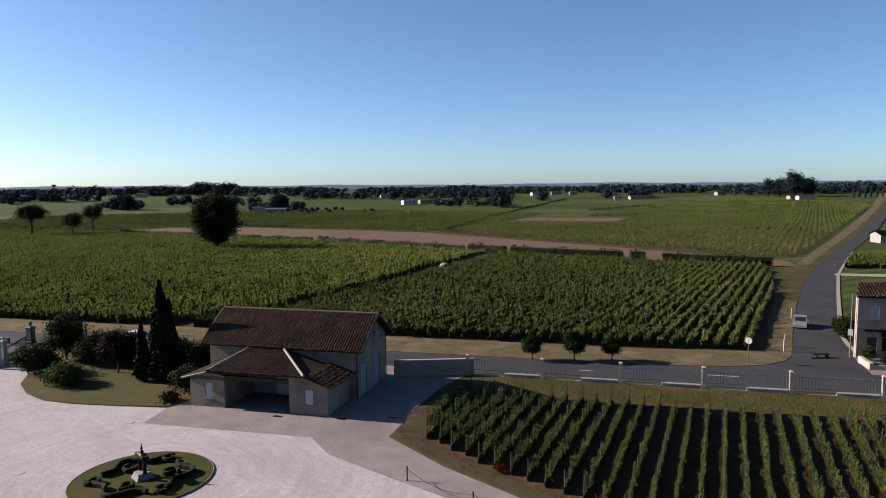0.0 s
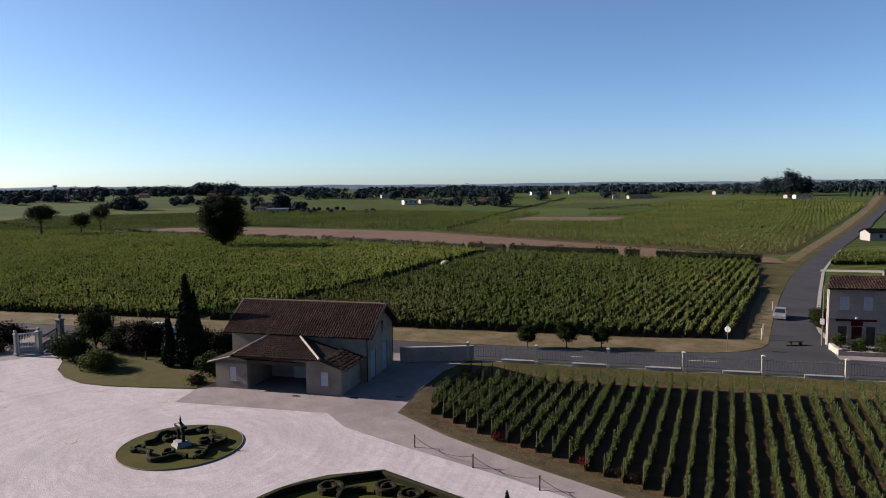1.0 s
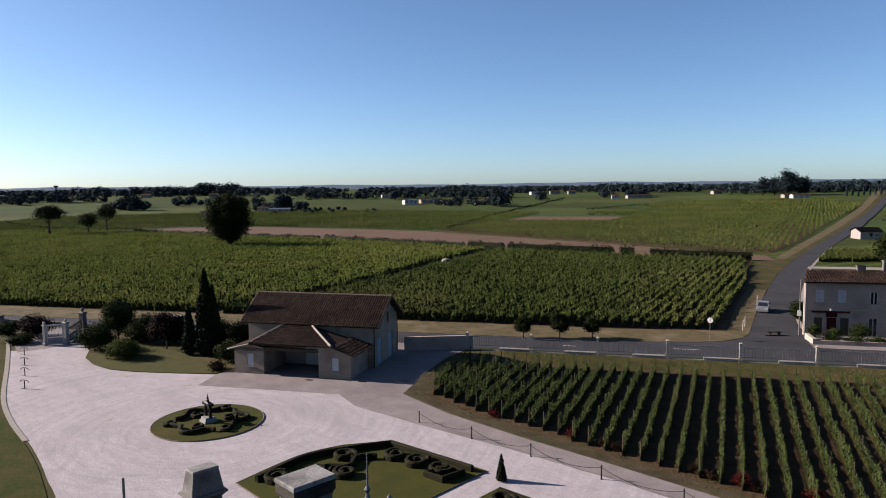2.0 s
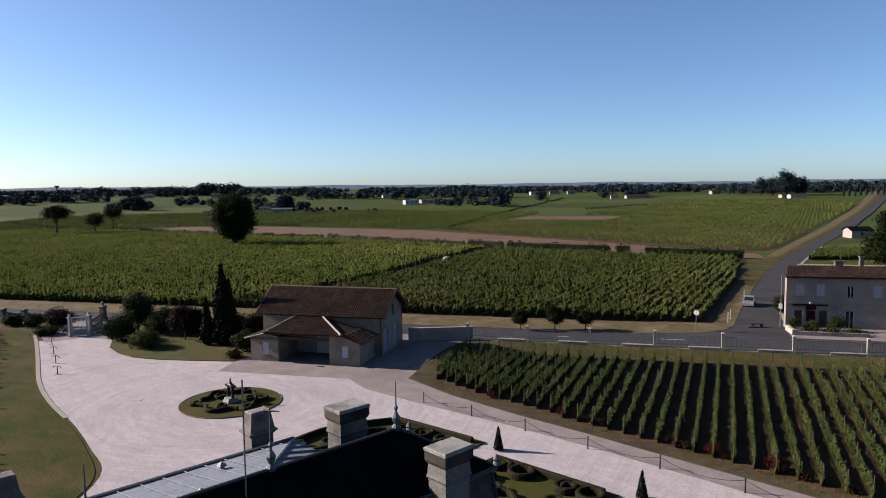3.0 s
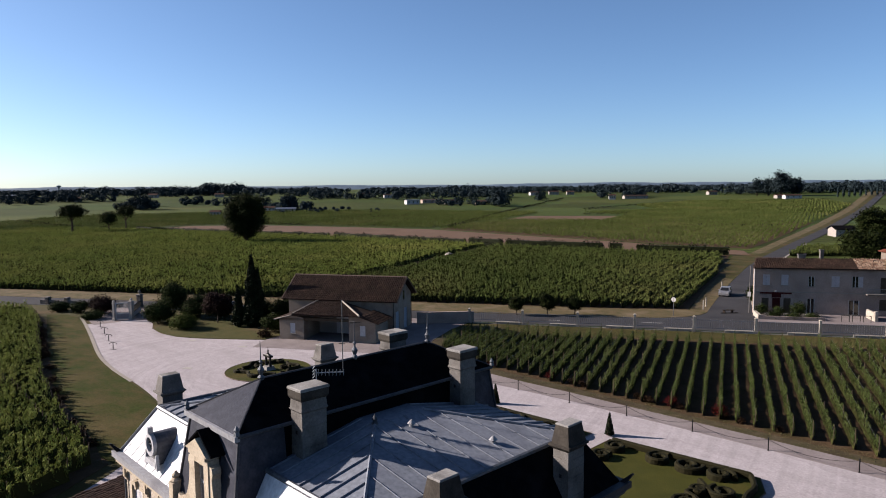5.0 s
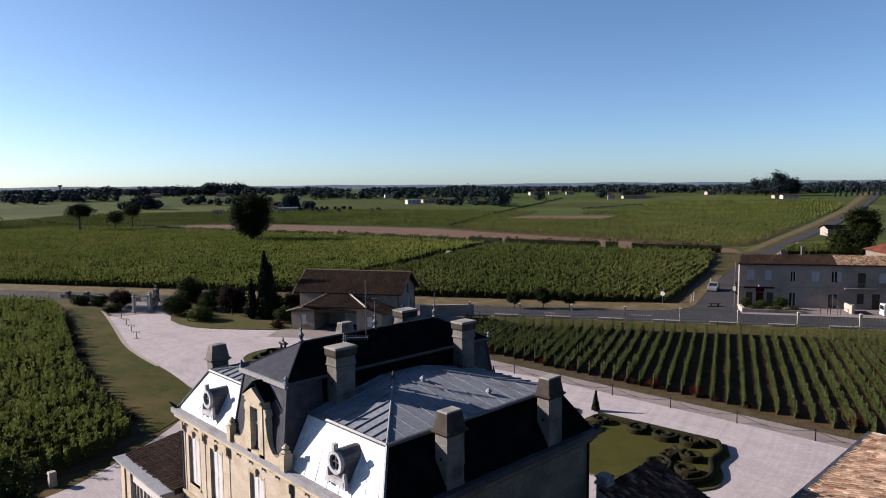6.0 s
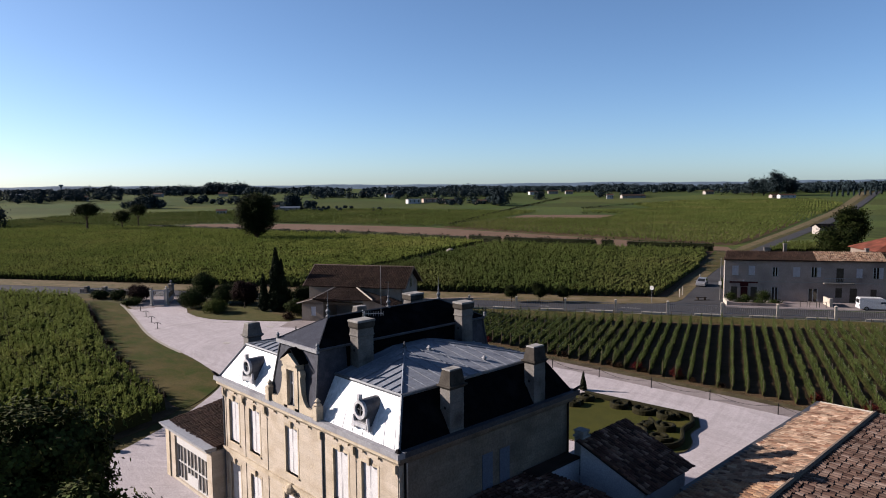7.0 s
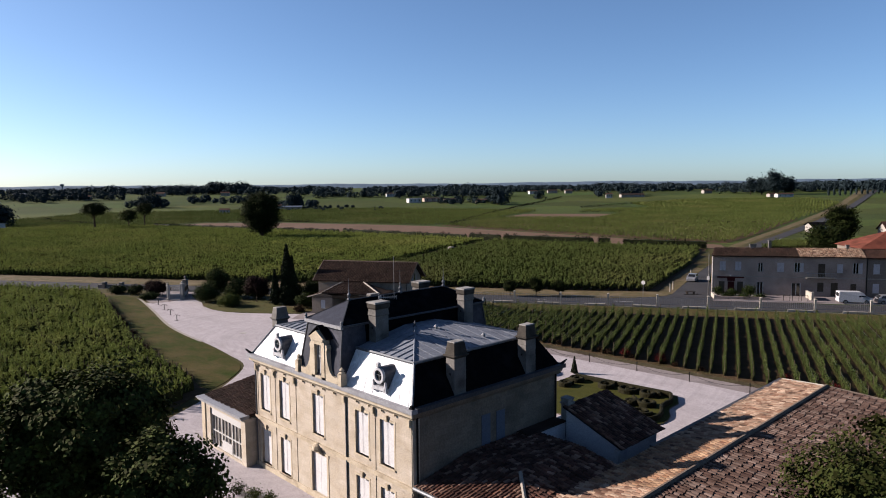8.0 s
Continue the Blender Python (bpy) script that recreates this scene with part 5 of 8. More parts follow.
part("downpipe", Shape().box(SX1 - 0.1, SY0 - 0.16, 0.1, SX1 + 0.05, SY0, 3.7).box(SX1 - 0.2, SY0 - 0.2, 3.55, SX1 + 0.15, SY0 - 0.01, 3.85), WHITE, shed, "white downpipe and hopper")
link = part("wall", Shape().box(0.02, 2.2, 0, 0.9, SY0 + 1.5, 4.6), LIMEWASH, shed)
part("coping", Shape().box(0.02, 2.1, 4.6, 0.98, SY0 - 0.02, 4.72), TILES_OLD, shed)
part("door", Shape().box(SX1 - 0.02, SY0 + 1.4, 0.05, SX1 + 0.04, SY0 + 2.4, 2.2), WOOD, shed, "plain brown side door")

cellar = thing("wine_cellar", "long cellar building with a broad mixed-colour clay tile roof", "building", pose(12.6, -8.0, 0))
CE0, CE1, SKEW = -18.0, 27.3, 2.8
RX, RX2, RTOP, EAV = 4.05, 8.5, 4.95, 4.1
E0, E1, E2 = (0, CE1, EAV), (RX, CE1 - SKEW, RTOP), (RX + RX2, CE1 - SKEW + 1.2, EAV)
S0, S1, S2 = (0, CE0, EAV), (RX, CE0, RTOP), (RX + RX2, CE0, EAV)
part("wall", Shape().box(0.35, CE0, 0, 0.7, CE1 - 0.8, EAV - 0.02), RENDERED, cellar)
part("wall", Shape().box(RX + RX2 - 0.8, CE0, 0, RX + RX2 - 0.4, CE1 - SKEW + 0.4, EAV - 0.02), RENDERED, cellar)
part("wall", Shape().frustum([(0.7, CE1 - 1.2), (RX, CE1 - SKEW - 0.6), (RX, CE1 - SKEW - 0.3), (0.7, CE1 - 0.9)], 0, [(0.7, CE1 - 1.2), (RX, CE1 - SKEW - 0.6), (RX, CE1 - SKEW - 0.3), (0.7, CE1 - 0.9)], EAV), RENDERED, cellar)
part("wall", Shape().frustum([(RX, CE1 - SKEW - 0.6), (RX + RX2 - 0.8, CE1 - SKEW + 0.3), (RX + RX2 - 0.8, CE1 - SKEW + 0.6), (RX, CE1 - SKEW - 0.3)], 0, [(RX, CE1 - SKEW - 0.6), (RX + RX2 - 0.8, CE1 - SKEW + 0.3), (RX + RX2 - 0.8, CE1 - SKEW + 0.6), (RX, CE1 - SKEW - 0.3)], EAV), RENDERED, cellar)
cr = part("roof", Shape().slab([E0, S0, S1, E1], 0.12), TILES_OLD, cellar, "sunlit mixed pink, buff and brown clay tile roof")
cr2 = part("roof", Shape().slab([S2, E2, E1, S1], 0.12), TILES_OLD, cellar, "brown and buff clay tile slope, weaker sun put into its tone")
part("gutter", Shape().box(-0.26, 7.0, EAV - 0.08, 0.08, CE1 + 0.05, EAV + 0.14), LEAD_DARK, cellar, "dark zinc box gutter")
part("ridge_tiles", Shape().beam((RX, CE0, RTOP + 0.1), (RX, CE1 - SKEW, RTOP + 0.1), 0.15, 8), CURB_DARK, cellar, "grey-brown mortared ridge")
part("verge_tiles", Shape().beam((0, CE1 - 0.05, EAV + 0.1), (RX, CE1 - SKEW, RTOP + 0.1), 0.09, 6), CURB, cellar)
part("verge_tiles", Shape().beam((RX, CE1 - SKEW, RTOP + 0.1), (RX + RX2, CE1 - SKEW + 1.2, EAV + 0.1), 0.09, 6), CURB_DARK, cellar)
NL, NU, NV = CE1 - CE0, 150, 10
near_u = lambda i: 60 <= i < 90
fits = lambda u, v: u * NL > v * SKEW
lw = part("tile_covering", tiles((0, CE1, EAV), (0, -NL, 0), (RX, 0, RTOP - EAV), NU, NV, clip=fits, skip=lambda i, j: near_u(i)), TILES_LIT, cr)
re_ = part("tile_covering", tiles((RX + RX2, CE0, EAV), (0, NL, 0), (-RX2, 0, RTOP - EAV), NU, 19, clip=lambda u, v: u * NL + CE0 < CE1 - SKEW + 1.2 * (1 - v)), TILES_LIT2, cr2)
for c in (lw, re_):
    tagged(c, kind="stuff")
# separate tiles on the slope nearest to the way
one = tiles((0, 0, 0), (0, -NL / NU, 0), (RX / NV, 0, (RTOP - EAV) / NV), 1, 1).mesh("tile", TILES_OBJ)
for i in range(60, 90):
    for j in range(NV):
        ob = new("tile", one)
        ob.parent = cr
        ob.location = (RX * j / NV, CE1 - NL * i / NU + random.uniform(-0.015, 0.015), EAV + (RTOP - EAV) * j / NV + random.uniform(0, 0.012))

# ---- the barn by the gate ----
barn = thing("barn", "rendered barn with brown tile roof, low front wing and blue doors", "barn", frame_at(-58.9, 21.1, 31.8))
BL, BR, BV0, BV1, BE, BRZ = -1.1, 14.1, 4.9, 12.7, 4.85, 7.3
BM = (BV0 + BV1) / 2
part("wall", wall_shape(BR - BL, BE, 0.4, []), RENDERED, barn, "pale grey-beige rendered wall").location = (BL, BV0, 0)
part("wall", wall_shape(BR - BL, BE, 0.4, []), RENDERED, barn).location = (BL, BV1 - 0.4, 0)
for x0, holes in ((BL, []), (BR - 0.4, [(1.0, 2.55), (4.6, 6.15)])):
    s = Shape()
    ys = sorted({0.4, BV1 - BV0 - 0.4, *(q for h in holes for q in h)})
    for a, b in zip(ys, ys[1:]):
        hole = any(h[0] < (a + b) / 2 < h[1] for h in holes)
        s.box(x0, BV0 + a, 3.0 if hole else 0, x0 + 0.4, BV0 + b, BE)
    s.add([(x0, BV0, BE), (x0, BV1, BE), (x0, BM, BRZ - 0.1), (x0 + 0.4, BV0, BE), (x0 + 0.4, BV1, BE), (x0 + 0.4, BM, BRZ - 0.1)], [(0, 2, 1), (3, 4, 5), (0, 3, 5, 2), (1, 2, 5, 4), (0, 1, 4, 3)])
    part("wall", s, RENDERED, barn)
    for h in holes:
        part("door", Shape().box(x0 + 0.22, BV0 + h[0], 0.05, x0 + 0.3, BV0 + h[1], 3.0), BLUE_DOOR, barn, "tall pale blue barn door, closed")
part("window", Shape().box(BR - 0.02, BM + 0.4, 4.2, BR + 0.03, BM + 0.95, 5.5), DARK_GLASS, barn)
part("sign_panel", Shape().box(BR - 0.02, BM - 1.5, 4.5, BR + 0.03, BM - 0.5, 5.2), RENDER_PALE, barn, "faded pale painted panel")
part("downpipe", Shape().beam((BR + 0.05, BV0 - 0.1, 0.1), (BR + 0.05, BV0 - 0.1, 4.8), 0.05, 6).beam((BR + 0.05, BV1 + 0.05, 0.1), (BR + 0.05, BV1 + 0.05, 4.8), 0.05, 6), IRON, barn)
u0, u1, v0 = BL - 0.75, BR + 0.75, BV0 - 0.55
drop = (BRZ - BE) / (BM - BV0) * 0.55
R1 = [(u0, v0, BE - drop + 0.1), (u1, v0, BE - drop + 0.1), (u1, BM, BRZ + 0.1), (u0, BM, BRZ + 0.1)]
R2 = [(u1, BV1 + 0.55, BE - drop + 0.1), (u0, BV1 + 0.55, BE - drop + 0.1), (u0, BM, BRZ + 0.1), (u1, BM, BRZ + 0.1)]
br = part("roof", Shape().slab(R1, 0.12), TILES_OLD, barn, "dark brown weathered clay tile roof")
part("roof", Shape().slab(R2, 0.12), TILES_OLD, barn)
tagged(part("tile_covering", tiles(R1[0], (u1 - u0, 0, 0), (0, BM - v0, BRZ - BE + drop), 62, 13), TILES_BARN, br), kind="stuff")
part("verge_tiles", Shape().beam(R1[0], R1[3], 0.1, 6).beam(R1[1], R1[2], 0.1, 6).beam(R2[0], R1[2], 0.1, 6), CURB_DARK, br)
part("ridge_tiles", Shape().beam(R1[3], R1[2], 0.13, 6), CURB_DARK, br)
# front wing with the open middle
lw_ = [(0, 3.45), (9.75, 13.35)]
for a, b in lw_:
    win_x = (a + b) / 2
    part("wall", wall_shape(b - a, 2.85, 0.35, [(1.5, 0.85, 2.25, 2.2)]), RENDERED, barn, "rendered front wall of the wing").location = (a, 0, 0)
    part("shutter", Shape().box(a + 1.5, 0.06, 0.85, a + 2.25, 0.12, 2.2), SHUTTER, barn, "small white closed shutter")
    part("sill", Shape().box(a + 1.4, -0.06, 0.76, a + 2.35, 0.1, 0.85), CURB, barn)
    for x in (a, b - 0.3):
        part("wall", Shape().box(x, 0.35, 0, x + 0.3, BV0, 2.6), RENDERED, barn)
part("wall", Shape().add([(0, 0, 2.5), (3.45, 0, 2.5), (3.45, 0, 2.9), (2.0, 0, 3.22), (0, 0, 2.72), (0, 0.3, 2.5), (3.45, 0.3, 2.5), (3.45, 0.3, 2.9), (2.0, 0.3, 3.22), (0, 0.3, 2.72)], [(0, 1, 2, 3, 4), (9, 8, 7, 6, 5), (3, 8, 9, 4), (2, 7, 8, 3)]), RENDERED, barn)
part("wall", Shape().add([(x, y, z) for y in (0, 0.3) for x, z in ((9.75, 2.84), (13.35, 2.84), (13.35, 2.86), (11.4, 3.36), (9.75, 3.3))], [(0, 1, 2, 3, 4), (9, 8, 7, 6, 5), (3, 8, 9, 4), (2, 7, 8, 3)]), RENDERED, barn)
part("wall", Shape().box(3.45, BV0 - 0.03, 0, 9.75, BV0 - 0.005, 2.9), RENDER_PALE, barn, "pale rear wall of the open porch")
part("porch_door", Shape().box(6.0, BV0 - 0.1, 0.05, 8.8, BV0 - 0.02, 2.4), SHUTTER, barn, "wide pale porch door")
part("beam", Shape().box(3.3, 0.05, 2.62, 9.9, 0.3, 2.95), WOOD, barn, "dark timber lintel")
T1, T2 = (3.57, BV0 - 0.02, 4.5), (6.65, BV0 - 0.02, 4.5)
F1, F2 = (2.0, -0.55, 3.35), (11.4, -0.55, 3.5)
L_, R_, LW, RW = (-0.5, -0.55, 2.7), (13.95, -0.55, 2.65), (-0.5, BV0 - 0.02, 2.6), (13.9, BV0 - 0.02, 2.5)
wr = part("roof", Shape().slab([F1, F2, T2, T1], 0.1), TILES_OLD, barn, "dark brown hipped tile roof of the wing")
for corners in ([F2, R_, RW, T2], [L_, F1, T1, LW]):
    part("roof", Shape().slab(corners, 0.1), TILES_OLD, barn)
tagged(part("tile_covering", tiles((F1[0], F1[1], 3.43), (9.4, 0, 0), (0, BV0 + 0.53, 1.07), 36, 13, clip=lambda u, v: v * 1.57 / 9.4 < u < 1 - v * 4.75 / 9.4), TILES_BARN, wr), kind="stuff")
tagged(part("tile_covering", tiles(R_, (0, BV0 + 0.53, -0.15), (-2.55, 0.0, 0.85), 24, 6, clip=lambda u, v: True), TILES_BARN, wr), kind="stuff")
tagged(part("tile_covering", tiles(LW, (0, -BV0 - 0.53, 0.1), (2.5, 0.0, 0.65), 22, 6), TILES_BARN, wr), kind="stuff")
part("hip_ridge", Shape().beam(Vector(F2) + Vector((0, 0, 0.1)), Vector(T2) + Vector((0, 0, 0.12)), 0.13, 6), CURB, wr, "pale mortared hip ridge")
part("hip_ridge", Shape().beam(Vector(F1) + Vector((0, 0, 0.1)), Vector(T1) + Vector((0, 0, 0.12)), 0.11, 6).beam(L_, F1, 0.09, 6), CURB, wr)

# yard wall between barn and fence
yard = thing("garden_wall", "low grey stone wall joining barn and road fence, in shade", "wall", kind="structure")
a, b = Vector((-53.3, 40.2)), Vector((-48.0, 46.6))
d = (b - a).normalized()
nrm = Vector((-d.y, d.x)) * 0.2
part("wall", Shape().frustum([tuple(a - nrm), tuple(b - nrm), tuple(b + nrm), tuple(a + nrm)], 0, [tuple(a - nrm), tuple(b - nrm), tuple(b + nrm), tuple(a + nrm)], 1.7), HOUSE_WALL, yard)

# ---- road fence ----
POST = Shape().box(-0.15, -0.15, 0, 0.15, 0.15, 2.0).box(-0.2, -0.2, 0, 0.2, 0.2, 0.35)
POST_CAP = Shape().frustum(rect(0.18, 0.18), 2.0, rect(0.2, 0.2), 2.08).frustum(rect(0.2, 0.2), 2.08, rect(0.08, 0.08), 2.2)
pm, cm = POST.mesh("shaft", FENCE_STONE), POST_CAP.mesh("cap", FENCE_STONE)
PITCH = 7.72
bar = Shape().box(-0.014, -0.014, 0.5, 0.014, 0.014, 1.72).frustum(rect(0.014, 0.014), 1.72, rect(0.002, 0.002), 1.84).mesh("bar", FENCE_PAINT)
HALF = PITCH * 0.5
plinth = Shape().box(0.28, -0.15, 0, HALF, 0.15, 0.1).box(HALF, -0.15, 0, PITCH - 0.28, 0.15, 0.34).frustum([(HALF, -0.19), (PITCH - 0.28, -0.19), (PITCH - 0.28, 0.19), (HALF, 0.19)], 0.34, [(HALF, -0.15), (PITCH - 0.28, -0.15), (PITCH - 0.28, 0.15), (HALF, 0.15)], 0.42).mesh("plinth", FENCE_STONE)
rail = Shape().box(0.21, -0.02, 0, PITCH - 0.21, 0.02, 0.05).mesh("rail", FENCE_PAINT)
ang = math.degrees(math.atan2(FU.y, FU.x))
fence = thing("road_fence", "pale stone posts with light grey iron railings along the road", "fence", frame_at(*along(0, 0), ang))
for k in range(-1, 12):
    post = part("post", pm, None, fence, "square pale stone post with pyramid cap")
    post.location = (k * PITCH, 0, 0)
    part("cap", cm, None, post)
    if k < 11:
        panel = part("plinth", plinth, None, fence, "low pale stone plinth carrying a railing")
        panel.location = (k * PITCH, 0, 0)
        for z in (0.55, 1.6):
            part("rail", rail, None, panel).location = (0, 0, z)
        for i in range(26):
            part("bar", bar, None, panel).location = (0.4 + i * (PITCH - 0.8) / 25, 0, 0)


# ---- vineyards ----
def vine_leaves(rng, p0, direction, length, per_m, size, width=0.42, low=0.3, high=1.55, plant=1.05, z=0.05, shoot=0.22):
    """Leaf faces of one row: upright shoots side by side, taller and fuller at each stock, ragged above."""
    count = max(2, int(length / shoot))
    foot = (np.arange(count) + rng.uniform(0.1, 0.9, count)) * length / count
    stock = np.floor(foot / plant).astype(int)
    vigour = rng.uniform(0.62, 1.15, stock.max() + 2)[stock] * (1 + 0.1 * np.sin(foot * 0.45 + rng.uniform(0, 6)))
    tall = low + (high - low) * vigour * rng.uniform(0.65, 1.25, count)
    across = rng.normal(0, width * 0.42, count)
    k = np.repeat(np.arange(count), np.maximum(2, np.round(per_m * length / count * vigour * 1.1)).astype(int))
    n = len(k)
    h = rng.uniform(0, 1, n) ** 0.75
    t = foot[k] + rng.normal(0, min(0.1, shoot * 0.3), n) + h * rng.normal(0, 0.06, count)[k]
    side = across[k] * (1.1 - 0.5 * h) + rng.normal(0, width * 0.2, n)
    dx, dy = direction
    c = np.stack([p0[0] + dx * t - dy * side, p0[1] + dy * t + dx * side, z + low + (tall[k] - low) * h], 1)
    return leaf_quads(c, size * (1.1 - 0.3 * h), rng, 0.6, 1.7, 0.75, None, True)


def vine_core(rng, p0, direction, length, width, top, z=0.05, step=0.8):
    """Dark ragged sheets added to shade a row from inside: two lean and meet above."""
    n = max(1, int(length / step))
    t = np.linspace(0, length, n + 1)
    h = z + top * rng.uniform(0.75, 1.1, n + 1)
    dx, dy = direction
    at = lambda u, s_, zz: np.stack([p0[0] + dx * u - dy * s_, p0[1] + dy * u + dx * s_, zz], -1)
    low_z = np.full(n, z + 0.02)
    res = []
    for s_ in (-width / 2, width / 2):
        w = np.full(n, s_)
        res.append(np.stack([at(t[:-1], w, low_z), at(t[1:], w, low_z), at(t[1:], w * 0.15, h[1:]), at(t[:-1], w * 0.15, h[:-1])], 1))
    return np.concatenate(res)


def rows_in(poly, direction, spacing, phase=0.0, step=0.5):
    """Row lines (start, length) inside an outline."""
    d = np.array(direction) / np.hypot(*direction)
    nrm = np.array([d[1], -d[0]])
    P = np.array(poly)
    a, b = (P @ nrm).min(), (P @ nrm).max()
    lo, hi = (P @ d).min(), (P @ d).max()
    res = []
    k = math.floor(a / spacing) * spacing + phase
    while k < b:
        s = np.arange(lo, hi, step)
        ok = inside(poly, k * nrm[0] + s * d[0], k * nrm[1] + s * d[1])
        i = 0
        while i < len(s):
            if ok[i]:
                j = i
                while j + 1 < len(s) and ok[j + 1]:
                    j += 1
                if s[j] - s[i] > 1.5:
                    res.append(((k * nrm[0] + s[i] * d[0], k * nrm[1] + s[i] * d[1]), float(s[j] - s[i])))
                i = j + 1
            else:
                i += 1
        k += spacing
    return d, res


rng = np.random.default_rng(5)
STAKE = Shape().beam((0, 0, -0.05), (0, 0, 1.6), 0.035, 5).mesh("stake", WOOD)
DIR_NEAR = (-0.40, 0.917)
VINES_NEAR = [(-38.2, 30.4), (-32.4, 29.9), (-24.5, 29.9), (-12, 30.2), (1, 30.8), (26, 31.6), (44, 60), along(62, -6.4), along(-3.5, -6.4), (-44.6, 42.5), (-41.9, 35.0)]
d_, lines = rows_in(VINES_NEAR, DIR_NEAR, 1.33, 0.3)
for (x, y), ln in lines:
    row = thing("vine_row", "leafy green trellised vine row with reddish foot growth", "vines", pose(x, y, 0.05), group="vine rows beside the path")
    q = vine_leaves(rng, (0, 0), d_, ln, 160, 0.14, width=0.2, low=0.15, high=1.38, z=0, shoot=0.2)
    part("foliage", quads_mesh("foliage", q[:, :3], VINE_LEAF, 3), VINE_LEAF, row)
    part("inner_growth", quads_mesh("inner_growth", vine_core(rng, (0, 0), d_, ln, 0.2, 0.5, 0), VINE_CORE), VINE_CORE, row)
    stems = Shape()
    t = 0.3
    while t < ln:
        jx = rng.uniform(-0.05, 0.05)
        stems.beam((d_[0] * t, d_[1] * t, -0.05), (d_[0] * t + jx, d_[1] * t + jx, 0.6), 0.03, 4, 0.02)
        t += 1.05
    tagged(part("rootstock", stems, BARK, row, "gnarled brown vine stock wood"), kind="stuff")
    for t in [0.05] + list(np.arange(6, ln - 1, 6)) + [ln]:
        part("stake", STAKE, None, row).location = (d_[0] * t, d_[1] * t, 0)
    part("wire", Shape().beam((0, 0, 1.1), (d_[0] * ln, d_[1] * ln, 1.1), 0.006, 3), STEEL, row)

DIR_LEFT = (-0.33, 0.944)
VINES_LEFT = [(-31.6, -9.8), (-37.0, -9.1), (-45.3, -8.4), (-56.7, -7.0), (-75, -3.0), (-94, 1.5), (-105, 2.4), (-120, -5.5), (-135, -14), (-60, -27), (-27.5, -28), (-26.6, -20.5), (-27.6, -16.4), (-28.8, -13.2)]
d_, lines = rows_in(VINES_LEFT, DIR_LEFT, 1.25, 0.2)
for (x, y), ln in lines:
    row = thing("vine_row", "dense leafy green vine row by the dry lawn", "vines", pose(x, y, 0.05), group="vine rows beside the lawn")
    q = vine_leaves(rng, (0, 0), d_, ln, 165 if x > -95 else 70, 0.19 if x > -95 else 0.3, width=0.36, low=0.25, high=1.8, z=0, shoot=0.42)
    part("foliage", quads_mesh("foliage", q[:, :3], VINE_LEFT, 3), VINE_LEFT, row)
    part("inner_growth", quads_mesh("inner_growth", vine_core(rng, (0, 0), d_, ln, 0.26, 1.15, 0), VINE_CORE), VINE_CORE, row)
    for t in [0.05] + list(np.arange(6, ln - 1, 6)) + [ln]:
        part("stake", STAKE, None, row).location = (d_[0] * t, d_[1] * t, 0)

DIR_FAR = (-0.30, 0.954)
VINES_ACROSS_R = [along(-52, 15.6), along(10.4, 15.8), (-31.0, 77.6), (-38.8, 99.8), (-44.8, 118.4), (-56, 146.2), (-63.5, 162.5), (-85, 154), (-128, 142), (-115, 104), (-104, 82), (-98, 62), (-92, 50)]
VINES_ACROSS_L = [along(-230, 15.4), along(-54.8, 15.4), (-96.0, 50), (-102.2, 62), (-108.6, 82), (-120, 105), (-133, 141.5), (-207, 129), (-322, 94), (-356, 84), (-372, 58), (-345, 20), (-300, -5)]
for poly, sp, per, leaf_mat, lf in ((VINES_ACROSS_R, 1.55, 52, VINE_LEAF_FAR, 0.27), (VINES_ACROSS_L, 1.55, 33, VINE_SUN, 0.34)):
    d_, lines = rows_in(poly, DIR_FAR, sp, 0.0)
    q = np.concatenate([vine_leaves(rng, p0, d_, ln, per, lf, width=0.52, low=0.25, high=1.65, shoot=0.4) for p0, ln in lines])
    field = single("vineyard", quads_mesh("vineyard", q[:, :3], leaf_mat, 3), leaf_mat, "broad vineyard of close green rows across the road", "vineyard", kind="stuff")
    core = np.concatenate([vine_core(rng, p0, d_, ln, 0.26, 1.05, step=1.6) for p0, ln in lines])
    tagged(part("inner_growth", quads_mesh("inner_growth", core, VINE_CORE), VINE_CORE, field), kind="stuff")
# the next vineyards behind, lower detail
for poly, sp, sz, per in (([(-68, 186), (-113, 189), (-165, 192), (-215, 197), (-245, 277), (-222, 293), (-196, 309), (-222, 378), (-272, 396), (-250, 470), (-127, 470), (-101, 352), (-71.5, 217), (-66.5, 188)], 2.0, 0.5, 10),
                          ([(-222, 197), (-272, 180), (-318, 162), (-345, 130), (-330, 100), (-326, 70), (-420, 20), (-520, 120), (-480, 250), (-420, 330), (-300, 380), (-290, 362), (-250, 275)], 2.2, 0.7, 6),
                          ([(-250, 470), (-127, 470), (-152, 600), (-196, 660), (-252, 626), (-286, 590), (-298, 513)], 2.2, 1.2, 5)):
    d_, lines = rows_in(poly, DIR_FAR, sp, 0.0, 2.0)
    q = np.concatenate([vine_leaves(rng, p0, d_, ln, per, sz, width=0.8, low=0.3, high=1.6, shoot=1.0) for p0, ln in lines])
    q[:, :, 2] += ground_height(q[:, :, 0], q[:, :, 1])
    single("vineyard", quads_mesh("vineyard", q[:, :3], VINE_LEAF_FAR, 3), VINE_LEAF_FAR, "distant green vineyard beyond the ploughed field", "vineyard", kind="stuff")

# pale stone heap and the grassy gap across the big field
single("stone_heap", Shape().turned([(1.5, -0.05), (1.3, 0.5), (0.8, 0.9), (0.2, 1.1)], 9), CURB, "low pale heap of stones in the gap between vine fields", "stones", at=pose(-119.4, 111.0, 0.04))
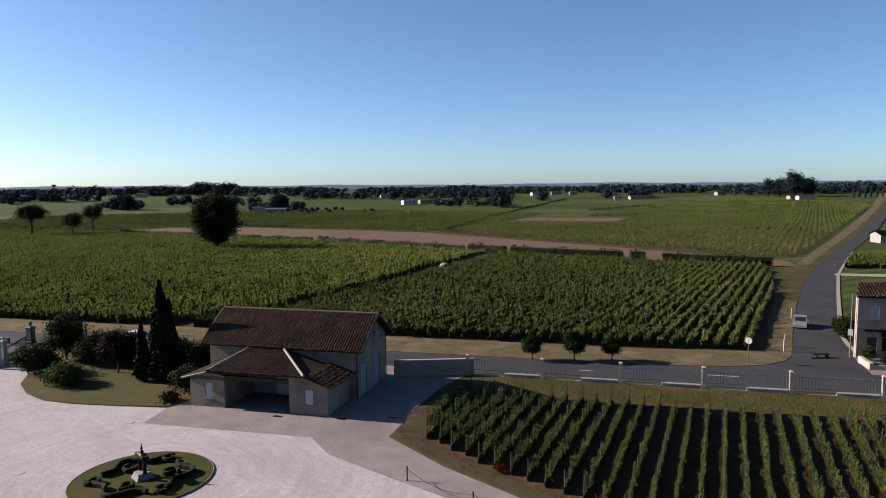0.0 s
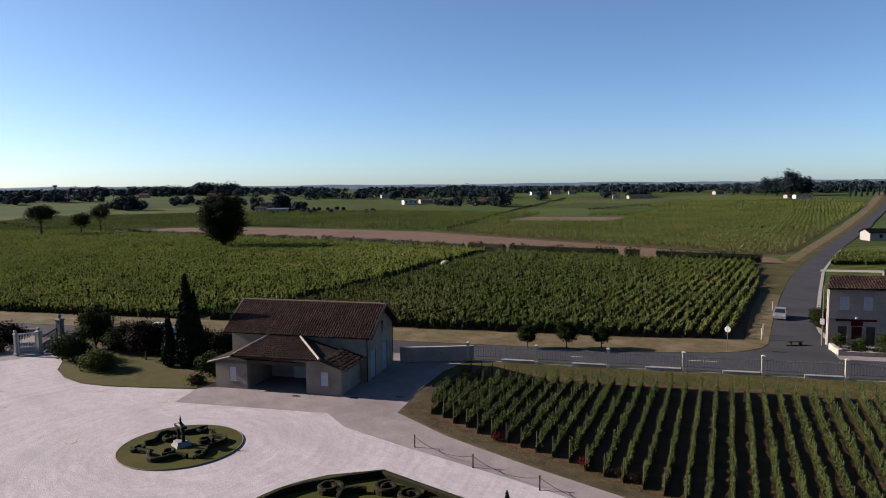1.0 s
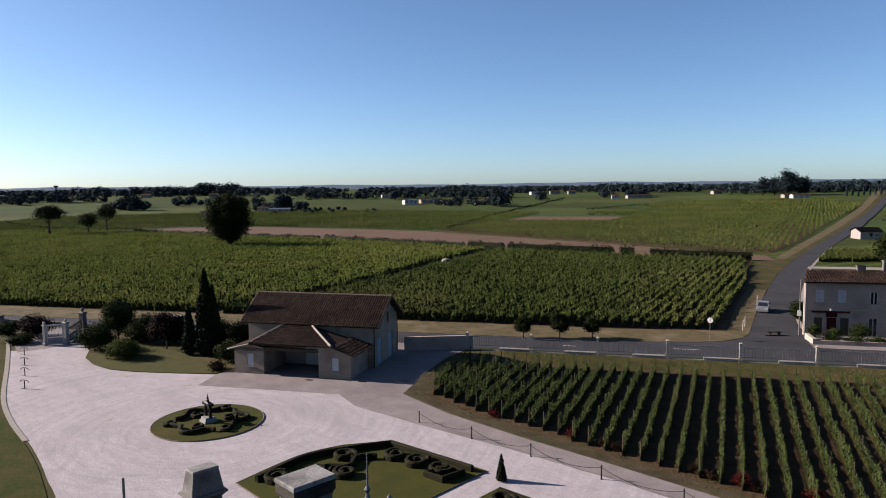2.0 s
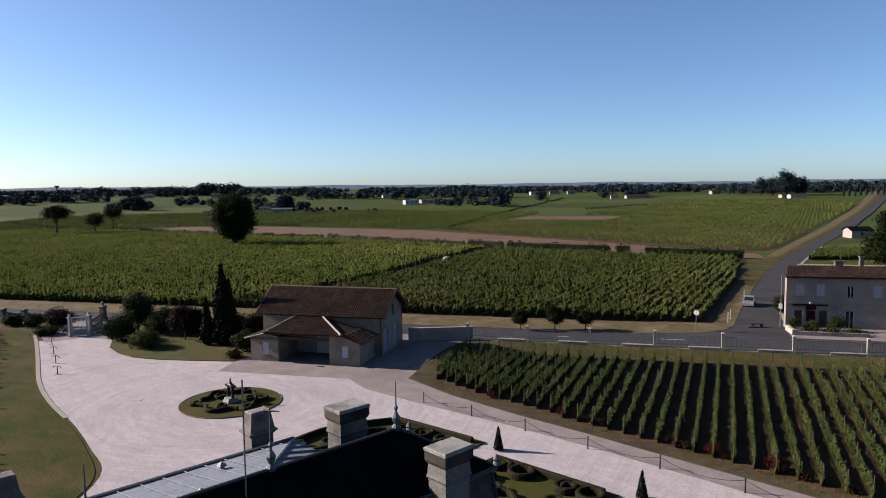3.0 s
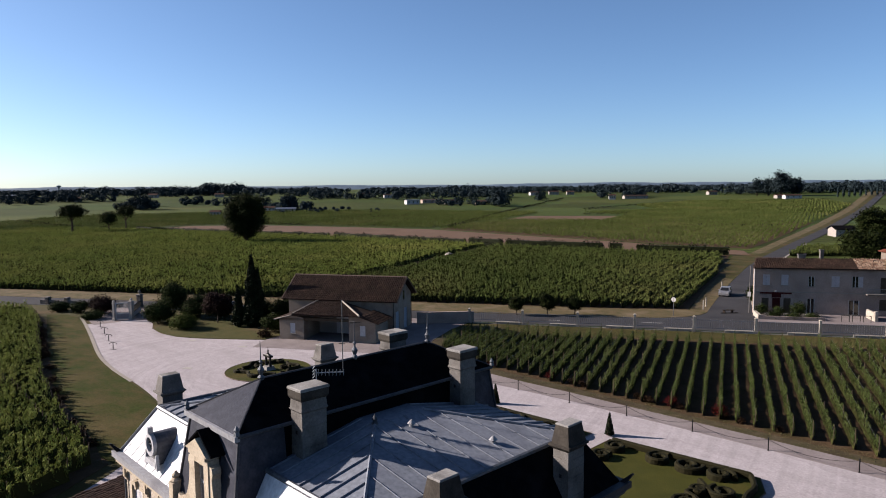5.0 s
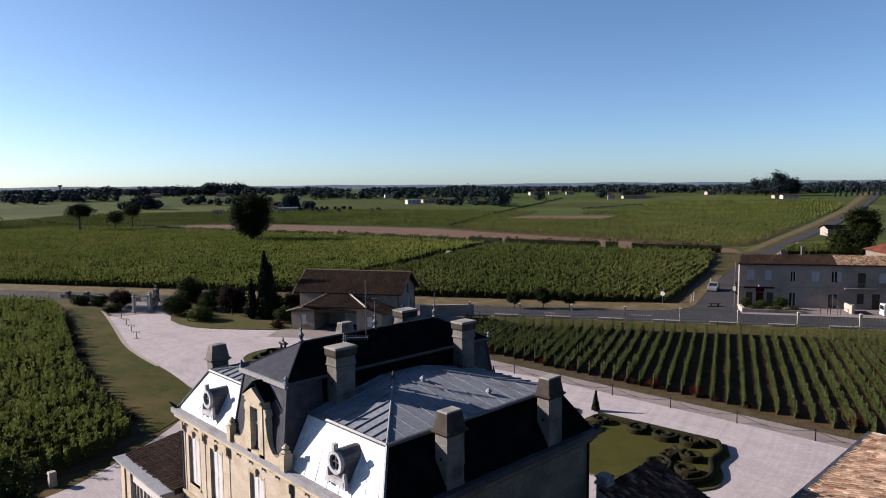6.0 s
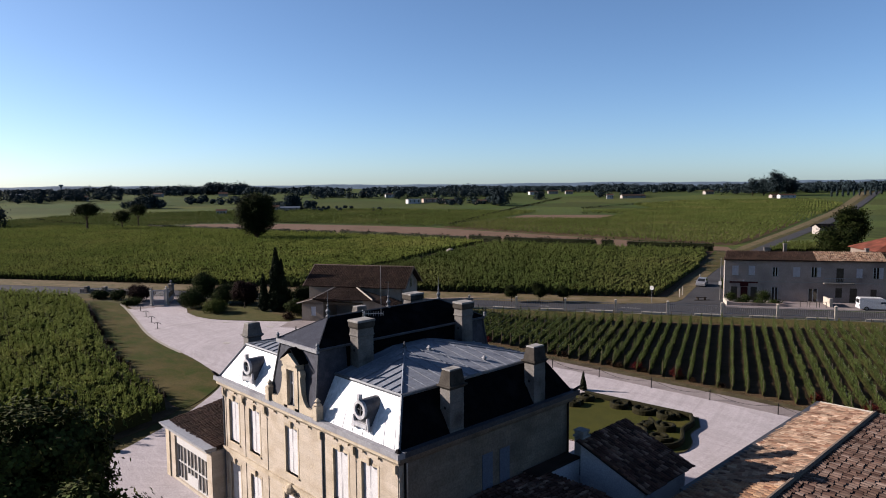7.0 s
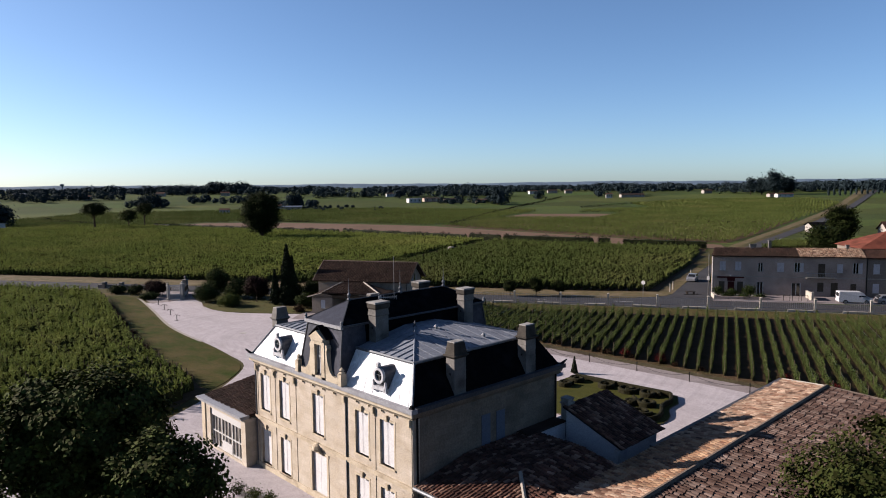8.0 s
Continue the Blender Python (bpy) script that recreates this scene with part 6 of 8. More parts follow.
gap = [(-91.5, 50), (-97.6, 62), (-103.6, 82), (-114.6, 104), (-127.5, 141.8), (-131.2, 141.2), (-118.2, 105), (-107, 82), (-100.8, 62), (-94.8, 50)]
sheet("verge", gap, 0.052, GRASS, "grassy gap between two vine fields", "verge")


# ---- short grass on the verges and margins ----
def grass_tufts(name, outline, count, size, mat, label, seed):
    """Many small blades strewn over an outline."""
    rg = np.random.default_rng(seed)
    P = np.array(outline)
    x = rg.uniform(P[:, 0].min(), P[:, 0].max(), count * 6)
    y = rg.uniform(P[:, 1].min(), P[:, 1].max(), count * 6)
    ok = inside(outline, x, y)
    c = np.stack([x[ok], y[ok], 0.06 + rg.uniform(0, size * 0.5, ok.sum())], 1)[:count]
    single(name, quads_mesh(name, leaf_quads(c, size, rg, 0.2, 1.3, 0.3, None, True)[:, :3], mat, 3), mat, label, "grass", kind="stuff")


TUFT = material("verge_grass_blades", (0.115, 0.128, 0.040), (0.165, 0.16, 0.058), 0.5, 0.9, 0.0, 10, island=0.15, stain=(0.22, 0.18, 0.085), stain_scale=0.6, spec=0.03)
STRAW = material("dry_grass_blades", (0.19, 0.15, 0.08), (0.13, 0.125, 0.05), 0.5, 0.9, 0.0, 10, island=0.15, stain=(0.23, 0.18, 0.10), stain_scale=0.6, spec=0.03)
grass_tufts("grass", [along(-3, -6.2), along(62, -6.2), along(62, -0.4), along(-3, -0.4)], 26000, 0.1, TUFT, "rough yellow-green grass between fence and vines", 601)
grass_tufts("grass", [(-40.0, 29.1), (-33, 28.2), (-24.5, 28.3), (-12, 28.9), (1, 29.5), (26, 30.3), (26, 32.0), (1, 31.2), (-12, 30.6), (-24.5, 30.3), (-32.4, 30.0), (-38, 30.6), (-41.8, 35.4), (-45.2, 44.6), (-46.5, 44.2), (-43.2, 34.8)], 16000, 0.08, STRAW, "dry tufted grass at the ends of the vine rows", 602)
# ---- trees and shrubs ----
def crown(rng, lobes, leaf, density, hollow=0.55, per=10, spread=1.5):
    """Leaf faces in clumps through some lobes (x, y, z, rx, ry, rz)."""
    res = []
    for x, y, z, rx, ry, rz in lobes:
        area = 4 * math.pi * ((rx * ry + ry * rz + rx * rz) / 3)
        clumps = max(6, int(area * density / per))
        d = rng.normal(size=(clumps, 3))
        d /= np.linalg.norm(d, axis=1)[:, None]
        r = rng.uniform(hollow, 1.04, clumps)[:, None]
        cc = d * r * np.array([rx, ry, rz])
        pts = (cc[:, None, :] + rng.normal(0, leaf * spread, (clumps, per, 3)) * np.array([1, 1, 0.75])).reshape(-1, 3) + np.array([x, y, z])
        res.append(leaf_quads(pts, leaf, rng, 0.25, 1.0, 0.0, np.repeat(d, per, axis=0)))
    return np.concatenate(res)


def tree(x, y, height, radius, clear, leaf_mat, label, leaf=0.3, density=22, lobes=9, seed=1, trunk=0.25, flat=1.0, name="tree", group="", z=0.0, thin=1.0, per=10, spread=1.5, lump=1.0, reach=0.62, base=-0.7):
    """Tapered trunk with limbs and a crown of many leaves in uneven lobes."""
    rng = np.random.default_rng(seed)
    t = thing(name, label, "tree", pose(x, y, z), group=group)
    lo = []
    mid = clear + (height - clear) * 0.5
    half = (height - clear) / 2
    for i in range(lobes):
        a = 2 * math.pi * (i * 0.618 + rng.uniform(0, 0.12))
        h = base + (0.8 - base) * (i + 0.5) / lobes
        rr = radius * reach * math.sqrt(max(0.08, 1 - h * h * 0.8)) * rng.uniform(0.7, 1.1)
        s = radius * rng.uniform(0.36, 0.55) * lump
        lo.append((rr * math.cos(a), rr * math.sin(a), mid + h * half * 0.78, s, s, s * 0.8 * flat))
    lo.append((0, 0, mid, radius * 0.6, radius * 0.6, half * 0.8))
    tr = Shape()
    lean = rng.uniform(-0.2, 0.2, 2)
    top = Vector((lean[0], lean[1], clear + half * 0.9))
    tr.beam((0, 0, -0.1), tuple(top * 0.5), trunk * 1.25, 8, trunk * 0.8).beam(tuple(top * 0.5), tuple(top), trunk * 0.8, 8, trunk * 0.3)
    part("trunk", tr, BARK, t)
    for i, l in enumerate(lo[:min(7, lobes)]):
        b = Vector((0, 0, max(0.4, clear * rng.uniform(0.75, 1.05))))
        part("limb", Shape().beam(b, Vector(l[:3]) * 0.5 + b * 0.5 + Vector((0, 0, 0.1)), trunk * 0.45, 6, trunk * 0.3).beam(Vector(l[:3]) * 0.5 + b * 0.5 + Vector((0, 0, 0.1)), l[:3], trunk * 0.3, 5, trunk * 0.08), BARK, t)
    q = crown(rng, lo, leaf, density, 0.55, per, spread)
    q = q[(q[:, 0, 2] > height * 0.45) | (rng.random(len(q)) < thin)]
    part("crown", quads_mesh("crown", q, leaf_mat), leaf_mat, t)
    return t


def shrub(x, y, w, h, leaf_mat, label, leaf=0.2, density=85, seed=1, name="shrub", group=""):
    """A bush: several stems from the ground inside a rounded uneven mass of leaves."""
    rng = np.random.default_rng(seed)
    t = thing(name, label, "shrub", pose(x, y, 0.03), group=group)
    lo = []
    for i in range(6):
        a = i * 1.05 + rng.uniform(0, 0.5)
        s = w * rng.uniform(0.2, 0.3)
        lo.append((w * 0.24 * math.cos(a), w * 0.24 * math.sin(a), h * rng.uniform(0.35, 0.62), s, s, h * rng.uniform(0.24, 0.36)))
    lo.append((0, 0, h * 0.55, w * 0.32, w * 0.32, h * 0.44))
    st = Shape()
    for l in lo[:5]:
        st.beam((l[0] * 0.2, l[1] * 0.2, -0.1), (l[0], l[1], l[2]), 0.05, 5, 0.02)
    tagged(part("stem_wood", st, BARK, t), kind="stuff")
    part("foliage", quads_mesh("foliage", crown(rng, lo, leaf, density, 0.5), leaf_mat), leaf_mat, t)
    return t


def cypress(x, y, h, w, label, seed):
    rng = np.random.default_rng(seed)
    t = thing("cypress", label, "tree", pose(x, y, 0.05), group="cypresses on the lawn")
    n = int(h * w * 420)
    z = h * rng.beta(1.15, 1.35, n)
    prof = np.clip(np.minimum(z / (h * 0.12) + 0.35, 1.0) * (1 - (z / h) ** 1.7) + 0.04, 0, 1) * w / 2
    a = rng.uniform(0, 2 * math.pi, n)
    lump = 1 + 0.16 * np.sin(a * 3 + z * 1.3) + 0.1 * np.sin(a * 5 - z * 2.1)
    r = prof * lump * np.sqrt(rng.uniform(0.45, 1.0, n))
    c = np.stack([r * np.cos(a), r * np.sin(a), z + 0.15], 1)
    part("trunk", Shape().beam((0, 0, -0.1), (0, 0, h * 0.8), 0.14, 6, 0.03), BARK, t)
    part("foliage", quads_mesh("foliage", leaf_quads(c, 0.2, rng, 0.0, 1.8), CYPRESS_LEAF), CYPRESS_LEAF, t)


cypress(-68.3, 22.3, 10.2, 2.5, "tall dark green pencil cypress on the lawn", 3)
cypress(-67.75, 22.95, 8.3, 1.9, "dark green cypress close behind a taller one", 4)
cypress(-69.9, 20.9, 5.9, 1.5, "slim shorter dark green cypress on the lawn", 5)
shrub(-81.2, 14.0, 4.4, 3.4, BUSH_LEAF, "rounded dark green shrub at the gravel edge", seed=11)
shrub(-74.6, 14.9, 3.6, 2.2, LIGHT_BUSH, "low bright green rounded shrub on the lawn", seed=12)
tree(-75.1, 20.2, 4.6, 2.1, 1.4, PURPLE_LEAF, "small purple-leaved tree on the lawn", leaf=0.2, density=95, seed=13, trunk=0.1, lobes=7)
tree(-85.4, 18.0, 5.6, 2.3, 0.4, BUSH_LEAF, "slender green young tree, leafy to the ground", leaf=0.2, density=90, seed=14, trunk=0.1, lobes=8)
shrub(-81.6, 20.0, 5.0, 3.5, BUSH_LEAF, "broad flowering dark green shrub behind the lawn", seed=15)
shrub(-78.4, 22.0, 5.4, 3.8, TREE_LEAF, "broad dark green shrub behind the lawn", seed=16)
shrub(-72.2, 25.6, 4.4, 3.6, TREE_LEAF, "dense dark green shrub beside the cypresses", seed=17)
shrub(-65.6, 26.6, 5.0, 4.4, TREE_LEAF, "dense dark green bush against the barn", seed=18)
shrub(-63.5, 22.8, 3.0, 2.4, BUSH_LEAF, "loose olive-green bush at the barn corner", seed=19)
shrub(-61.2, 20.2, 1.6, 1.0, PINK_LEAF, "low brownish shrub at the barn corner", seed=20)
shrub(-95.2, 10.6, 4.2, 3.0, PURPLE_LEAF, "dark purple-leaved shrub beside the gate", seed=21)
shrub(-99.6, 8.4, 2.6, 1.9, BUSH_LEAF, "low dark green shrub by the entrance", seed=22)
shrub(-103.5, 6.6, 3.2, 1.5, BUSH_LEAF, "low spreading shrub by the entrance", seed=23)
shrub(-92.0, 8.2, 3.2, 1.1, BUSH_LEAF, "low green hedge clump beside the gate", seed=25)
for i, (x, y, h, w) in enumerate(((-47.3, 55.4, 2.9, 0.92), (-43.9, 58.6, 3.4, 1.02), (-40.8, 61.4, 2.8, 0.85))):
    tree(x, y, h, w, 0.75, TREE_LEAF, "small round dark roadside tree on the dry verge", leaf=0.15, density=300, lump=1.2, lobes=7, seed=30 + i, trunk=0.07, group="roadside trees")
for i, (x, y, w, h) in enumerate(((-7.6, -17.7, 1.1, 0.95), (-6.2, -17.3, 1.2, 0.8), (-4.9, -17.0, 1.2, 0.85))):
    shrub(x, y, w, h, BUSH_LEAF if i == 0 else LIGHT_BUSH, "small rounded bush on the gravel before the chateau front", leaf=0.09, density=90, seed=70 + i, group="bushes before the chateau")
tree(-6.4, -27.0, 10.9, 5.3, 1.2, CROWN_LEAF, "large dense dark broadleaf tree before the chateau", leaf=0.24, density=54, thin=0.5, per=110, spread=1.35, lump=0.62, lobes=52, seed=41, trunk=0.5)
tree(2.2, -26.5, 9.7, 3.6, 1.0, CROWN_LEAF, "smaller dark green tree beside the large one", leaf=0.21, density=68, thin=0.5, per=100, spread=1.35, lump=0.68, lobes=26, seed=42, trunk=0.3)
tree(27.1, -11.7, 12.4, 4.0, 2.0, NEAR_LEAF, "broad green tree beside the cellar roof", leaf=0.15, density=80, thin=0.25, per=60, spread=1.8, lobes=16, seed=43, trunk=0.35)
tree(-207.0, 94.0, 20.3, 7.2, 1.6, OAK_LEAF, "large solitary dark oak among the vines", leaf=0.45, density=16, lobes=30, seed=144, trunk=0.8, lump=0.62, per=22, spread=2.0, reach=0.74, base=-1.02)
tree(-321.6, 68.0, 13.5, 6.4, 7.2, OAK_LEAF, "spreading flat-topped tree at the vineyard edge", leaf=0.45, density=9, lobes=14, lump=0.7, reach=0.75, seed=45, trunk=0.5, flat=0.6)
tree(-316.0, 82.0, 10.5, 4.0, 3.5, OAK_LEAF, "small rounded tree at the vineyard edge", leaf=0.45, density=9, lobes=14, lump=0.7, reach=0.75, seed=46, trunk=0.35)
tree(-320.0, 91.0, 12.8, 4.0, 6.8, OAK_LEAF, "leaning tree at the vineyard edge", leaf=0.45, density=9, lobes=14, lump=0.7, reach=0.75, seed=47, trunk=0.35)
tree(-39.0, 212.0, 13.6, 4.4, 1.0, TREE_LEAF, "broad dark tree beside the lane", leaf=0.5, density=16, lobes=24, seed=48, trunk=0.5, lump=0.75, reach=0.78, base=-0.95)
tree(-32.5, 177.0, 7.0, 5.6, 0.6, TREE_LEAF, "low dark tree behind the roadside houses", leaf=0.5, density=14, lobes=10, seed=50, trunk=0.4)


# field hedges
def rect_at(x0, x1, half):
    return [(x0, -half), (x1, -half), (x1, half), (x0, half)]


def hedge(p, q, h, w, seed, label="dark clipped hedge between vineyard and ploughed field"):
    rng = np.random.default_rng(seed)
    a, b = Vector((*p, 0)), Vector((*q, 0))
    ln = (b - a).length
    ang_ = math.degrees(math.atan2(b.y - a.y, b.x - a.x))
    t = thing("hedge", label, "hedge", pose(a.x, a.y, 0, 0, 0, ang_), group="field hedges")
    n = int(ln * (60 if h > 1.5 else 14))
    x = rng.uniform(0, ln, n)
    hh = h * (0.9 + 0.12 * np.sin(x * 0.5) + 0.08 * np.sin(x * 1.7))
    th = rng.uniform(0, math.pi, n)
    y = np.cos(th) * w / 2 * rng.uniform(0.7, 1.05, n)
    z = np.sin(th) ** 0.6 * hh * rng.uniform(0.6, 1.03, n)
    core = Shape().frustum(rect_at(0.2, ln - 0.2, w * 0.4), 0, rect_at(0.4, ln - 0.4, w * 0.3), h * 0.82)
    part("inner_growth", core, HEDGE_LEAF, t)
    part("foliage", quads_mesh("foliage", leaf_quads(np.stack([x, y, z + 0.05], 1), 0.36 if h > 1.5 else 0.6, rng, 0.3), HEDGE_LEAF), HEDGE_LEAF, t)


for i, (p, q, h) in enumerate((((-323, 97), (-262, 114.5), 2.1), ((-262, 114.5), (-208, 130.5), 2.1), ((-205, 131.0), (-142, 141), 2.5), ((-141, 141.5), (-128, 144), 3.0), ((-127, 144.5), (-96, 154), 2.9), ((-94.5, 154.5), (-90.5, 155.8), 3.0), ((-86.5, 156.8), (-62.5, 165.5), 2.7))):
    hedge(p, q, h, 2.0, 60 + i)
for i, (p, q) in enumerate((((-424, 74), (-334, 93)), ((-366, 152), (-300, 178)), ((-427, 304), (-405, 392)), ((-293, 84), (-258, 98)))):
    hedge(p, q, 1.2, 1.8, 70 + i, "low dark hedge line between distant vine plots")
# Dark leaf strips added in place of tracks between the far plots.
for i, (p, q) in enumerate((((-297, 434), (-300, 513)), ((-300, 513), (-286, 594)), ((-286, 594), (-252, 630)), ((-252, 630), (-194, 671)), ((-256, 374), (-230, 391)), ((-136, 282), (-99, 306)),
                            ((-217, 206), (-293, 320)), ((-293, 320), (-371, 461)), ((-371, 461), (-428, 584)), ((-339, 216), (-327, 296)), ((-470, 79), (-356, 82)))):
    z = [float(ground_height(np.array(c[0]), np.array(c[1]))) for c in (p, q)]
    rg = np.random.default_rng(400 + i)
    ln = math.dist(p, q)
    n = int(ln * 2.6)
    t = rg.uniform(0, 1, n)
    c = np.stack([p[0] + (q[0] - p[0]) * t + rg.normal(0, 0.8, n), p[1] + (q[1] - p[1]) * t + rg.normal(0, 0.8, n), z[0] + (z[1] - z[0]) * t + rg.uniform(0.2, 1.4, n)], 1)
    strip = thing("hedge", "thin dark leaf strip standing in for a track between plots", "hedge", group="plot edges on the plain")
    tagged(part("foliage", quads_mesh("foliage", leaf_quads(c, 0.9, rg, 0.1), HEDGE_LEAF), HEDGE_LEAF, strip), kind="stuff")
hedge((-191, 101.5), (-178, 113.5), 1.4, 2.2, 75, "low dark bramble strip among the vines")

# ---- garden: round bed, parterres, topiary ----
def box_hedge(parent, pts, h=0.52, w=0.34, closed=False):
    """A low clipped hedge along a line, with rounded shoulders."""
    k = len(pts)
    sec = [(-w / 2, 0), (-w / 2 * 0.95, h * 0.8), (-w / 4, h), (w / 4, h), (w / 2 * 0.95, h * 0.8), (w / 2, 0)]
    vs, fs = [], []
    for i, (x, y) in enumerate(pts):
        a, b = pts[(i - 1) % k] if closed or i else pts[0], pts[(i + 1) % k] if closed or i < k - 1 else pts[-1]
        d = Vector((b[0] - a[0], b[1] - a[1])).normalized()
        for s, z in sec:
            vs.append((x - d.y * s + random.uniform(-0.02, 0.02), y + d.x * s + random.uniform(-0.02, 0.02), z + random.uniform(-0.015, 0.015)))
    m_ = len(sec)
    for i in range(k if closed else k - 1):
        j = (i + 1) % k
        fs += [(i * m_ + s, i * m_ + s + 1, j * m_ + s + 1, j * m_ + s) for s in range(m_ - 1)]
    if not closed:
        fs += [tuple(range(m_)), tuple((k - 1) * m_ + s for s in range(m_ - 1, -1, -1))]
    return part("box_hedge", Shape().add(vs, fs), BOX_LEAF, parent)


def spiral(cx_, cy_, r, start, turns=1.4, flip=1):
    n = int(26 * turns)
    return [(cx_ + r * (1 - 0.68 * i / n) * math.cos(start + flip * 2 * math.pi * turns * i / n), cy_ + r * (1 - 0.68 * i / n) * math.sin(start + flip * 2 * math.pi * turns * i / n)) for i in range(n + 1)]


def circle(cx_, cy_, r, n=24):
    return [(cx_ + r * math.cos(2 * math.pi * i / n), cy_ + r * math.sin(2 * math.pi * i / n)) for i in range(n)]


def bed(name, label, outline):
    """A lawn bed with a thin stone edging; returns the thing."""
    t = thing(name, label, "flower bed", pose(0, 0, 0.03))
    sh = Shape()
    k = len(outline)
    sh.add([(x, y, 0.07) for x, y in outline] + [(x, y, -0.1) for x, y in outline], [tuple(range(k))] + [(i, k + i, k + (i + 1) % k, (i + 1) % k) for i in range(k)])
    part("turf", sh, LAWN, t, "mown green turf")
    ed_ = Shape()
    for i in range(k):
        a, b = Vector((*outline[i], 0.05)), Vector((*outline[(i + 1) % k], 0.05))
        if (b - a).length > 0.02:
            ed_.beam(a, b, 0.045, 4)
    part("edging", ed_, CURB_DARK, t, "thin stone edging")
    return t


BX, BY = -45.9, 12.1
rb = bed("round_bed", "round lawn bed with clipped box scrolls and a central stone ornament", circle(BX, BY, 4.55, 40))
wavy = [(BX + (2.85 + 0.42 * math.cos(j / 72 * math.pi * 12)) * math.cos(j / 72 * 2 * math.pi), BY + (2.85 + 0.42 * math.cos(j / 72 * math.pi * 12)) * math.sin(j / 72 * 2 * math.pi)) for j in range(72)]
box_hedge(rb, wavy[2:22], 0.42, 0.3)
box_hedge(rb, wavy[26:46], 0.42, 0.3)
box_hedge(rb, wavy[50:70], 0.42, 0.3)
for i in range(3):
    a0 = 0.06 + (i + 0.0) * 2 * math.pi / 3
    box_hedge(rb, spiral(BX + 3.0 * math.cos(a0), BY + 3.0 * math.sin(a0), 0.55, a0, 1.0, 1 if i else -1), 0.4, 0.24)
    box_hedge(rb, spiral(BX + 1.7 * math.cos(a0 + 1.05), BY + 1.7 * math.sin(a0 + 1.05), 0.6, a0 + 1, 0.9), 0.4, 0.24)
orn = thing("garden_ornament", "dark iron and stone wellhead ornament in the round bed", "ornament", pose(BX, BY, 0.1))
part("base", Shape().stack(0.9, 0.9, [(0.12, 0), (0.06, 0.2), (0.0, 0.22), (-0.03, 0.42)]), CAP_STONE, orn, "pale stone base")
for s in (-1, 1):
    part("pillar", Shape().turned([(0.17, 0), (0.14, 0.1), (0.13, 0.9), (0.18, 1.0)], 8, (s * 0.42, 0, 0.42)), IRON, orn)
part("lintel", Shape().box(-0.66, -0.22, 1.42, 0.66, 0.22, 1.62).frustum(rect(0.5, 0.2), 1.62, rect(0.16, 0.12), 1.74), IRON, orn)
part("finial", Shape().turned([(0.1, 0), (0.15, 0.08), (0.05, 0.18), (0.1, 0.3), (0.05, 0.4), (0.015, 0.66)], 8, (0, 0, 1.74)), IRON, orn)

PA = rounded([(-32.9, 8.0), (-34.0, 13.5), (-33.4, 17.0)], 6, False) + [(-31.4, 20.3), (-26.5, 20.8), (-22.4, 21.3), (-21.6, 8.0)]
PB_ = [(-20.0, 19.8), (-10.2, 20.6), (-9.8, 9.0), (-19.4, 9.0)]
PC = [(-8.4, 20.5), (-2, 21.0), (2.6, 21.4)] + rounded([(3.7, 19.4), (3.9, 17.4), (4.9, 15.6), (5.2, 13.4), (3.4, 10.6)], 5, False) + [(-8.2, 8.5)]
pa = bed("parterre", "green lawn parterre with clipped box scrolls beside the gravel drive", PA)
pb = bed("parterre", "square lawn parterre with clipped box rings behind the chateau", PB_)
pc = bed("parterre", "round-ended lawn parterre with clipped box scrolls", PC)
box_hedge(pa, rounded([(-32.0, 9.0), (-32.9, 13.4), (-31.8, 17.0), (-30.6, 19.5)], 6, False))
box_hedge(pa, [(-30.6, 19.5), (-27, 20.0), (-23.0, 20.5)])
for cx_, cy_, r, s0, f in ((-28.6, 18.3, 0.85, 2.2, 1), (-26.6, 18.6, 0.95, 1.2, 1), (-24.6, 19.0, 0.85, 0.4, -1), (-31.2, 15.6, 0.9, 0, 1), (-30.3, 12.6, 1.0, 1, -1), (-31.3, 10.2, 0.9, 2, 1), (-28.7, 13.9, 0.8, 3, 1), (-28.4, 10.6, 0.8, 3, -1)):
    box_hedge(pa, spiral(cx_, cy_, r, s0, 1.35, f))
box_hedge(pa, rounded([(-29.4, 17.2), (-30.2, 16.0), (-29.3, 14.6), (-30.4, 13.4), (-29.6, 11.6), (-30.2, 9.6)], 5, False))
box_hedge(pa, [(-24.6, 17.6), (-23.2, 17.8), (-23.0, 19.6), (-24.4, 19.4)], closed=True)
box_hedge(pb, [(-19.4, 19.2), (-10.8, 19.9)])
for i, cx_ in enumerate((-18.4, -16.5, -12.9, -11.2)):
    box_hedge(pb, circle(cx_, 18.4 + (cx_ + 18.4) * 0.07, 0.8) if i % 2 else spiral(cx_, 18.4 + (cx_ + 18.4) * 0.07, 0.85, i, 1.35), closed=bool(i % 2))
for cx_, cy_ in ((-17.9, 16.2), (-16.3, 15.4), (-12.2, 16.6), (-11.4, 14.6), (-17.0, 13.4), (-13.4, 13.2)):
    box_hedge(pb, spiral(cx_, cy_, 0.8, cx_, 1.3, 1 if cx_ < -14 else -1))
box_hedge(pb, rounded([(-18.8, 15.0), (-17.0, 14.4), (-15.2, 15.6), (-13.2, 14.6), (-11.6, 15.8)], 5, False))
box_hedge(pc, [(-7.8, 19.9), (-2, 20.4), (2.2, 20.8)])
box_hedge(pc, rounded([(2.2, 20.8), (3.1, 19.2), (3.3, 17.2), (4.2, 15.4), (4.4, 13.6), (3.0, 11.4)], 5, False), h=0.5, w=0.32)
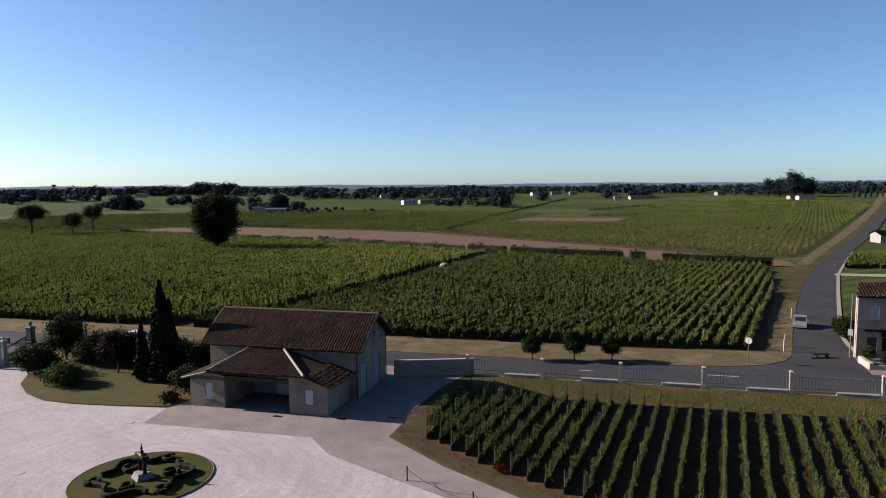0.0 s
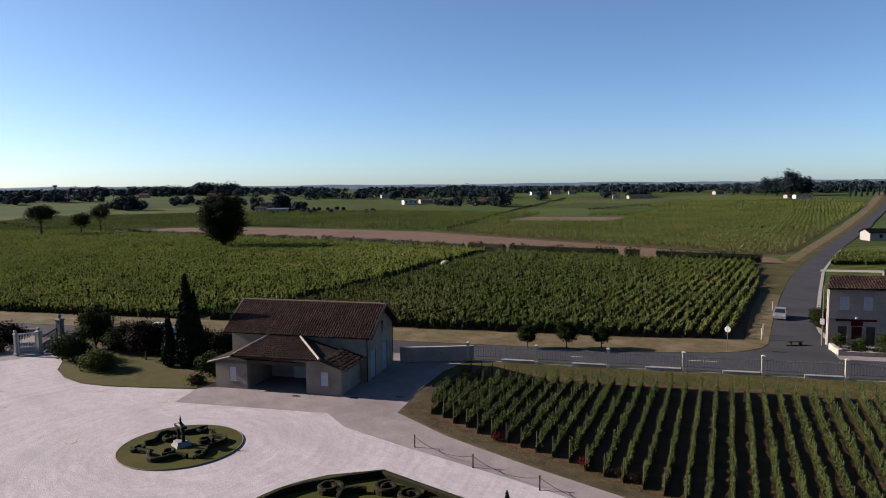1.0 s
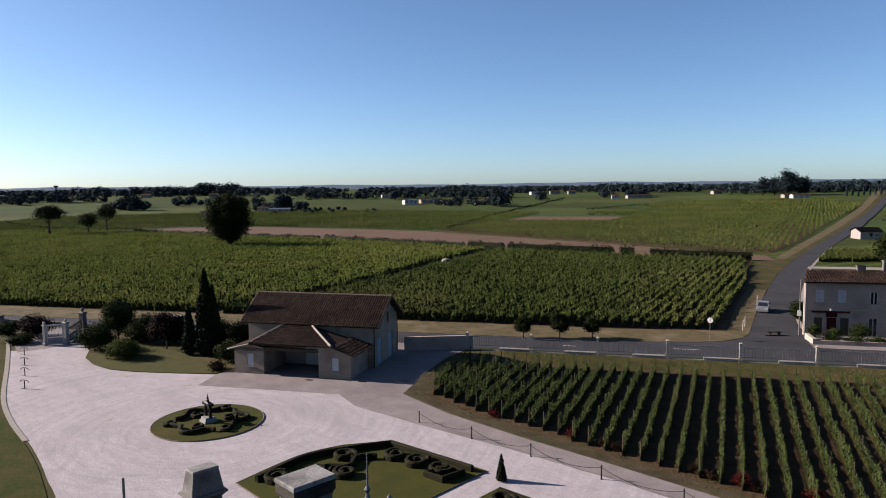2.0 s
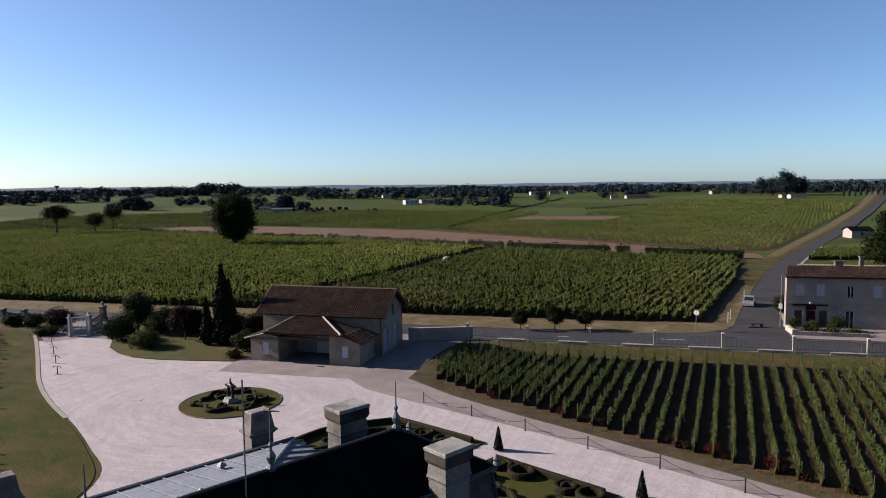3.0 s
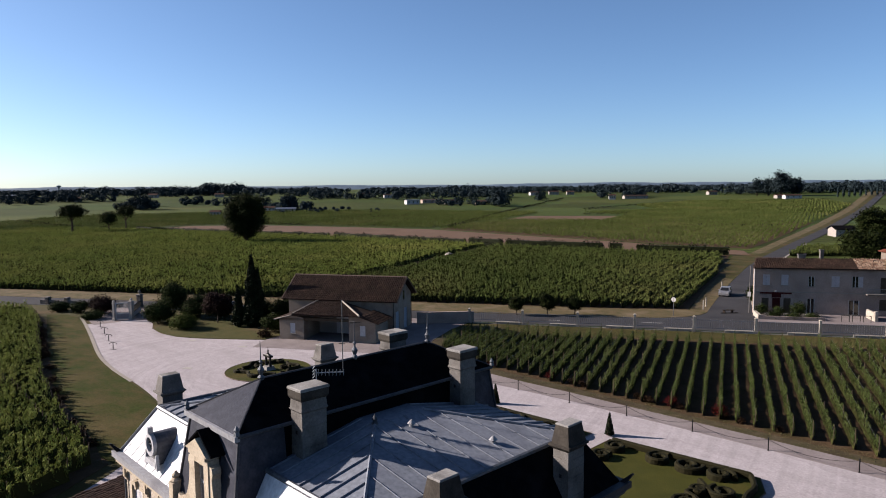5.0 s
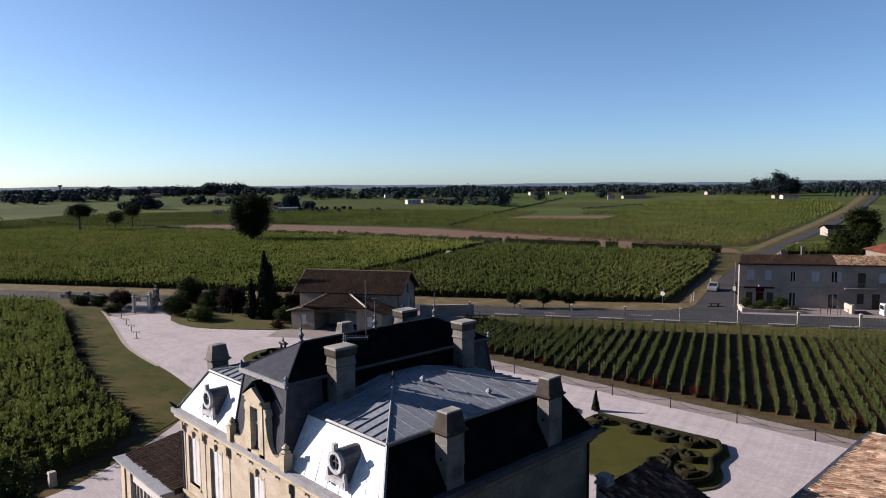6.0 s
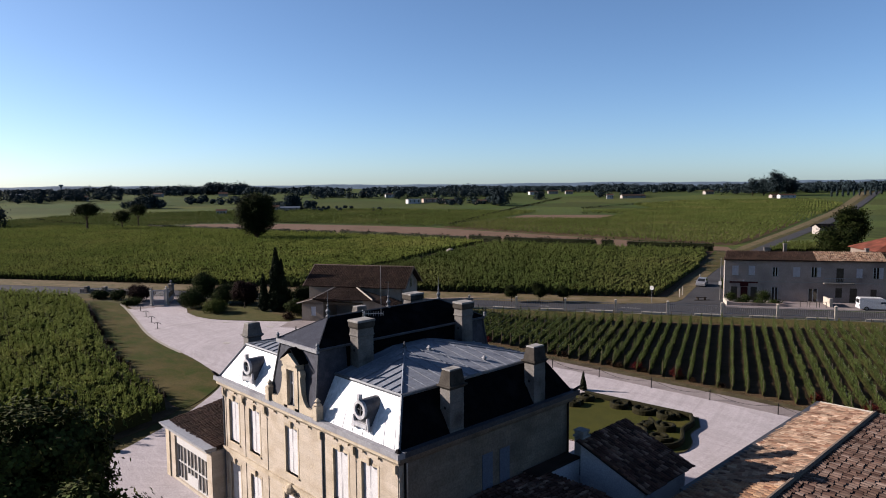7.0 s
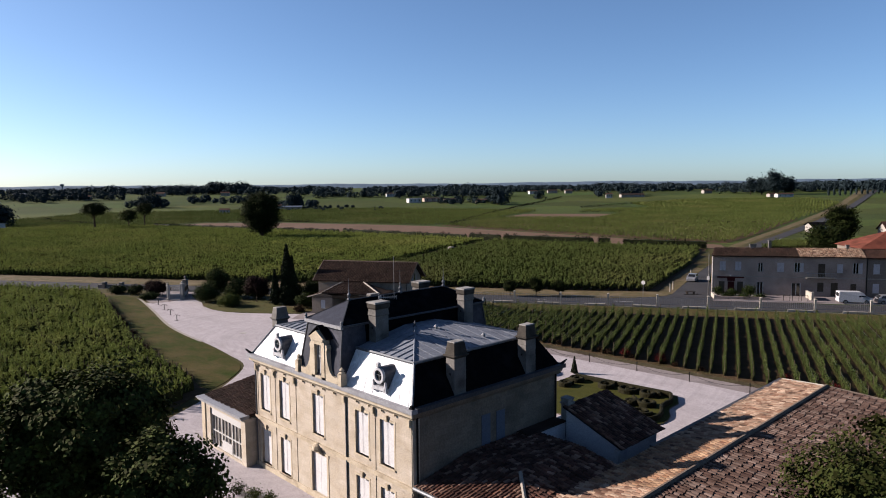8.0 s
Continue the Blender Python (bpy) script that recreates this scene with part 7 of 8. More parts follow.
for cx_, cy_, r, s0, f in ((-6.9, 18.9, 0.8, 2, 1), (-3.6, 19.2, 0.95, 1.2, 1), (-1.5, 19.4, 1.0, 0.6, -1), (0.7, 19.5, 0.95, 0.2, 1), (2.0, 17.0, 0.9, 2.5, 1), (2.9, 14.4, 0.9, 0.2, -1), (1.0, 14.0, 0.85, 1.8, 1), (0.8, 16.2, 0.6, 0.5, 1), (-6.8, 16.8, 0.75, 1, 1), (1.8, 11.9, 0.8, 0, 1)):
    box_hedge(pc, spiral(cx_, cy_, r, s0, 1.35, f))
box_hedge(pc, rounded([(0.2, 17.6), (1.1, 16.6), (0.4, 15.4), (1.4, 14.8), (2.0, 13.2), (1.0, 12.4)], 5, False))
for x, y in ((-20.7, 20.9), (-9.0, 21.3)):
    tp = thing("topiary", "slim dark clipped yew cone beside the gravel drive", "topiary", pose(x, y, 0.03), group="clipped cones")
    nn = 700
    rg = np.random.default_rng(int(-x))
    z = 1.75 * rg.beta(1, 1.6, nn)
    r = (1 - z / 1.75) * 0.34 + 0.02
    a = rg.uniform(0, 6.28, nn)
    part("foliage", quads_mesh("foliage", leaf_quads(np.stack([r * np.cos(a), r * np.sin(a), z + 0.1], 1), 0.12, rg), CYPRESS_LEAF), CYPRESS_LEAF, tp)
    part("core", Shape().turned([(0.05, 0), (0.3, 0.08), (0.02, 1.78)], 8), BARK, tp)
vs_ = thing("garden_vase", "white stone vase at the parterre corner", "vase", pose(-8.9, 13.2, 0.03))
part("bowl", Shape().turned([(0.22, 0), (0.24, 0.12), (0.1, 0.2), (0.09, 0.42), (0.3, 0.62), (0.36, 0.86), (0.4, 0.9)], 12), WHITE_STONE, vs_)

# chain posts along the grey path
SK = [(-33.1, 24.6), (-27.4, 25.0), (-21.9, 25.5), (-16.1, 25.8), (-10.5, 26.3), (-4.8, 26.7), (1.0, 26.9), (6.9, 27.2), (12.8, 27.5)]
for x, y in SK:
    cp = thing("chain_post", "slim dark iron chain post at the path edge", "post", pose(x, y, 0.03), group="chain posts along the path")
    part("shaft", Shape().turned([(0.08, 0), (0.06, 0.05), (0.045, 0.1), (0.04, 0.85)], 8), IRON, cp)
    part("knob", Shape().turned([(0.02, 0.85), (0.065, 0.9), (0.05, 0.97), (0.01, 1.02)], 8), IRON, cp)
for (x0, y0), (x1, y1) in zip(SK, SK[1:]):
    c = Shape()
    pts = [Vector((x0 + (x1 - x0) * t / 10, y0 + (y1 - y0) * t / 10, 0.83 - 0.5 * 4 * (t / 10) * (1 - t / 10) + 0.03)) for t in range(11)]
    for a, b in zip(pts, pts[1:]):
        c.beam(a, b, 0.018, 5)
    single("chain", c, IRON, "dark iron chain sagging between posts", "chain", group="chains along the path")

# seats by the court edge
for x, y in ((-84.6, 6.9), (-79.0, 5.7), (-73.8, 4.6), (-68.4, 3.4)):
    st = thing("iron_stand", "dark iron hooped stand on the gravel edge", "stand", frame_at(x, y, 30), group="iron stands by the gravel")
    part("upright", Shape().beam((0, 0, 0), (0, 0, 0.85), 0.05, 6), IRON, st)
    hoop = Shape()
    ps = [Vector((0.55 * math.cos(math.pi * k / 8), 0, 0.72 + 0.22 * math.sin(math.pi * k / 8))) for k in range(9)]
    for a, b in zip(ps, ps[1:]):
        hoop.beam(a, b, 0.035, 5)
    part("hoop", hoop, IRON, st)
    part("foot", Shape().box(-0.45, -0.05, 0, 0.45, 0.05, 0.05), IRON, st)
bol = thing("bollard", "short pale stone bollard beside the gravel", "bollard", pose(-25.9, -17.2, 0.0))
part("shaft", Shape().frustum(rect(0.24, 0.24), 0, rect(0.21, 0.21), 0.85), FENCE_STONE, bol)
part("cap", Shape().frustum(rect(0.26, 0.26), 0.85, rect(0.2, 0.2), 1.0), FENCE_STONE, bol)

# drain covers on gravel and apron
for x, y, s in ((-58.2, 15.4, 0.5), (-66.0, 12.4, 0.45), (-53.0, 6.2, 0.5)):
    single("drain_cover", Shape().box(-s, -s * 0.6, 0, s, s * 0.6, 0.05), WHITE_STONE, "pale worn drain cover in the gravel", "drain cover", frame_at(x, y, 30, 0.0), group="pale drain covers")
for x, y in ((-50.6, 25.1), (-46.2, 28.6), (-43.4, 31.8)):
    single("drain_grate", Shape().box(-0.4, -0.2, 0, 0.4, 0.2, 0.05), IRON, "small dark drain grate in the apron", "drain grate", frame_at(x, y, 31, 0.0), group="dark drain grates")

# ---- entrance gate ----
def gate_leaf(x0, y0, x1, y1, h, mat, label):
    ln = math.hypot(x1 - x0, y1 - y0)
    g = thing("entrance_gate", label, "gate", frame_at(x0, y0, math.degrees(math.atan2(y1 - y0, x1 - x0))), group="entrance gate leaves")
    part("gate_frame", Shape().box(0, -0.05, 0.1, 0.12, 0.05, h).box(ln - 0.12, -0.05, 0.1, ln, 0.05, h).box(0.12, -0.05, 0.1, ln - 0.12, 0.05, 0.28).box(0.12, -0.05, 0.95, ln - 0.12, 0.05, 1.07).box(0.12, -0.05, h - 0.15, ln - 0.12, 0.05, h), mat, g)
    part("panel", Shape().box(0.12, -0.02, 0.28, ln - 0.12, 0.02, 0.95), FENCE_PAINT, g)
    n = int(ln / 0.16)
    for i in range(1, n):
        part("bar", Shape().beam((ln * i / n, 0, 1.07), (ln * i / n, 0, h - 0.15), 0.016, 4), mat, g)


gate_leaf(-88.15, 10.2, -87.3, 11.95, 2.7, WHITE, "white painted iron gate leaf between white pillars")
gate_leaf(-87.6, 12.5, -92.8, 15.6, 2.0, IRON, "dark grey iron railing leaf beside the gate")
for x, y, h, r in ((-87.2, 12.2, 2.75, 0.26), (-88.2, 10.0, 2.6, 0.16)):
    gp = thing("gate_pillar", "slim white gate pillar with ball top", "pillar", frame_at(x, y, 30), group="white gate pillars")
    part("shaft", Shape().stack(2 * r, 2 * r, [(0.06, 0), (0.06, 0.35), (0.0, 0.4), (0.0, h)]), WHITE_STONE, gp)
    part("cap", Shape().stack(2 * r, 2 * r, [(0.02, h), (0.08, h + 0.08), (0.03, h + 0.16)]), WHITE_STONE, gp)
    part("ball", Shape().turned([(0.05, 0), (0.15, 0.06), (0.2, 0.2), (0.15, 0.33), (0.02, 0.4)], 10, (0, 0, h + 0.16)), WHITE_STONE, gp)
gp = thing("stone_pillar", "weathered stone entrance pillar with urn", "pillar", frame_at(-97.4, 17.1, 30), group="entrance pillars")
part("shaft", Shape().stack(0.7, 0.7, [(0.08, 0), (0.08, 0.4), (0.0, 0.44), (0.0, 2.0)]), CHIMNEY_STONE, gp)
part("cap", Shape().stack(0.7, 0.7, [(0.03, 2.0), (0.14, 2.16), (-0.1, 2.3)]), CHIMNEY_STONE, gp)
part("urn", Shape().turned([(0.16, 0), (0.1, 0.08), (0.26, 0.32), (0.2, 0.5), (0.06, 0.62), (0.02, 0.7)], 10, (0, 0, 2.3)), CHIMNEY_STONE, gp)
for x, y in ((-109.3, 9.2), (-112.5, 7.0)):
    gp = thing("stone_pillar", "low weathered stone pier of the entrance wall", "pillar", frame_at(x, y, 30), group="entrance pillars")
    part("shaft", Shape().stack(0.7, 0.7, [(0.04, 0), (0.04, 0.3), (0.0, 0.33), (0.0, 1.15)]), CHIMNEY_STONE, gp)
    part("cap", Shape().stack(0.7, 0.7, [(0.02, 1.15), (0.08, 1.22), (-0.05, 1.34)]), CHIMNEY_STONE, gp)
gw = thing("garden_wall", "low stone entrance wall with a railing beside the road", "wall", frame_at(-112.5, 7.0, 33.0), kind="structure")
part("wall", Shape().box(-1.5, -0.2, 0, 15.0, 0.2, 0.75), CHIMNEY_STONE, gw)

# ---- red rose bushes at the row ends ----
for i, (x, y, s) in enumerate(((-22.0, 30.7, 0.8), (-9.0, 31.2, 0.95), (-4.8, 31.7, 1.1), (8.3, 32.3, 1.1), (12.4, 32.6, 1.0), (-29.6, 30.0, 0.6))):
    shrub(x, y, s * 1.15, s * 1.1, RED_LEAF, "small red rose bush at the end of a vine row", leaf=0.1, density=80, seed=80 + i, name="rose_bush", group="rose bushes at the row ends")
rr_ = np.random.default_rng(91)
for i in range(13):
    t = rr_.uniform(0, 1)
    x = -37 + 62 * t
    y = 30.2 + 1.6 * max(0, t) + rr_.uniform(0, 0.4) + (2.2 * max(0, 0.12 - t) / 0.12)
    shrub(x, y, rr_.uniform(0.4, 0.8), rr_.uniform(0.35, 0.7), PINK_LEAF, "low rusty brown growth at the foot of a vine row", leaf=0.1, density=60, seed=100 + i, name="undergrowth_clump", group="rusty growth at the row ends")
for i in range(26):
    t = rr_.uniform(0, 1)
    x, y = -34 - 61 * t, -9.0 + 10.8 * t ** 1.35 + rr_.uniform(-0.2, 0.2)
    shrub(x, y, rr_.uniform(0.5, 1.0), rr_.uniform(0.4, 0.8), PINK_LEAF, "low rusty brown growth at the edge of the vines", leaf=0.12, density=50, seed=140 + i, name="undergrowth_clump", group="rusty growth by the lawn")


# ---- roadside houses across the road ----
def house_window(parent, x, z0, z1, w, kind):
    """Kinds: shut (closed shutters), open (shutters folded back), door, brown."""
    win = part("window", Shape().box(x - w / 2, 0.12, z0, x + w / 2, 0.16, z1), DARK_GLASS, parent)
    part("sill", Shape().box(x - w / 2 - 0.1, -0.08, z0 - 0.1, x + w / 2 + 0.1, 0.1, z0), CURB, win)
    if kind == "shut":
        for s in (-1, 1):
            part("shutter", Shape().box(x + s * w / 2, 0.03, z0, x + s * 0.01, 0.08, z1), HOUSE_SHUTTER, win, "pale closed shutter")
    elif kind == "brown":
        for s in (-1, 1):
            part("shutter", Shape().box(x + s * w / 2, 0.03, z0, x + s * 0.01, 0.08, z1), WOOD, win, "brown closed shutter")
    else:
        for k in (-1, 0, 1):
            part("glazing_bar", Shape().box(x + k * (w / 2 - 0.05) - 0.055, 0.06, z0, x + k * (w / 2 - 0.05) + 0.055, 0.13, z1), WHITE, win)
        if kind == "open":
            part("shutter", Shape().box(x + w / 2, -0.06, z0, x + w / 2 + w * 0.5, -0.01, z1), HOUSE_SHUTTER, win, "pale shutter folded open")
    return win


def terrace_house(x0, length, depth, eave, ridge, roof_mat, wall_mat, label, windows, at, tile_runs, slant=0.0):
    h = thing("terrace_house", label, "house", at @ Matrix.Translation((x0, 0, 0)), group="houses across the road")
    ops_ = [(w[0] - w[3] / 2, w[1], w[0] + w[3] / 2, w[2]) for w in windows]
    part("wall", wall_shape(length - 0.01, eave, 0.35, ops_), wall_mat, h, "greyed limestone front wall")
    side = [(0, 0.35), (0.3, 0.35), (0.3 + slant, depth), (slant, depth)]
    part("wall", Shape().frustum(side, 0, side, eave), wall_mat, h)
    part("wall", Shape().box(length - 0.31, 0.35, 0, length - 0.01, depth, eave), wall_mat, h)
    part("wall", Shape().box(0.3 + slant, depth - 0.3, 0, length - 0.31, depth, eave), wall_mat, h)
    for xg, sl in ((0.0, slant), (length - 0.31, 0.0)):
        part("gable", Shape().add([(xg, 0, eave), (xg + sl, depth, eave), (xg + sl / 2, depth / 2, ridge - 0.1), (xg + 0.3, 0, eave), (xg + sl + 0.3, depth, eave), (xg + sl / 2 + 0.3, depth / 2, ridge - 0.1)], [(0, 2, 1), (3, 4, 5), (0, 3, 5, 2), (1, 2, 5, 4), (0, 1, 4, 3)]), wall_mat, h)
    rf_ = part("roof", Shape().slab([(-0.2, -0.35, eave + 0.02), (length, -0.35, eave + 0.02), (length, depth / 2, ridge), (slant / 2 - 0.2, depth / 2, ridge)], 0.1), roof_mat, h, "clay tile roof")
    part("roof", Shape().slab([(length, depth + 0.35, eave + 0.02), (slant - 0.2, depth + 0.35, eave + 0.02), (slant / 2 - 0.2, depth / 2, ridge), (length, depth / 2, ridge)], 0.1), roof_mat, h)
    for a, b, m in tile_runs:
        tagged(part("tile_covering", tiles((a, -0.4, eave + 0.03), (b - a, 0, 0), (0, depth / 2 + 0.4, ridge - eave), int((b - a) / 0.32), 9, clip=lambda u, v: a + u * (b - a) > v * slant / 2 - 0.2), m, rf_), kind="stuff")
    part("gutter", Shape().beam((-0.1, -0.42, eave - 0.02), (length, -0.42, eave - 0.02), 0.08, 6), IRON, h)
    part("string_course", Shape().box(0, -0.06, eave * 0.47, length - 0.02, 0.01, eave * 0.47 + 0.14), CURB, h)
    for w in windows:
        house_window(h, *w)
    return h


HOUSE = frame_at(-22.3, 81.9, 33.5)
W1 = [(1.8, 4.4, 6.0, 1.0, "shut"), (4.4, 4.4, 6.0, 1.0, "shut"), (8.1, 4.3, 5.8, 0.9, "glazed"), (11.4, 4.3, 5.9, 1.1, "shut"), (14.1, 4.3, 5.9, 1.0, "open"), (18.0, 3.5, 5.8, 1.1, "brown"), (20.9, 4.3, 5.8, 0.9, "shut"), (23.4, 4.2, 6.0, 1.0, "open"),
      (8.1, 0.15, 2.4, 1.1, "glazed"), (14.0, 0.15, 2.3, 1.5, "glazed"), (17.9, 0.9, 2.5, 1.0, "brown"), (20.1, 0.15, 2.5, 1.1, "brown"), (23.1, 0.9, 2.4, 0.9, "brown"), (1.7, 0.15, 2.4, 1.0, "brown"), (4.8, 0.15, 2.4, 1.0, "brown")]
h1 = terrace_house(0, 25.0, 4.6, 7.0, 8.3, TILES_OLD, HOUSE_WALL, "long two-storey grey stone house with brown tile roof", W1, HOUSE, [(-0.2, 14.3, TILES_BARN), (14.3, 24.8, TILES_LIT)], slant=1.9)
part("shop_front", Shape().box(2.6, -0.12, 2.5, 3.9, -0.02, 3.2).box(2.7, -0.1, 0.9, 3.8, -0.03, 2.4), DARK_RED, h1, "dark red painted shop panel")
part("shop_fascia", Shape().box(0.9, -0.14, 3.05, 5.4, -0.04, 3.3), DARK_RED, h1, "dark red fascia board")
part("balcony", Shape().box(15.4, -1.0, 3.25, 20.0, 0.0, 3.42), CHIMNEY_STONE, h1, "narrow weathered stone balcony")
bl = h1.children[-1]
part("railing", Shape().box(15.4, -1.0, 4.2, 20.0, -0.95, 4.26), STEEL, bl)
for k in range(20):
    part("baluster", Shape().box(15.42 + k * 0.24, -0.99, 3.42, 15.44 + k * 0.24, -0.96, 4.2), STEEL, bl)
for x, w, hh in ((7.2, 1.0, 0.8), (10.0, 0.45, 1.5), (22.6, 0.45, 0.8)):
    part("chimney", Shape().box(x - w / 2, 2.0, 7.9, x + w / 2, 2.6, 8.2 + hh).box(x - w / 2 - 0.08, 1.92, 8.2 + hh - 0.15, x + w / 2 + 0.08, 2.68, 8.2 + hh), CHIMNEY_STONE, h1, "grey weathered chimney")
part("downpipe", Shape().beam((0.08, -0.1, 0.1), (0.08, -0.1, 6.9), 0.06, 6), WHITE, h1)
part("street_lamp", Shape().box(3.0, -0.5, 3.5, 3.1, -0.02, 3.56).box(2.93, -0.6, 3.4, 3.17, -0.4, 3.62), WHITE, h1)
W2 = [(1.6, 4.2, 5.9, 1.0, "shut"), (4.6, 4.2, 5.9, 1.0, "shut"), (8.0, 4.2, 5.9, 1.0, "shut"), (11.4, 4.2, 5.9, 1.0, "shut"), (1.6, 0.9, 2.5, 1.0, "shut"), (4.6, 0.9, 2.6, 1.3, "shut"), (8.0, 0.15, 2.4, 1.1, "brown"), (11.4, 0.9, 2.5, 1.0, "shut")]
h2 = terrace_house(25.0, 14.0, 4.6, 6.9, 8.1, TILES_HOUSE, HOUSE_WALL2, "two-storey rendered house with red-brown tile roof", W2, HOUSE, [(-0.2, 13.9, TILES_HOUSE)])
part("downpipe", Shape().beam((0.1, -0.1, 0.1), (0.1, -0.1, 6.8), 0.07, 6), IRON, h2)

# forecourt: paving, low walls, plants, furniture
FC = [HOUSE @ Vector(p) for p in ((-0.8, -7.6, 0), (42, -7.6, 0), (42, 0, 0), (0, 0, 0))]
sheet("pavement", [(p.x, p.y) for p in FC], 0.06, CONCRETE, "pale grey forecourt paving before the houses", "pavement")
fw = thing("garden_wall", "low pale forecourt wall", "wall", HOUSE, kind="structure")
part("wall", Shape().box(-0.4, -5.6, 0, 0.0, -2.2, 0.75), FENCE_STONE, fw)
part("wall", Shape().box(15.2, -4.6, 0, 15.5, -1.4, 1.3).box(15.2, -4.8, 0, 15.6, -4.4, 1.5), FENCE_STONE, fw)
part("wall", Shape().box(0.0, -5.6, 0, 8.5, -5.35, 0.55), HOUSE_WALL, fw)
hw = lambda u, v: HOUSE @ Vector((u, v, 0))
for i, (u, v, w, h, m) in enumerate(((0.9, -1.4, 1.6, 1.9, BUSH_LEAF), (3.2, -1.9, 1.8, 1.5, BUSH_LEAF), (5.9, -2.2, 2.4, 2.3, BUSH_LEAF), (7.2, -4.6, 2.2, 1.0, BUSH_LEAF), (4.5, -4.6, 2.4, 1.0, BUSH_LEAF), (2.0, -4.4, 2.0, 1.1, TREE_LEAF))):
    p = hw(u, v)
    shrub(p.x, p.y, w, h, m, "leafy potted shrub on the house forecourt", leaf=0.16, density=45, seed=200 + i, group="forecourt shrubs")
for u in (11.2, 12.6, 14.0):
    p = hw(u, -5.4)
    ck = thing("bicycle_rack", "dark steel hoop rack on the forecourt", "rack", pose(p.x, p.y, 0.06, 0, 0, 33.5), group="hoop racks on the forecourt")
    part("hoop", Shape().beam((-0.5, 0, 0), (-0.5, 0, 0.9), 0.04, 6).beam((0.5, 0, 0), (0.5, 0, 0.9), 0.04, 6).beam((-0.5, 0, 0.9), (0.5, 0, 0.9), 0.04, 6), IRON, ck)
p = hw(-0.6, -0.4)
pole = thing("utility_pole", "slim grey utility pole at the house corner", "pole", pose(p.x, p.y, 0.03))
part("shaft", Shape().beam((0, 0, 0), (0, 0, 7.3), 0.09, 8, 0.06), CHIMNEY_STONE, pole)
part("meter_box", Shape().box(-0.25, -0.2, 2.6, 0.25, -0.08, 3.3), FENCE_PAINT, pole)
shrub(-25.9, 91.6, 2.4, 2.6, TREE_LEAF, "dark bush at the lane edge beside the house", seed=220)
shrub(-27.6, 95.6, 2.2, 2.2, TREE_LEAF, "dark bush at the lane edge", seed=221)

# ---- vehicles ----
def vehicle(name, label, category, at, length, width, profile, body_mat, glass, wheel=0.31):
    """Body from a side profile with tapered cabin, panes, lamps, wheels with rims."""
    v = thing(name, label, category, at)
    k = len(profile)
    s = Shape()
    vs = []
    for side in (-1, 1):
        for x, z in profile:
            inset = 0.0 if z < 0.95 else min(0.16, (z - 0.95) * 0.28)
            vs.append((x, side * (width / 2 - inset), z))
    s.add(vs, [tuple(range(k)), tuple(range(2 * k - 1, k - 1, -1))] + [(i, k + i, k + (i + 1) % k, (i + 1) % k) for i in range(k)])
    body = part("body", s, body_mat, v)
    for pts in glass:
        for p0, p1, p2, p3 in pts:
            part("pane", Shape().slab([p0, p1, p2, p3], 0.02), DARK_GLASS, body)
    for x in (length * 0.31, -length * 0.31):
        for sy in (-1, 1):
            w = part("wheel", Shape().beam((x, sy * (width / 2 - 0.2), wheel), (x, sy * (width / 2 + 0.01), wheel), wheel, 16), RUBBER, v, "black tyre")
            part("rim", Shape().beam((x, sy * (width / 2 - 0.02), wheel), (x, sy * (width / 2 + 0.025), wheel), wheel * 0.6, 12), STEEL, w, "silver wheel rim")
    for sy in (-1, 1):
        part("headlight", Shape().box(length / 2 - 0.12, sy * width * 0.36 - 0.16, 0.62, length / 2 + 0.01, sy * width * 0.36 + 0.16, 0.78), LAMP_GLASS, body)
        part("tail_light", Shape().box(-length / 2 - 0.01, sy * width * 0.42 - 0.08, 0.7, -length / 2 + 0.08, sy * width * 0.42 + 0.08, 1.0), DARK_RED, body)
        part("wing_mirror", Shape().box(length * 0.16, sy * (width / 2) - 0.02, 0.95, length * 0.16 + 0.14, sy * (width / 2 + 0.17), 1.1), body_mat, body)
    return v


def hatchback(at, mat, label):
    L, W = 4.1, 1.74
    prof = [(-2.05, 0.25), (2.05, 0.25), (2.05, 0.6), (1.9, 0.78), (0.95, 0.95), (0.25, 1.42), (-0.3, 1.48), (-1.4, 1.42), (-1.95, 0.98), (-2.05, 0.7)]
    g = [[((1.0, -0.68, 0.97), (1.0, 0.68, 0.97), (0.32, 0.6, 1.41), (0.32, -0.6, 1.41))],
         [((-1.97, 0.66, 1.0), (-1.97, -0.66, 1.0), (-1.5, -0.6, 1.4), (-1.5, 0.6, 1.4))],
         [((0.75, -0.86, 0.98), (0.2, -0.74, 1.38), (-1.35, -0.75, 1.36), (-1.6, -0.86, 0.98))[::-1], ((0.75, 0.86, 0.98), (0.2, 0.74, 1.38), (-1.35, 0.75, 1.36), (-1.6, 0.86, 0.98))]]
    return vehicle("car", label, "car", at, L, W, prof, mat, g)


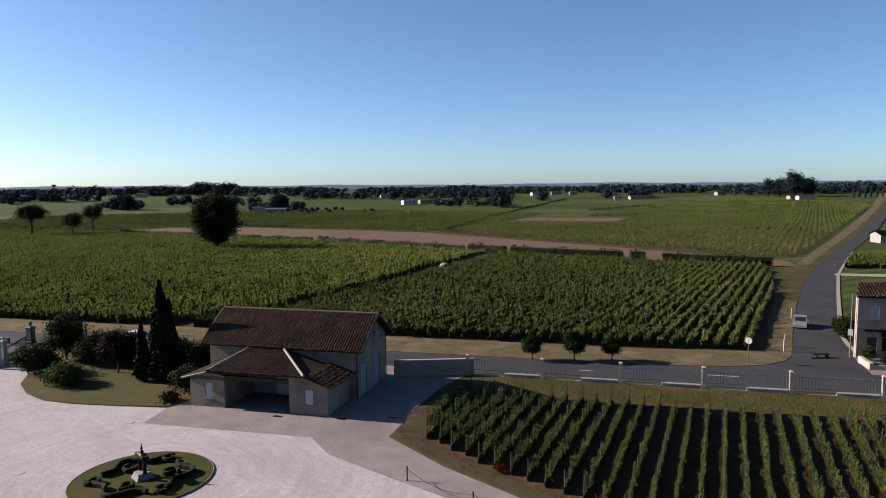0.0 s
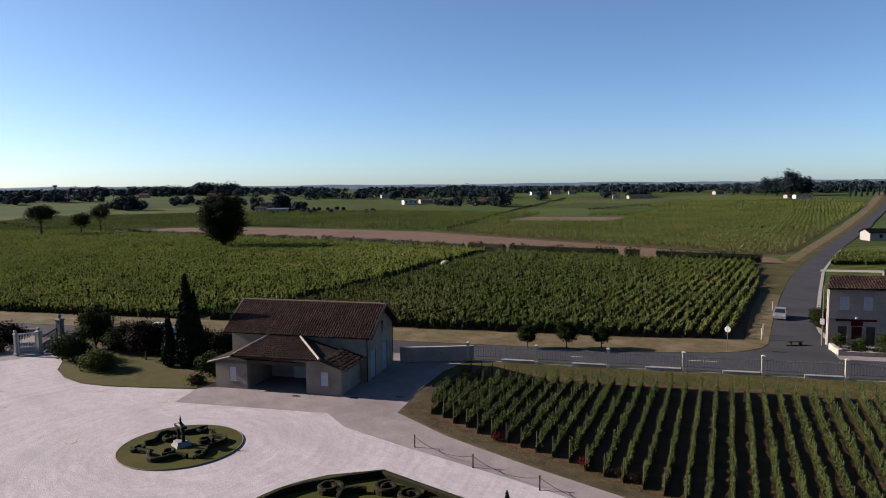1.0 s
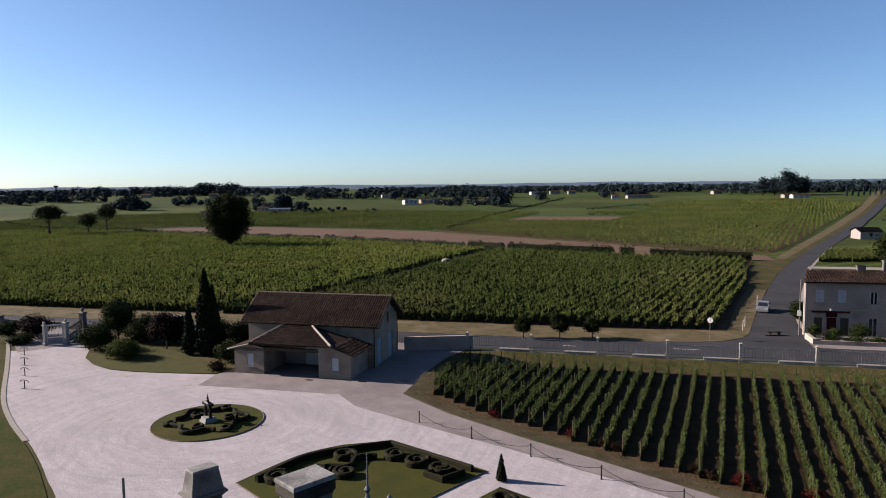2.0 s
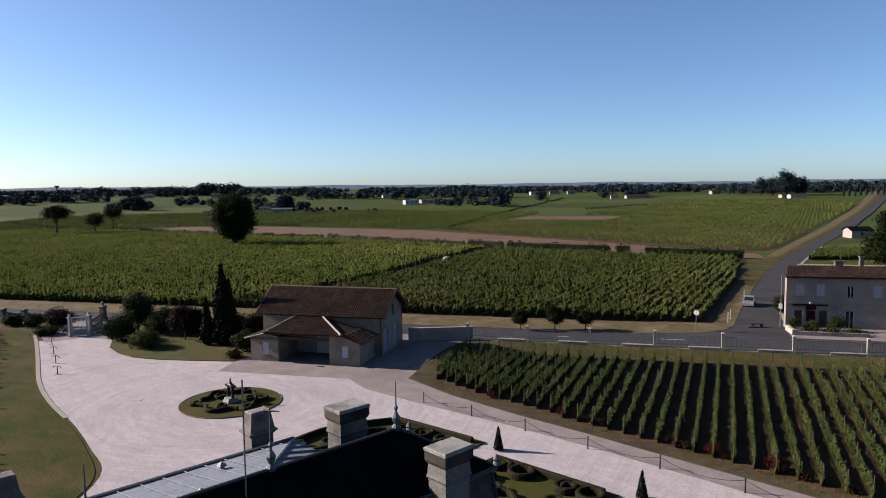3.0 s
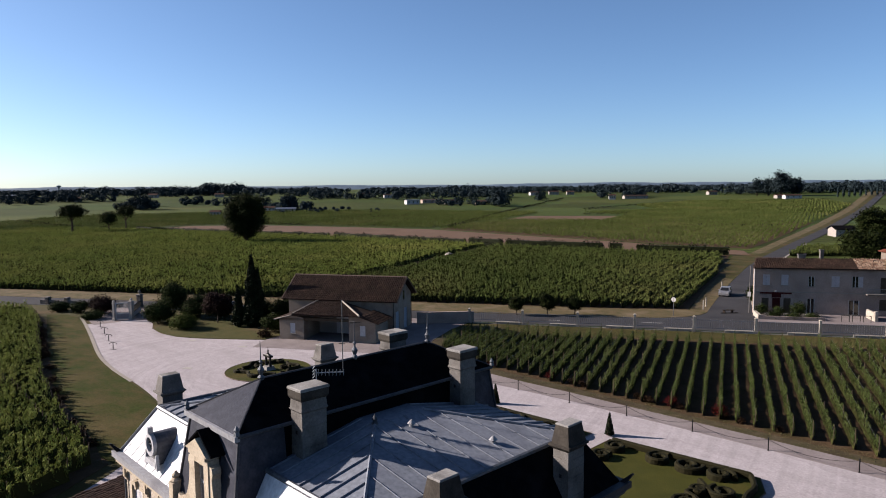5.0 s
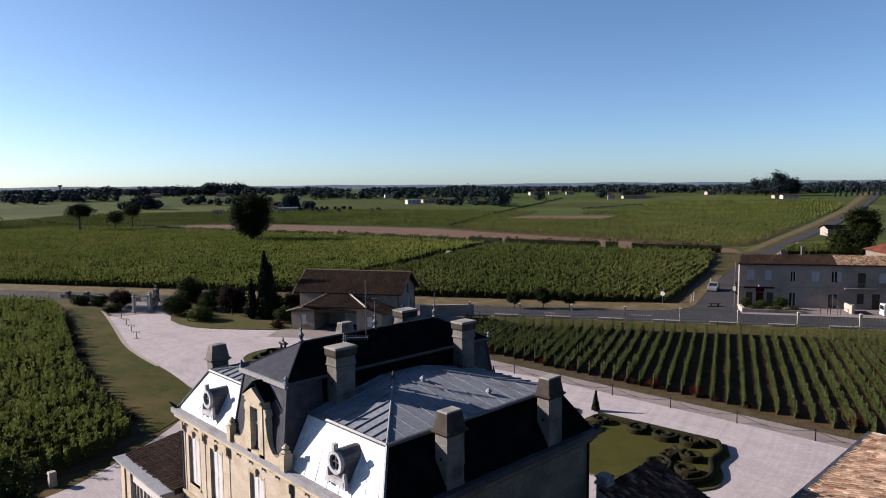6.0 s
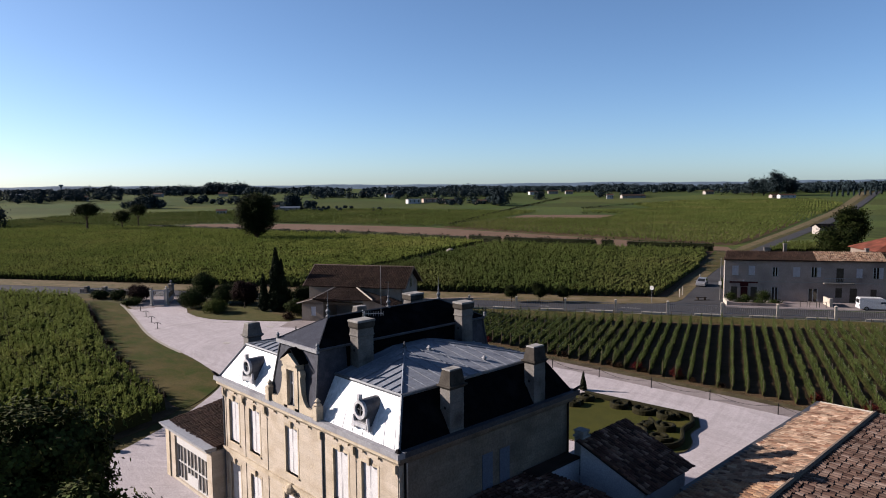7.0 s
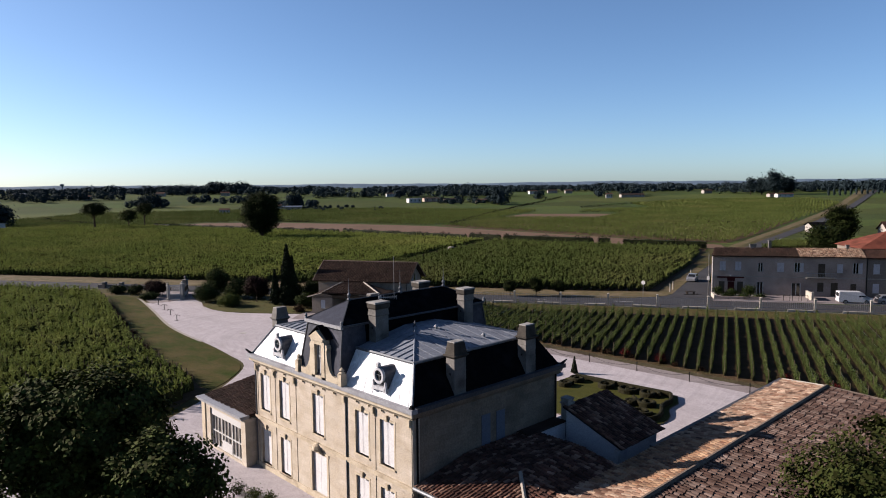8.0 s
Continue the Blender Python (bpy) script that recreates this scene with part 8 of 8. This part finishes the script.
lane_dir = math.degrees(math.atan2(-18.5, 5.6))
hatchback(frame_at(-32.7, 95.6, lane_dir, 0.03), SILVER, "silver hatchback parked at the lane edge")
hatchback(frame_at(-88.4, 27.2, ang, 0.03), CAR_WHITE, "white car on the road behind the shrubs")
pv_ = hw(21.2, -6.3)
VP = [(-2.5, 0.3), (2.5, 0.3), (2.5, 0.8), (2.3, 1.0), (1.75, 1.1), (1.05, 1.85), (0.8, 1.95), (-2.4, 1.97), (-2.5, 1.8)]
VG = [[((1.78, -0.75, 1.13), (1.78, 0.75, 1.13), (1.1, 0.68, 1.82), (1.1, -0.68, 1.82))], [((-2.52, 0.7, 1.15), (-2.52, -0.7, 1.15), (-2.52, -0.62, 1.75), (-2.52, 0.62, 1.75))],
      [((1.6, -0.93, 1.14), (1.05, -0.76, 1.75), (0.5, -0.76, 1.75), (0.4, -0.93, 1.14))[::-1], ((1.6, 0.93, 1.14), (1.05, 0.76, 1.75), (0.5, 0.76, 1.75), (0.4, 0.93, 1.14))]]
vehicle("van", "white panel van parked before the houses", "van", frame_at(pv_.x, pv_.y, 33.5, 0.06), 5.0, 1.92, VP, CAR_WHITE, VG, 0.34)
pv2 = hw(26.6, -6.0)
hatchback(frame_at(pv2.x, pv2.y, 33.5, 0.06), SILVER, "grey car parked before the houses")

# road sign seen from behind, low table on the junction, marker posts
sg = thing("road_sign", "round road sign on a pale post, seen from behind", "sign", frame_at(-29.7, 71.0, 5, 0.03))
part("post", Shape().beam((0, 0, 0), (0, 0, 2.85), 0.04, 8), STEEL, sg)
part("disc", Shape().beam((0, -0.02, 2.5), (0, 0.02, 2.5), 0.36, 20), WHITE, sg, "plain pale disc")
tb = thing("trestle", "low dark timber trestle on the road junction", "trestle", frame_at(-24.9, 79.1, 46, 0.03))
part("board", Shape().box(-0.9, -0.25, 0.42, 0.9, 0.25, 0.5), WOOD_DARK, tb)
for s in (-1, 1):
    part("leg", Shape().box(s * 0.6 - 0.06, -0.35, 0, s * 0.6 + 0.06, 0.35, 0.42), WOOD_DARK, tb)
part("stretcher", Shape().box(-1.3, -0.45, 0.02, 1.3, -0.3, 0.12), WOOD_DARK, tb)
for x, y in ((-28.9, 79.2), (-29.8, 82.0), (-35.7, 101.0)):
    mk = thing("marker_post", "short weathered wooden post beside the lane", "post", pose(x, y, 0.04), group="lane marker posts")
    part("shaft", Shape().beam((0, 0, 0), (0, 0, 1.5), 0.09, 6), FENCE_STONE, mk)
ribbon("pavement", LANE_R[2:26], [(x + 0.55, y + 0.2) for x, y in LANE_R[2:26]], 0.1, CURB, "pale kerb strip along the lane", "kerb")
# drive, plot and buildings behind the houses
sheet("drive", [(-46.8, 157.5), (-47.8, 161.5), (-10, 186), (-6, 181)], 0.05, CURB, "pale concrete drive behind the houses", "drive")
PLOT = [(-49, 172), (-56.5, 203), (-42, 206), (-36, 184)]
d_, lines = rows_in(PLOT, (0.55, 0.83), 2.0, 0.0, 1.0)
rgp = np.random.default_rng(8)
for p0, ln in lines:
    row = thing("vine_row", "short green vine row behind the roadside houses", "vines", pose(p0[0], p0[1], 0.04), group="vine rows behind the houses")
    part("foliage", quads_mesh("foliage", vine_leaves(rgp, (0, 0), d_, ln, 60, 0.4, width=0.4, high=1.5, z=0, shoot=0.4)[:, :3], VINE_LEAF_FAR, 3), VINE_LEAF_FAR, row)
    part("inner_growth", quads_mesh("inner_growth", vine_core(rgp, (0, 0), d_, ln, 0.3, 0.9, 0), VINE_CORE), VINE_CORE, row)


def simple_house(x, y, deg, w, d, eave, ridge, wall_mat, roof_mat, label, name="house", group="", z=0.0, openings=3, hip=0.0):
    """A far house: walls, pitched or hipped roof with overhang, a few dark openings."""
    h = thing(name, label, "house", pose(x, y, z, 0, 0, deg), group=group)
    part("wall", Shape().box(-w / 2, -d / 2, -1, w / 2, d / 2, eave), wall_mat, h)
    o = 0.5
    a, b, e = w / 2 + o, d / 2 + o, eave - 0.1
    r = a - hip
    if hip:
        part("roof", Shape().slab([(-a, b, e), (-a, -b, e), (-r, 0, ridge)], 0.15), roof_mat, h)
        part("roof", Shape().slab([(a, -b, e), (a, b, e), (r, 0, ridge)], 0.15), roof_mat, h)
    else:
        part("gable", Shape().add([(-w / 2, -d / 2, eave), (-w / 2, d / 2, eave), (-w / 2, 0, ridge - 0.15), (w / 2, -d / 2, eave), (w / 2, d / 2, eave), (w / 2, 0, ridge - 0.15)], [(0, 2, 1), (3, 4, 5), (0, 3, 5, 2), (1, 2, 5, 4)]), wall_mat, h)
    part("roof", Shape().slab([(-a, -b, e), (a, -b, e), (r, 0, ridge), (-r, 0, ridge)], 0.15), roof_mat, h)
    part("roof", Shape().slab([(a, b, e), (-a, b, e), (-r, 0, ridge), (r, 0, ridge)], 0.15), roof_mat, h)
    for i in range(openings):
        xx = -w / 2 + w * (i + 0.5) / openings
        part("window", Shape().box(xx - 0.5, -d / 2 - 0.03, eave * 0.35, xx + 0.5, -d / 2 + 0.02, eave * 0.75), DARK_GLASS, h)
    return h


simple_house(-62.0, 262.0, 40, 7.0, 7, 2.9, 4.1, RENDER_PALE, SLATE, "small white garage with dark roof beside the lane", openings=1)
simple_house(-5.5, 152.5, 36, 30, 14, 5.0, 8.6, HOUSE_WALL2, TILES_RED, "large hall with a bright red hipped tile roof", openings=6, hip=9.0)
simple_house(-25, 216, 40, 7, 6, 5.0, 7.5, RENDER_PALE, TILES_HOUSE, "pale house half hidden by trees")

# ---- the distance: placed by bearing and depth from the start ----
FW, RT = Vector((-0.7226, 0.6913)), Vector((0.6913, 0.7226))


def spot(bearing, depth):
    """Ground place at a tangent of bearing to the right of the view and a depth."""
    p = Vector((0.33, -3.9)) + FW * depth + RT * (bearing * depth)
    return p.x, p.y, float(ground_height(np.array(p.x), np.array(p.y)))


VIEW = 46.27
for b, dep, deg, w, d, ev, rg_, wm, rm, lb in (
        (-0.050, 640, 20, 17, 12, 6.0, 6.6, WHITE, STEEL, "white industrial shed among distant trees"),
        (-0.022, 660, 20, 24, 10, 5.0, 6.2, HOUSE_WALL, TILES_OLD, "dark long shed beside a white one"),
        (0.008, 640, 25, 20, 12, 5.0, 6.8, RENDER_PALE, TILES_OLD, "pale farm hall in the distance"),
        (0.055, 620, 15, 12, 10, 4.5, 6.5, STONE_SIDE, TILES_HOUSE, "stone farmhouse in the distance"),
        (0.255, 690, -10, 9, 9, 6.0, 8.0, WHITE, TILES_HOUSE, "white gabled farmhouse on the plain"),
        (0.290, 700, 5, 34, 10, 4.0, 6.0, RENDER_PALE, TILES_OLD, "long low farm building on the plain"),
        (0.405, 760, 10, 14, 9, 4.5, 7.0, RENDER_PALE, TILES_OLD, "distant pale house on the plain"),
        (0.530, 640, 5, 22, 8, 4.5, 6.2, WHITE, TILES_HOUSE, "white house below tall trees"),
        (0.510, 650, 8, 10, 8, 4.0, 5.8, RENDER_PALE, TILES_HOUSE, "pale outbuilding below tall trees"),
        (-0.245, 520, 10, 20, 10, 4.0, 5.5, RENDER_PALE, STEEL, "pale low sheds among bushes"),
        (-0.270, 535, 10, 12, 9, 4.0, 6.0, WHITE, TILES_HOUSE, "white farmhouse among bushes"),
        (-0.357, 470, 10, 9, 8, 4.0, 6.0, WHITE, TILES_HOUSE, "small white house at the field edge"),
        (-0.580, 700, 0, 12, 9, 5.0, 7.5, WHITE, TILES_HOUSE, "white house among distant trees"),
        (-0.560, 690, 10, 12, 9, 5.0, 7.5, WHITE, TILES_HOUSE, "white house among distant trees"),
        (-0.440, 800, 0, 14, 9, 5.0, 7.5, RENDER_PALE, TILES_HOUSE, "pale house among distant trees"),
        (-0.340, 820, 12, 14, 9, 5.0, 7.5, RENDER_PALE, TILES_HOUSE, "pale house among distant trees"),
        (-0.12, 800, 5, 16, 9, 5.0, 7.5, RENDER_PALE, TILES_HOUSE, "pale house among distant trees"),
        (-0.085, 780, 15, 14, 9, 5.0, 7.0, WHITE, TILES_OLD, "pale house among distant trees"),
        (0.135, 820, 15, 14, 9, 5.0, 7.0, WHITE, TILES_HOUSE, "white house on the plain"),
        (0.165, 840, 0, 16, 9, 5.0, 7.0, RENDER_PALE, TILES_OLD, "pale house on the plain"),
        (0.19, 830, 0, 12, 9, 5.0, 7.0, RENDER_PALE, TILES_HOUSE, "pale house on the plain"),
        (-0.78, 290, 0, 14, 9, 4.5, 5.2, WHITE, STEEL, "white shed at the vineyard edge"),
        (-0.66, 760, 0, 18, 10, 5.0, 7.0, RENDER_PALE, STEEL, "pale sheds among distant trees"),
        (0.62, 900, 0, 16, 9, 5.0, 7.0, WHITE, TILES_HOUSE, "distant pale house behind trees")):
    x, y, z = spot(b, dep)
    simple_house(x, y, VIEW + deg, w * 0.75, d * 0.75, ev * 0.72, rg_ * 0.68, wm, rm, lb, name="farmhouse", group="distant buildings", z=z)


def far_trees(name, label, specs, leaf, seed, per=70):
    """One mass of distant trees from (x, y, z, height, radius)."""
    rng = np.random.default_rng(seed)
    res = []
    for x, y, z, h, r in specs:
        n = int(per * rng.uniform(0.8, 1.2))
        d = rng.normal(size=(n, 3))
        d /= np.linalg.norm(d, axis=1)[:, None]
        q = d * (rng.uniform(0.55, 1.0, n) ** 0.5)[:, None]
        lump = 1 + 0.22 * np.sin(d[:, 0] * 4 + x) * np.cos(d[:, 2] * 3 + y)
        c = np.stack([x + q[:, 0] * r * lump, y + q[:, 1] * r * lump, z + h * 0.53 + q[:, 2] * h * 0.5 * lump], 1)
        res.append(leaf_quads(c, leaf * (0.6 + 0.4 * r / 6), rng, 0.15, 1.25, 0.0, d, False, 0.22))
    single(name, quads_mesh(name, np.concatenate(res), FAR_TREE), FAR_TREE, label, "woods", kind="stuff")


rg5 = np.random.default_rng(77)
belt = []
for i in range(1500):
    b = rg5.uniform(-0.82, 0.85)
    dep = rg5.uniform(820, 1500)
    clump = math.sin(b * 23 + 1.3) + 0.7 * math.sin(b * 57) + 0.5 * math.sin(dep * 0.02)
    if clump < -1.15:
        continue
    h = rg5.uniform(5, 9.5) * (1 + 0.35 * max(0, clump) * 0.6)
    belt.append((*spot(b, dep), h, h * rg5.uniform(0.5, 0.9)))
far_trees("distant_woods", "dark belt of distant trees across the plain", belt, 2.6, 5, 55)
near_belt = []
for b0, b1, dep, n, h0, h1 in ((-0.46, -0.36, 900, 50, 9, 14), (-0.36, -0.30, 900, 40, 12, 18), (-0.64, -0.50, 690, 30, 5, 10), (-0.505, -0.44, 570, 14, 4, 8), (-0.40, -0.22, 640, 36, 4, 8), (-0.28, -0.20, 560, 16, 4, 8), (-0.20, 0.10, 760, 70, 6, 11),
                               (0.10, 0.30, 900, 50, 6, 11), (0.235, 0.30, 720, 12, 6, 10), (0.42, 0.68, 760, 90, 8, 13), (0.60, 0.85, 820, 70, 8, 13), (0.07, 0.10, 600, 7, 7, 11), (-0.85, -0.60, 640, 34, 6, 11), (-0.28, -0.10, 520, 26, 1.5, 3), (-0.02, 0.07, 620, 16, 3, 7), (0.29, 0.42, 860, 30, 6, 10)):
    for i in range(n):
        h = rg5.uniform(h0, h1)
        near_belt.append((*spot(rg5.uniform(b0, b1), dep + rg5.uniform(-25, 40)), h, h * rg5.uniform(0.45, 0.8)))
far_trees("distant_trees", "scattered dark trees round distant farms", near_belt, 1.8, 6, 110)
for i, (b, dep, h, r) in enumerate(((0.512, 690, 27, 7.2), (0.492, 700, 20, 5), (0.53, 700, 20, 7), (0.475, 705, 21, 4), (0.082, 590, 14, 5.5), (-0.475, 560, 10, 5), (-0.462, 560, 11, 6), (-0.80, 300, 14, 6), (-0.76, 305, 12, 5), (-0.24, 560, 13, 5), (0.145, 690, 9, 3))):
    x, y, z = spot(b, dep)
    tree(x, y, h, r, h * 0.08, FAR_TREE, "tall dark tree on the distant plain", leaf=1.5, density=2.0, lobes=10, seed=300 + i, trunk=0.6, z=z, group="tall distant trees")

# low wooded hills on the skyline
hv, hf = [], []
N = 160
for j, (dist, base) in enumerate(((2900, 0), (3100, 27), (3600, 33), (4400, 36))):
    for i in range(N + 1):
        b = -1.0 + 2.0 * i / N
        p = Vector((0.33, -3.9)) + (FW + RT * b).normalized() * dist
        n_ = 2.2 * math.sin(i * 0.21) + 1.4 * math.sin(i * 0.57 + 1) + 0.7 * math.sin(i * 1.9)
        hv.append((p.x, p.y, base + (n_ if base else 0) + 3 * (b > -0.2) * min(1, (b + 0.2) * 2) * (j > 0)))
for j in range(3):
    for i in range(N):
        a = j * (N + 1) + i
        hf.append((a, a + 1, a + N + 2, a + N + 1))
single("backdrop_hills", Shape().add(hv, hf), HILL, "low wooded hills on the horizon, haze put into their blue", "hills", kind="structure")

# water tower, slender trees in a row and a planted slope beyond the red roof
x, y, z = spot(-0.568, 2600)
wt = thing("water_tower", "concrete water tower on the skyline, haze put into its colour", "tower", pose(x, y, z))
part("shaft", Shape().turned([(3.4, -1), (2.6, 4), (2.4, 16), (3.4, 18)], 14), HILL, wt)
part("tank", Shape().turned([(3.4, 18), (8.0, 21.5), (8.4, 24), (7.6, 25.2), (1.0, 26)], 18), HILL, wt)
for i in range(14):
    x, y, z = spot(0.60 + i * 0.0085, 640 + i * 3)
    pt = thing("poplar", "slender dark tree in a row on the plain", "tree", pose(x, y, z), group="row of slender trees")
    rg = np.random.default_rng(500 + i)
    h_ = rg.uniform(8.5, 10.5)
    zz = rg.uniform(0.08, 1, 160)
    aa = rg.uniform(0, 6.283, 160)
    rr = 1.25 * np.sin(np.pi * zz ** 0.8) ** 0.7 * np.sqrt(rg.uniform(0.3, 1, 160))
    out_ = np.stack([np.cos(aa), np.sin(aa), 0.2 * np.ones(160)], 1)
    part("trunk", Shape().beam((0, 0, -0.2), (0, 0, h_ * 0.7), 0.25, 6, 0.1), BARK, pt)
    part("foliage", quads_mesh("foliage", leaf_quads(np.stack([rr * np.cos(aa), rr * np.sin(aa), zz * h_], 1), 1.1, rg, 0.1, 1.25, 0.0, out_, False, 0.3), FAR_TREE), FAR_TREE, pt)
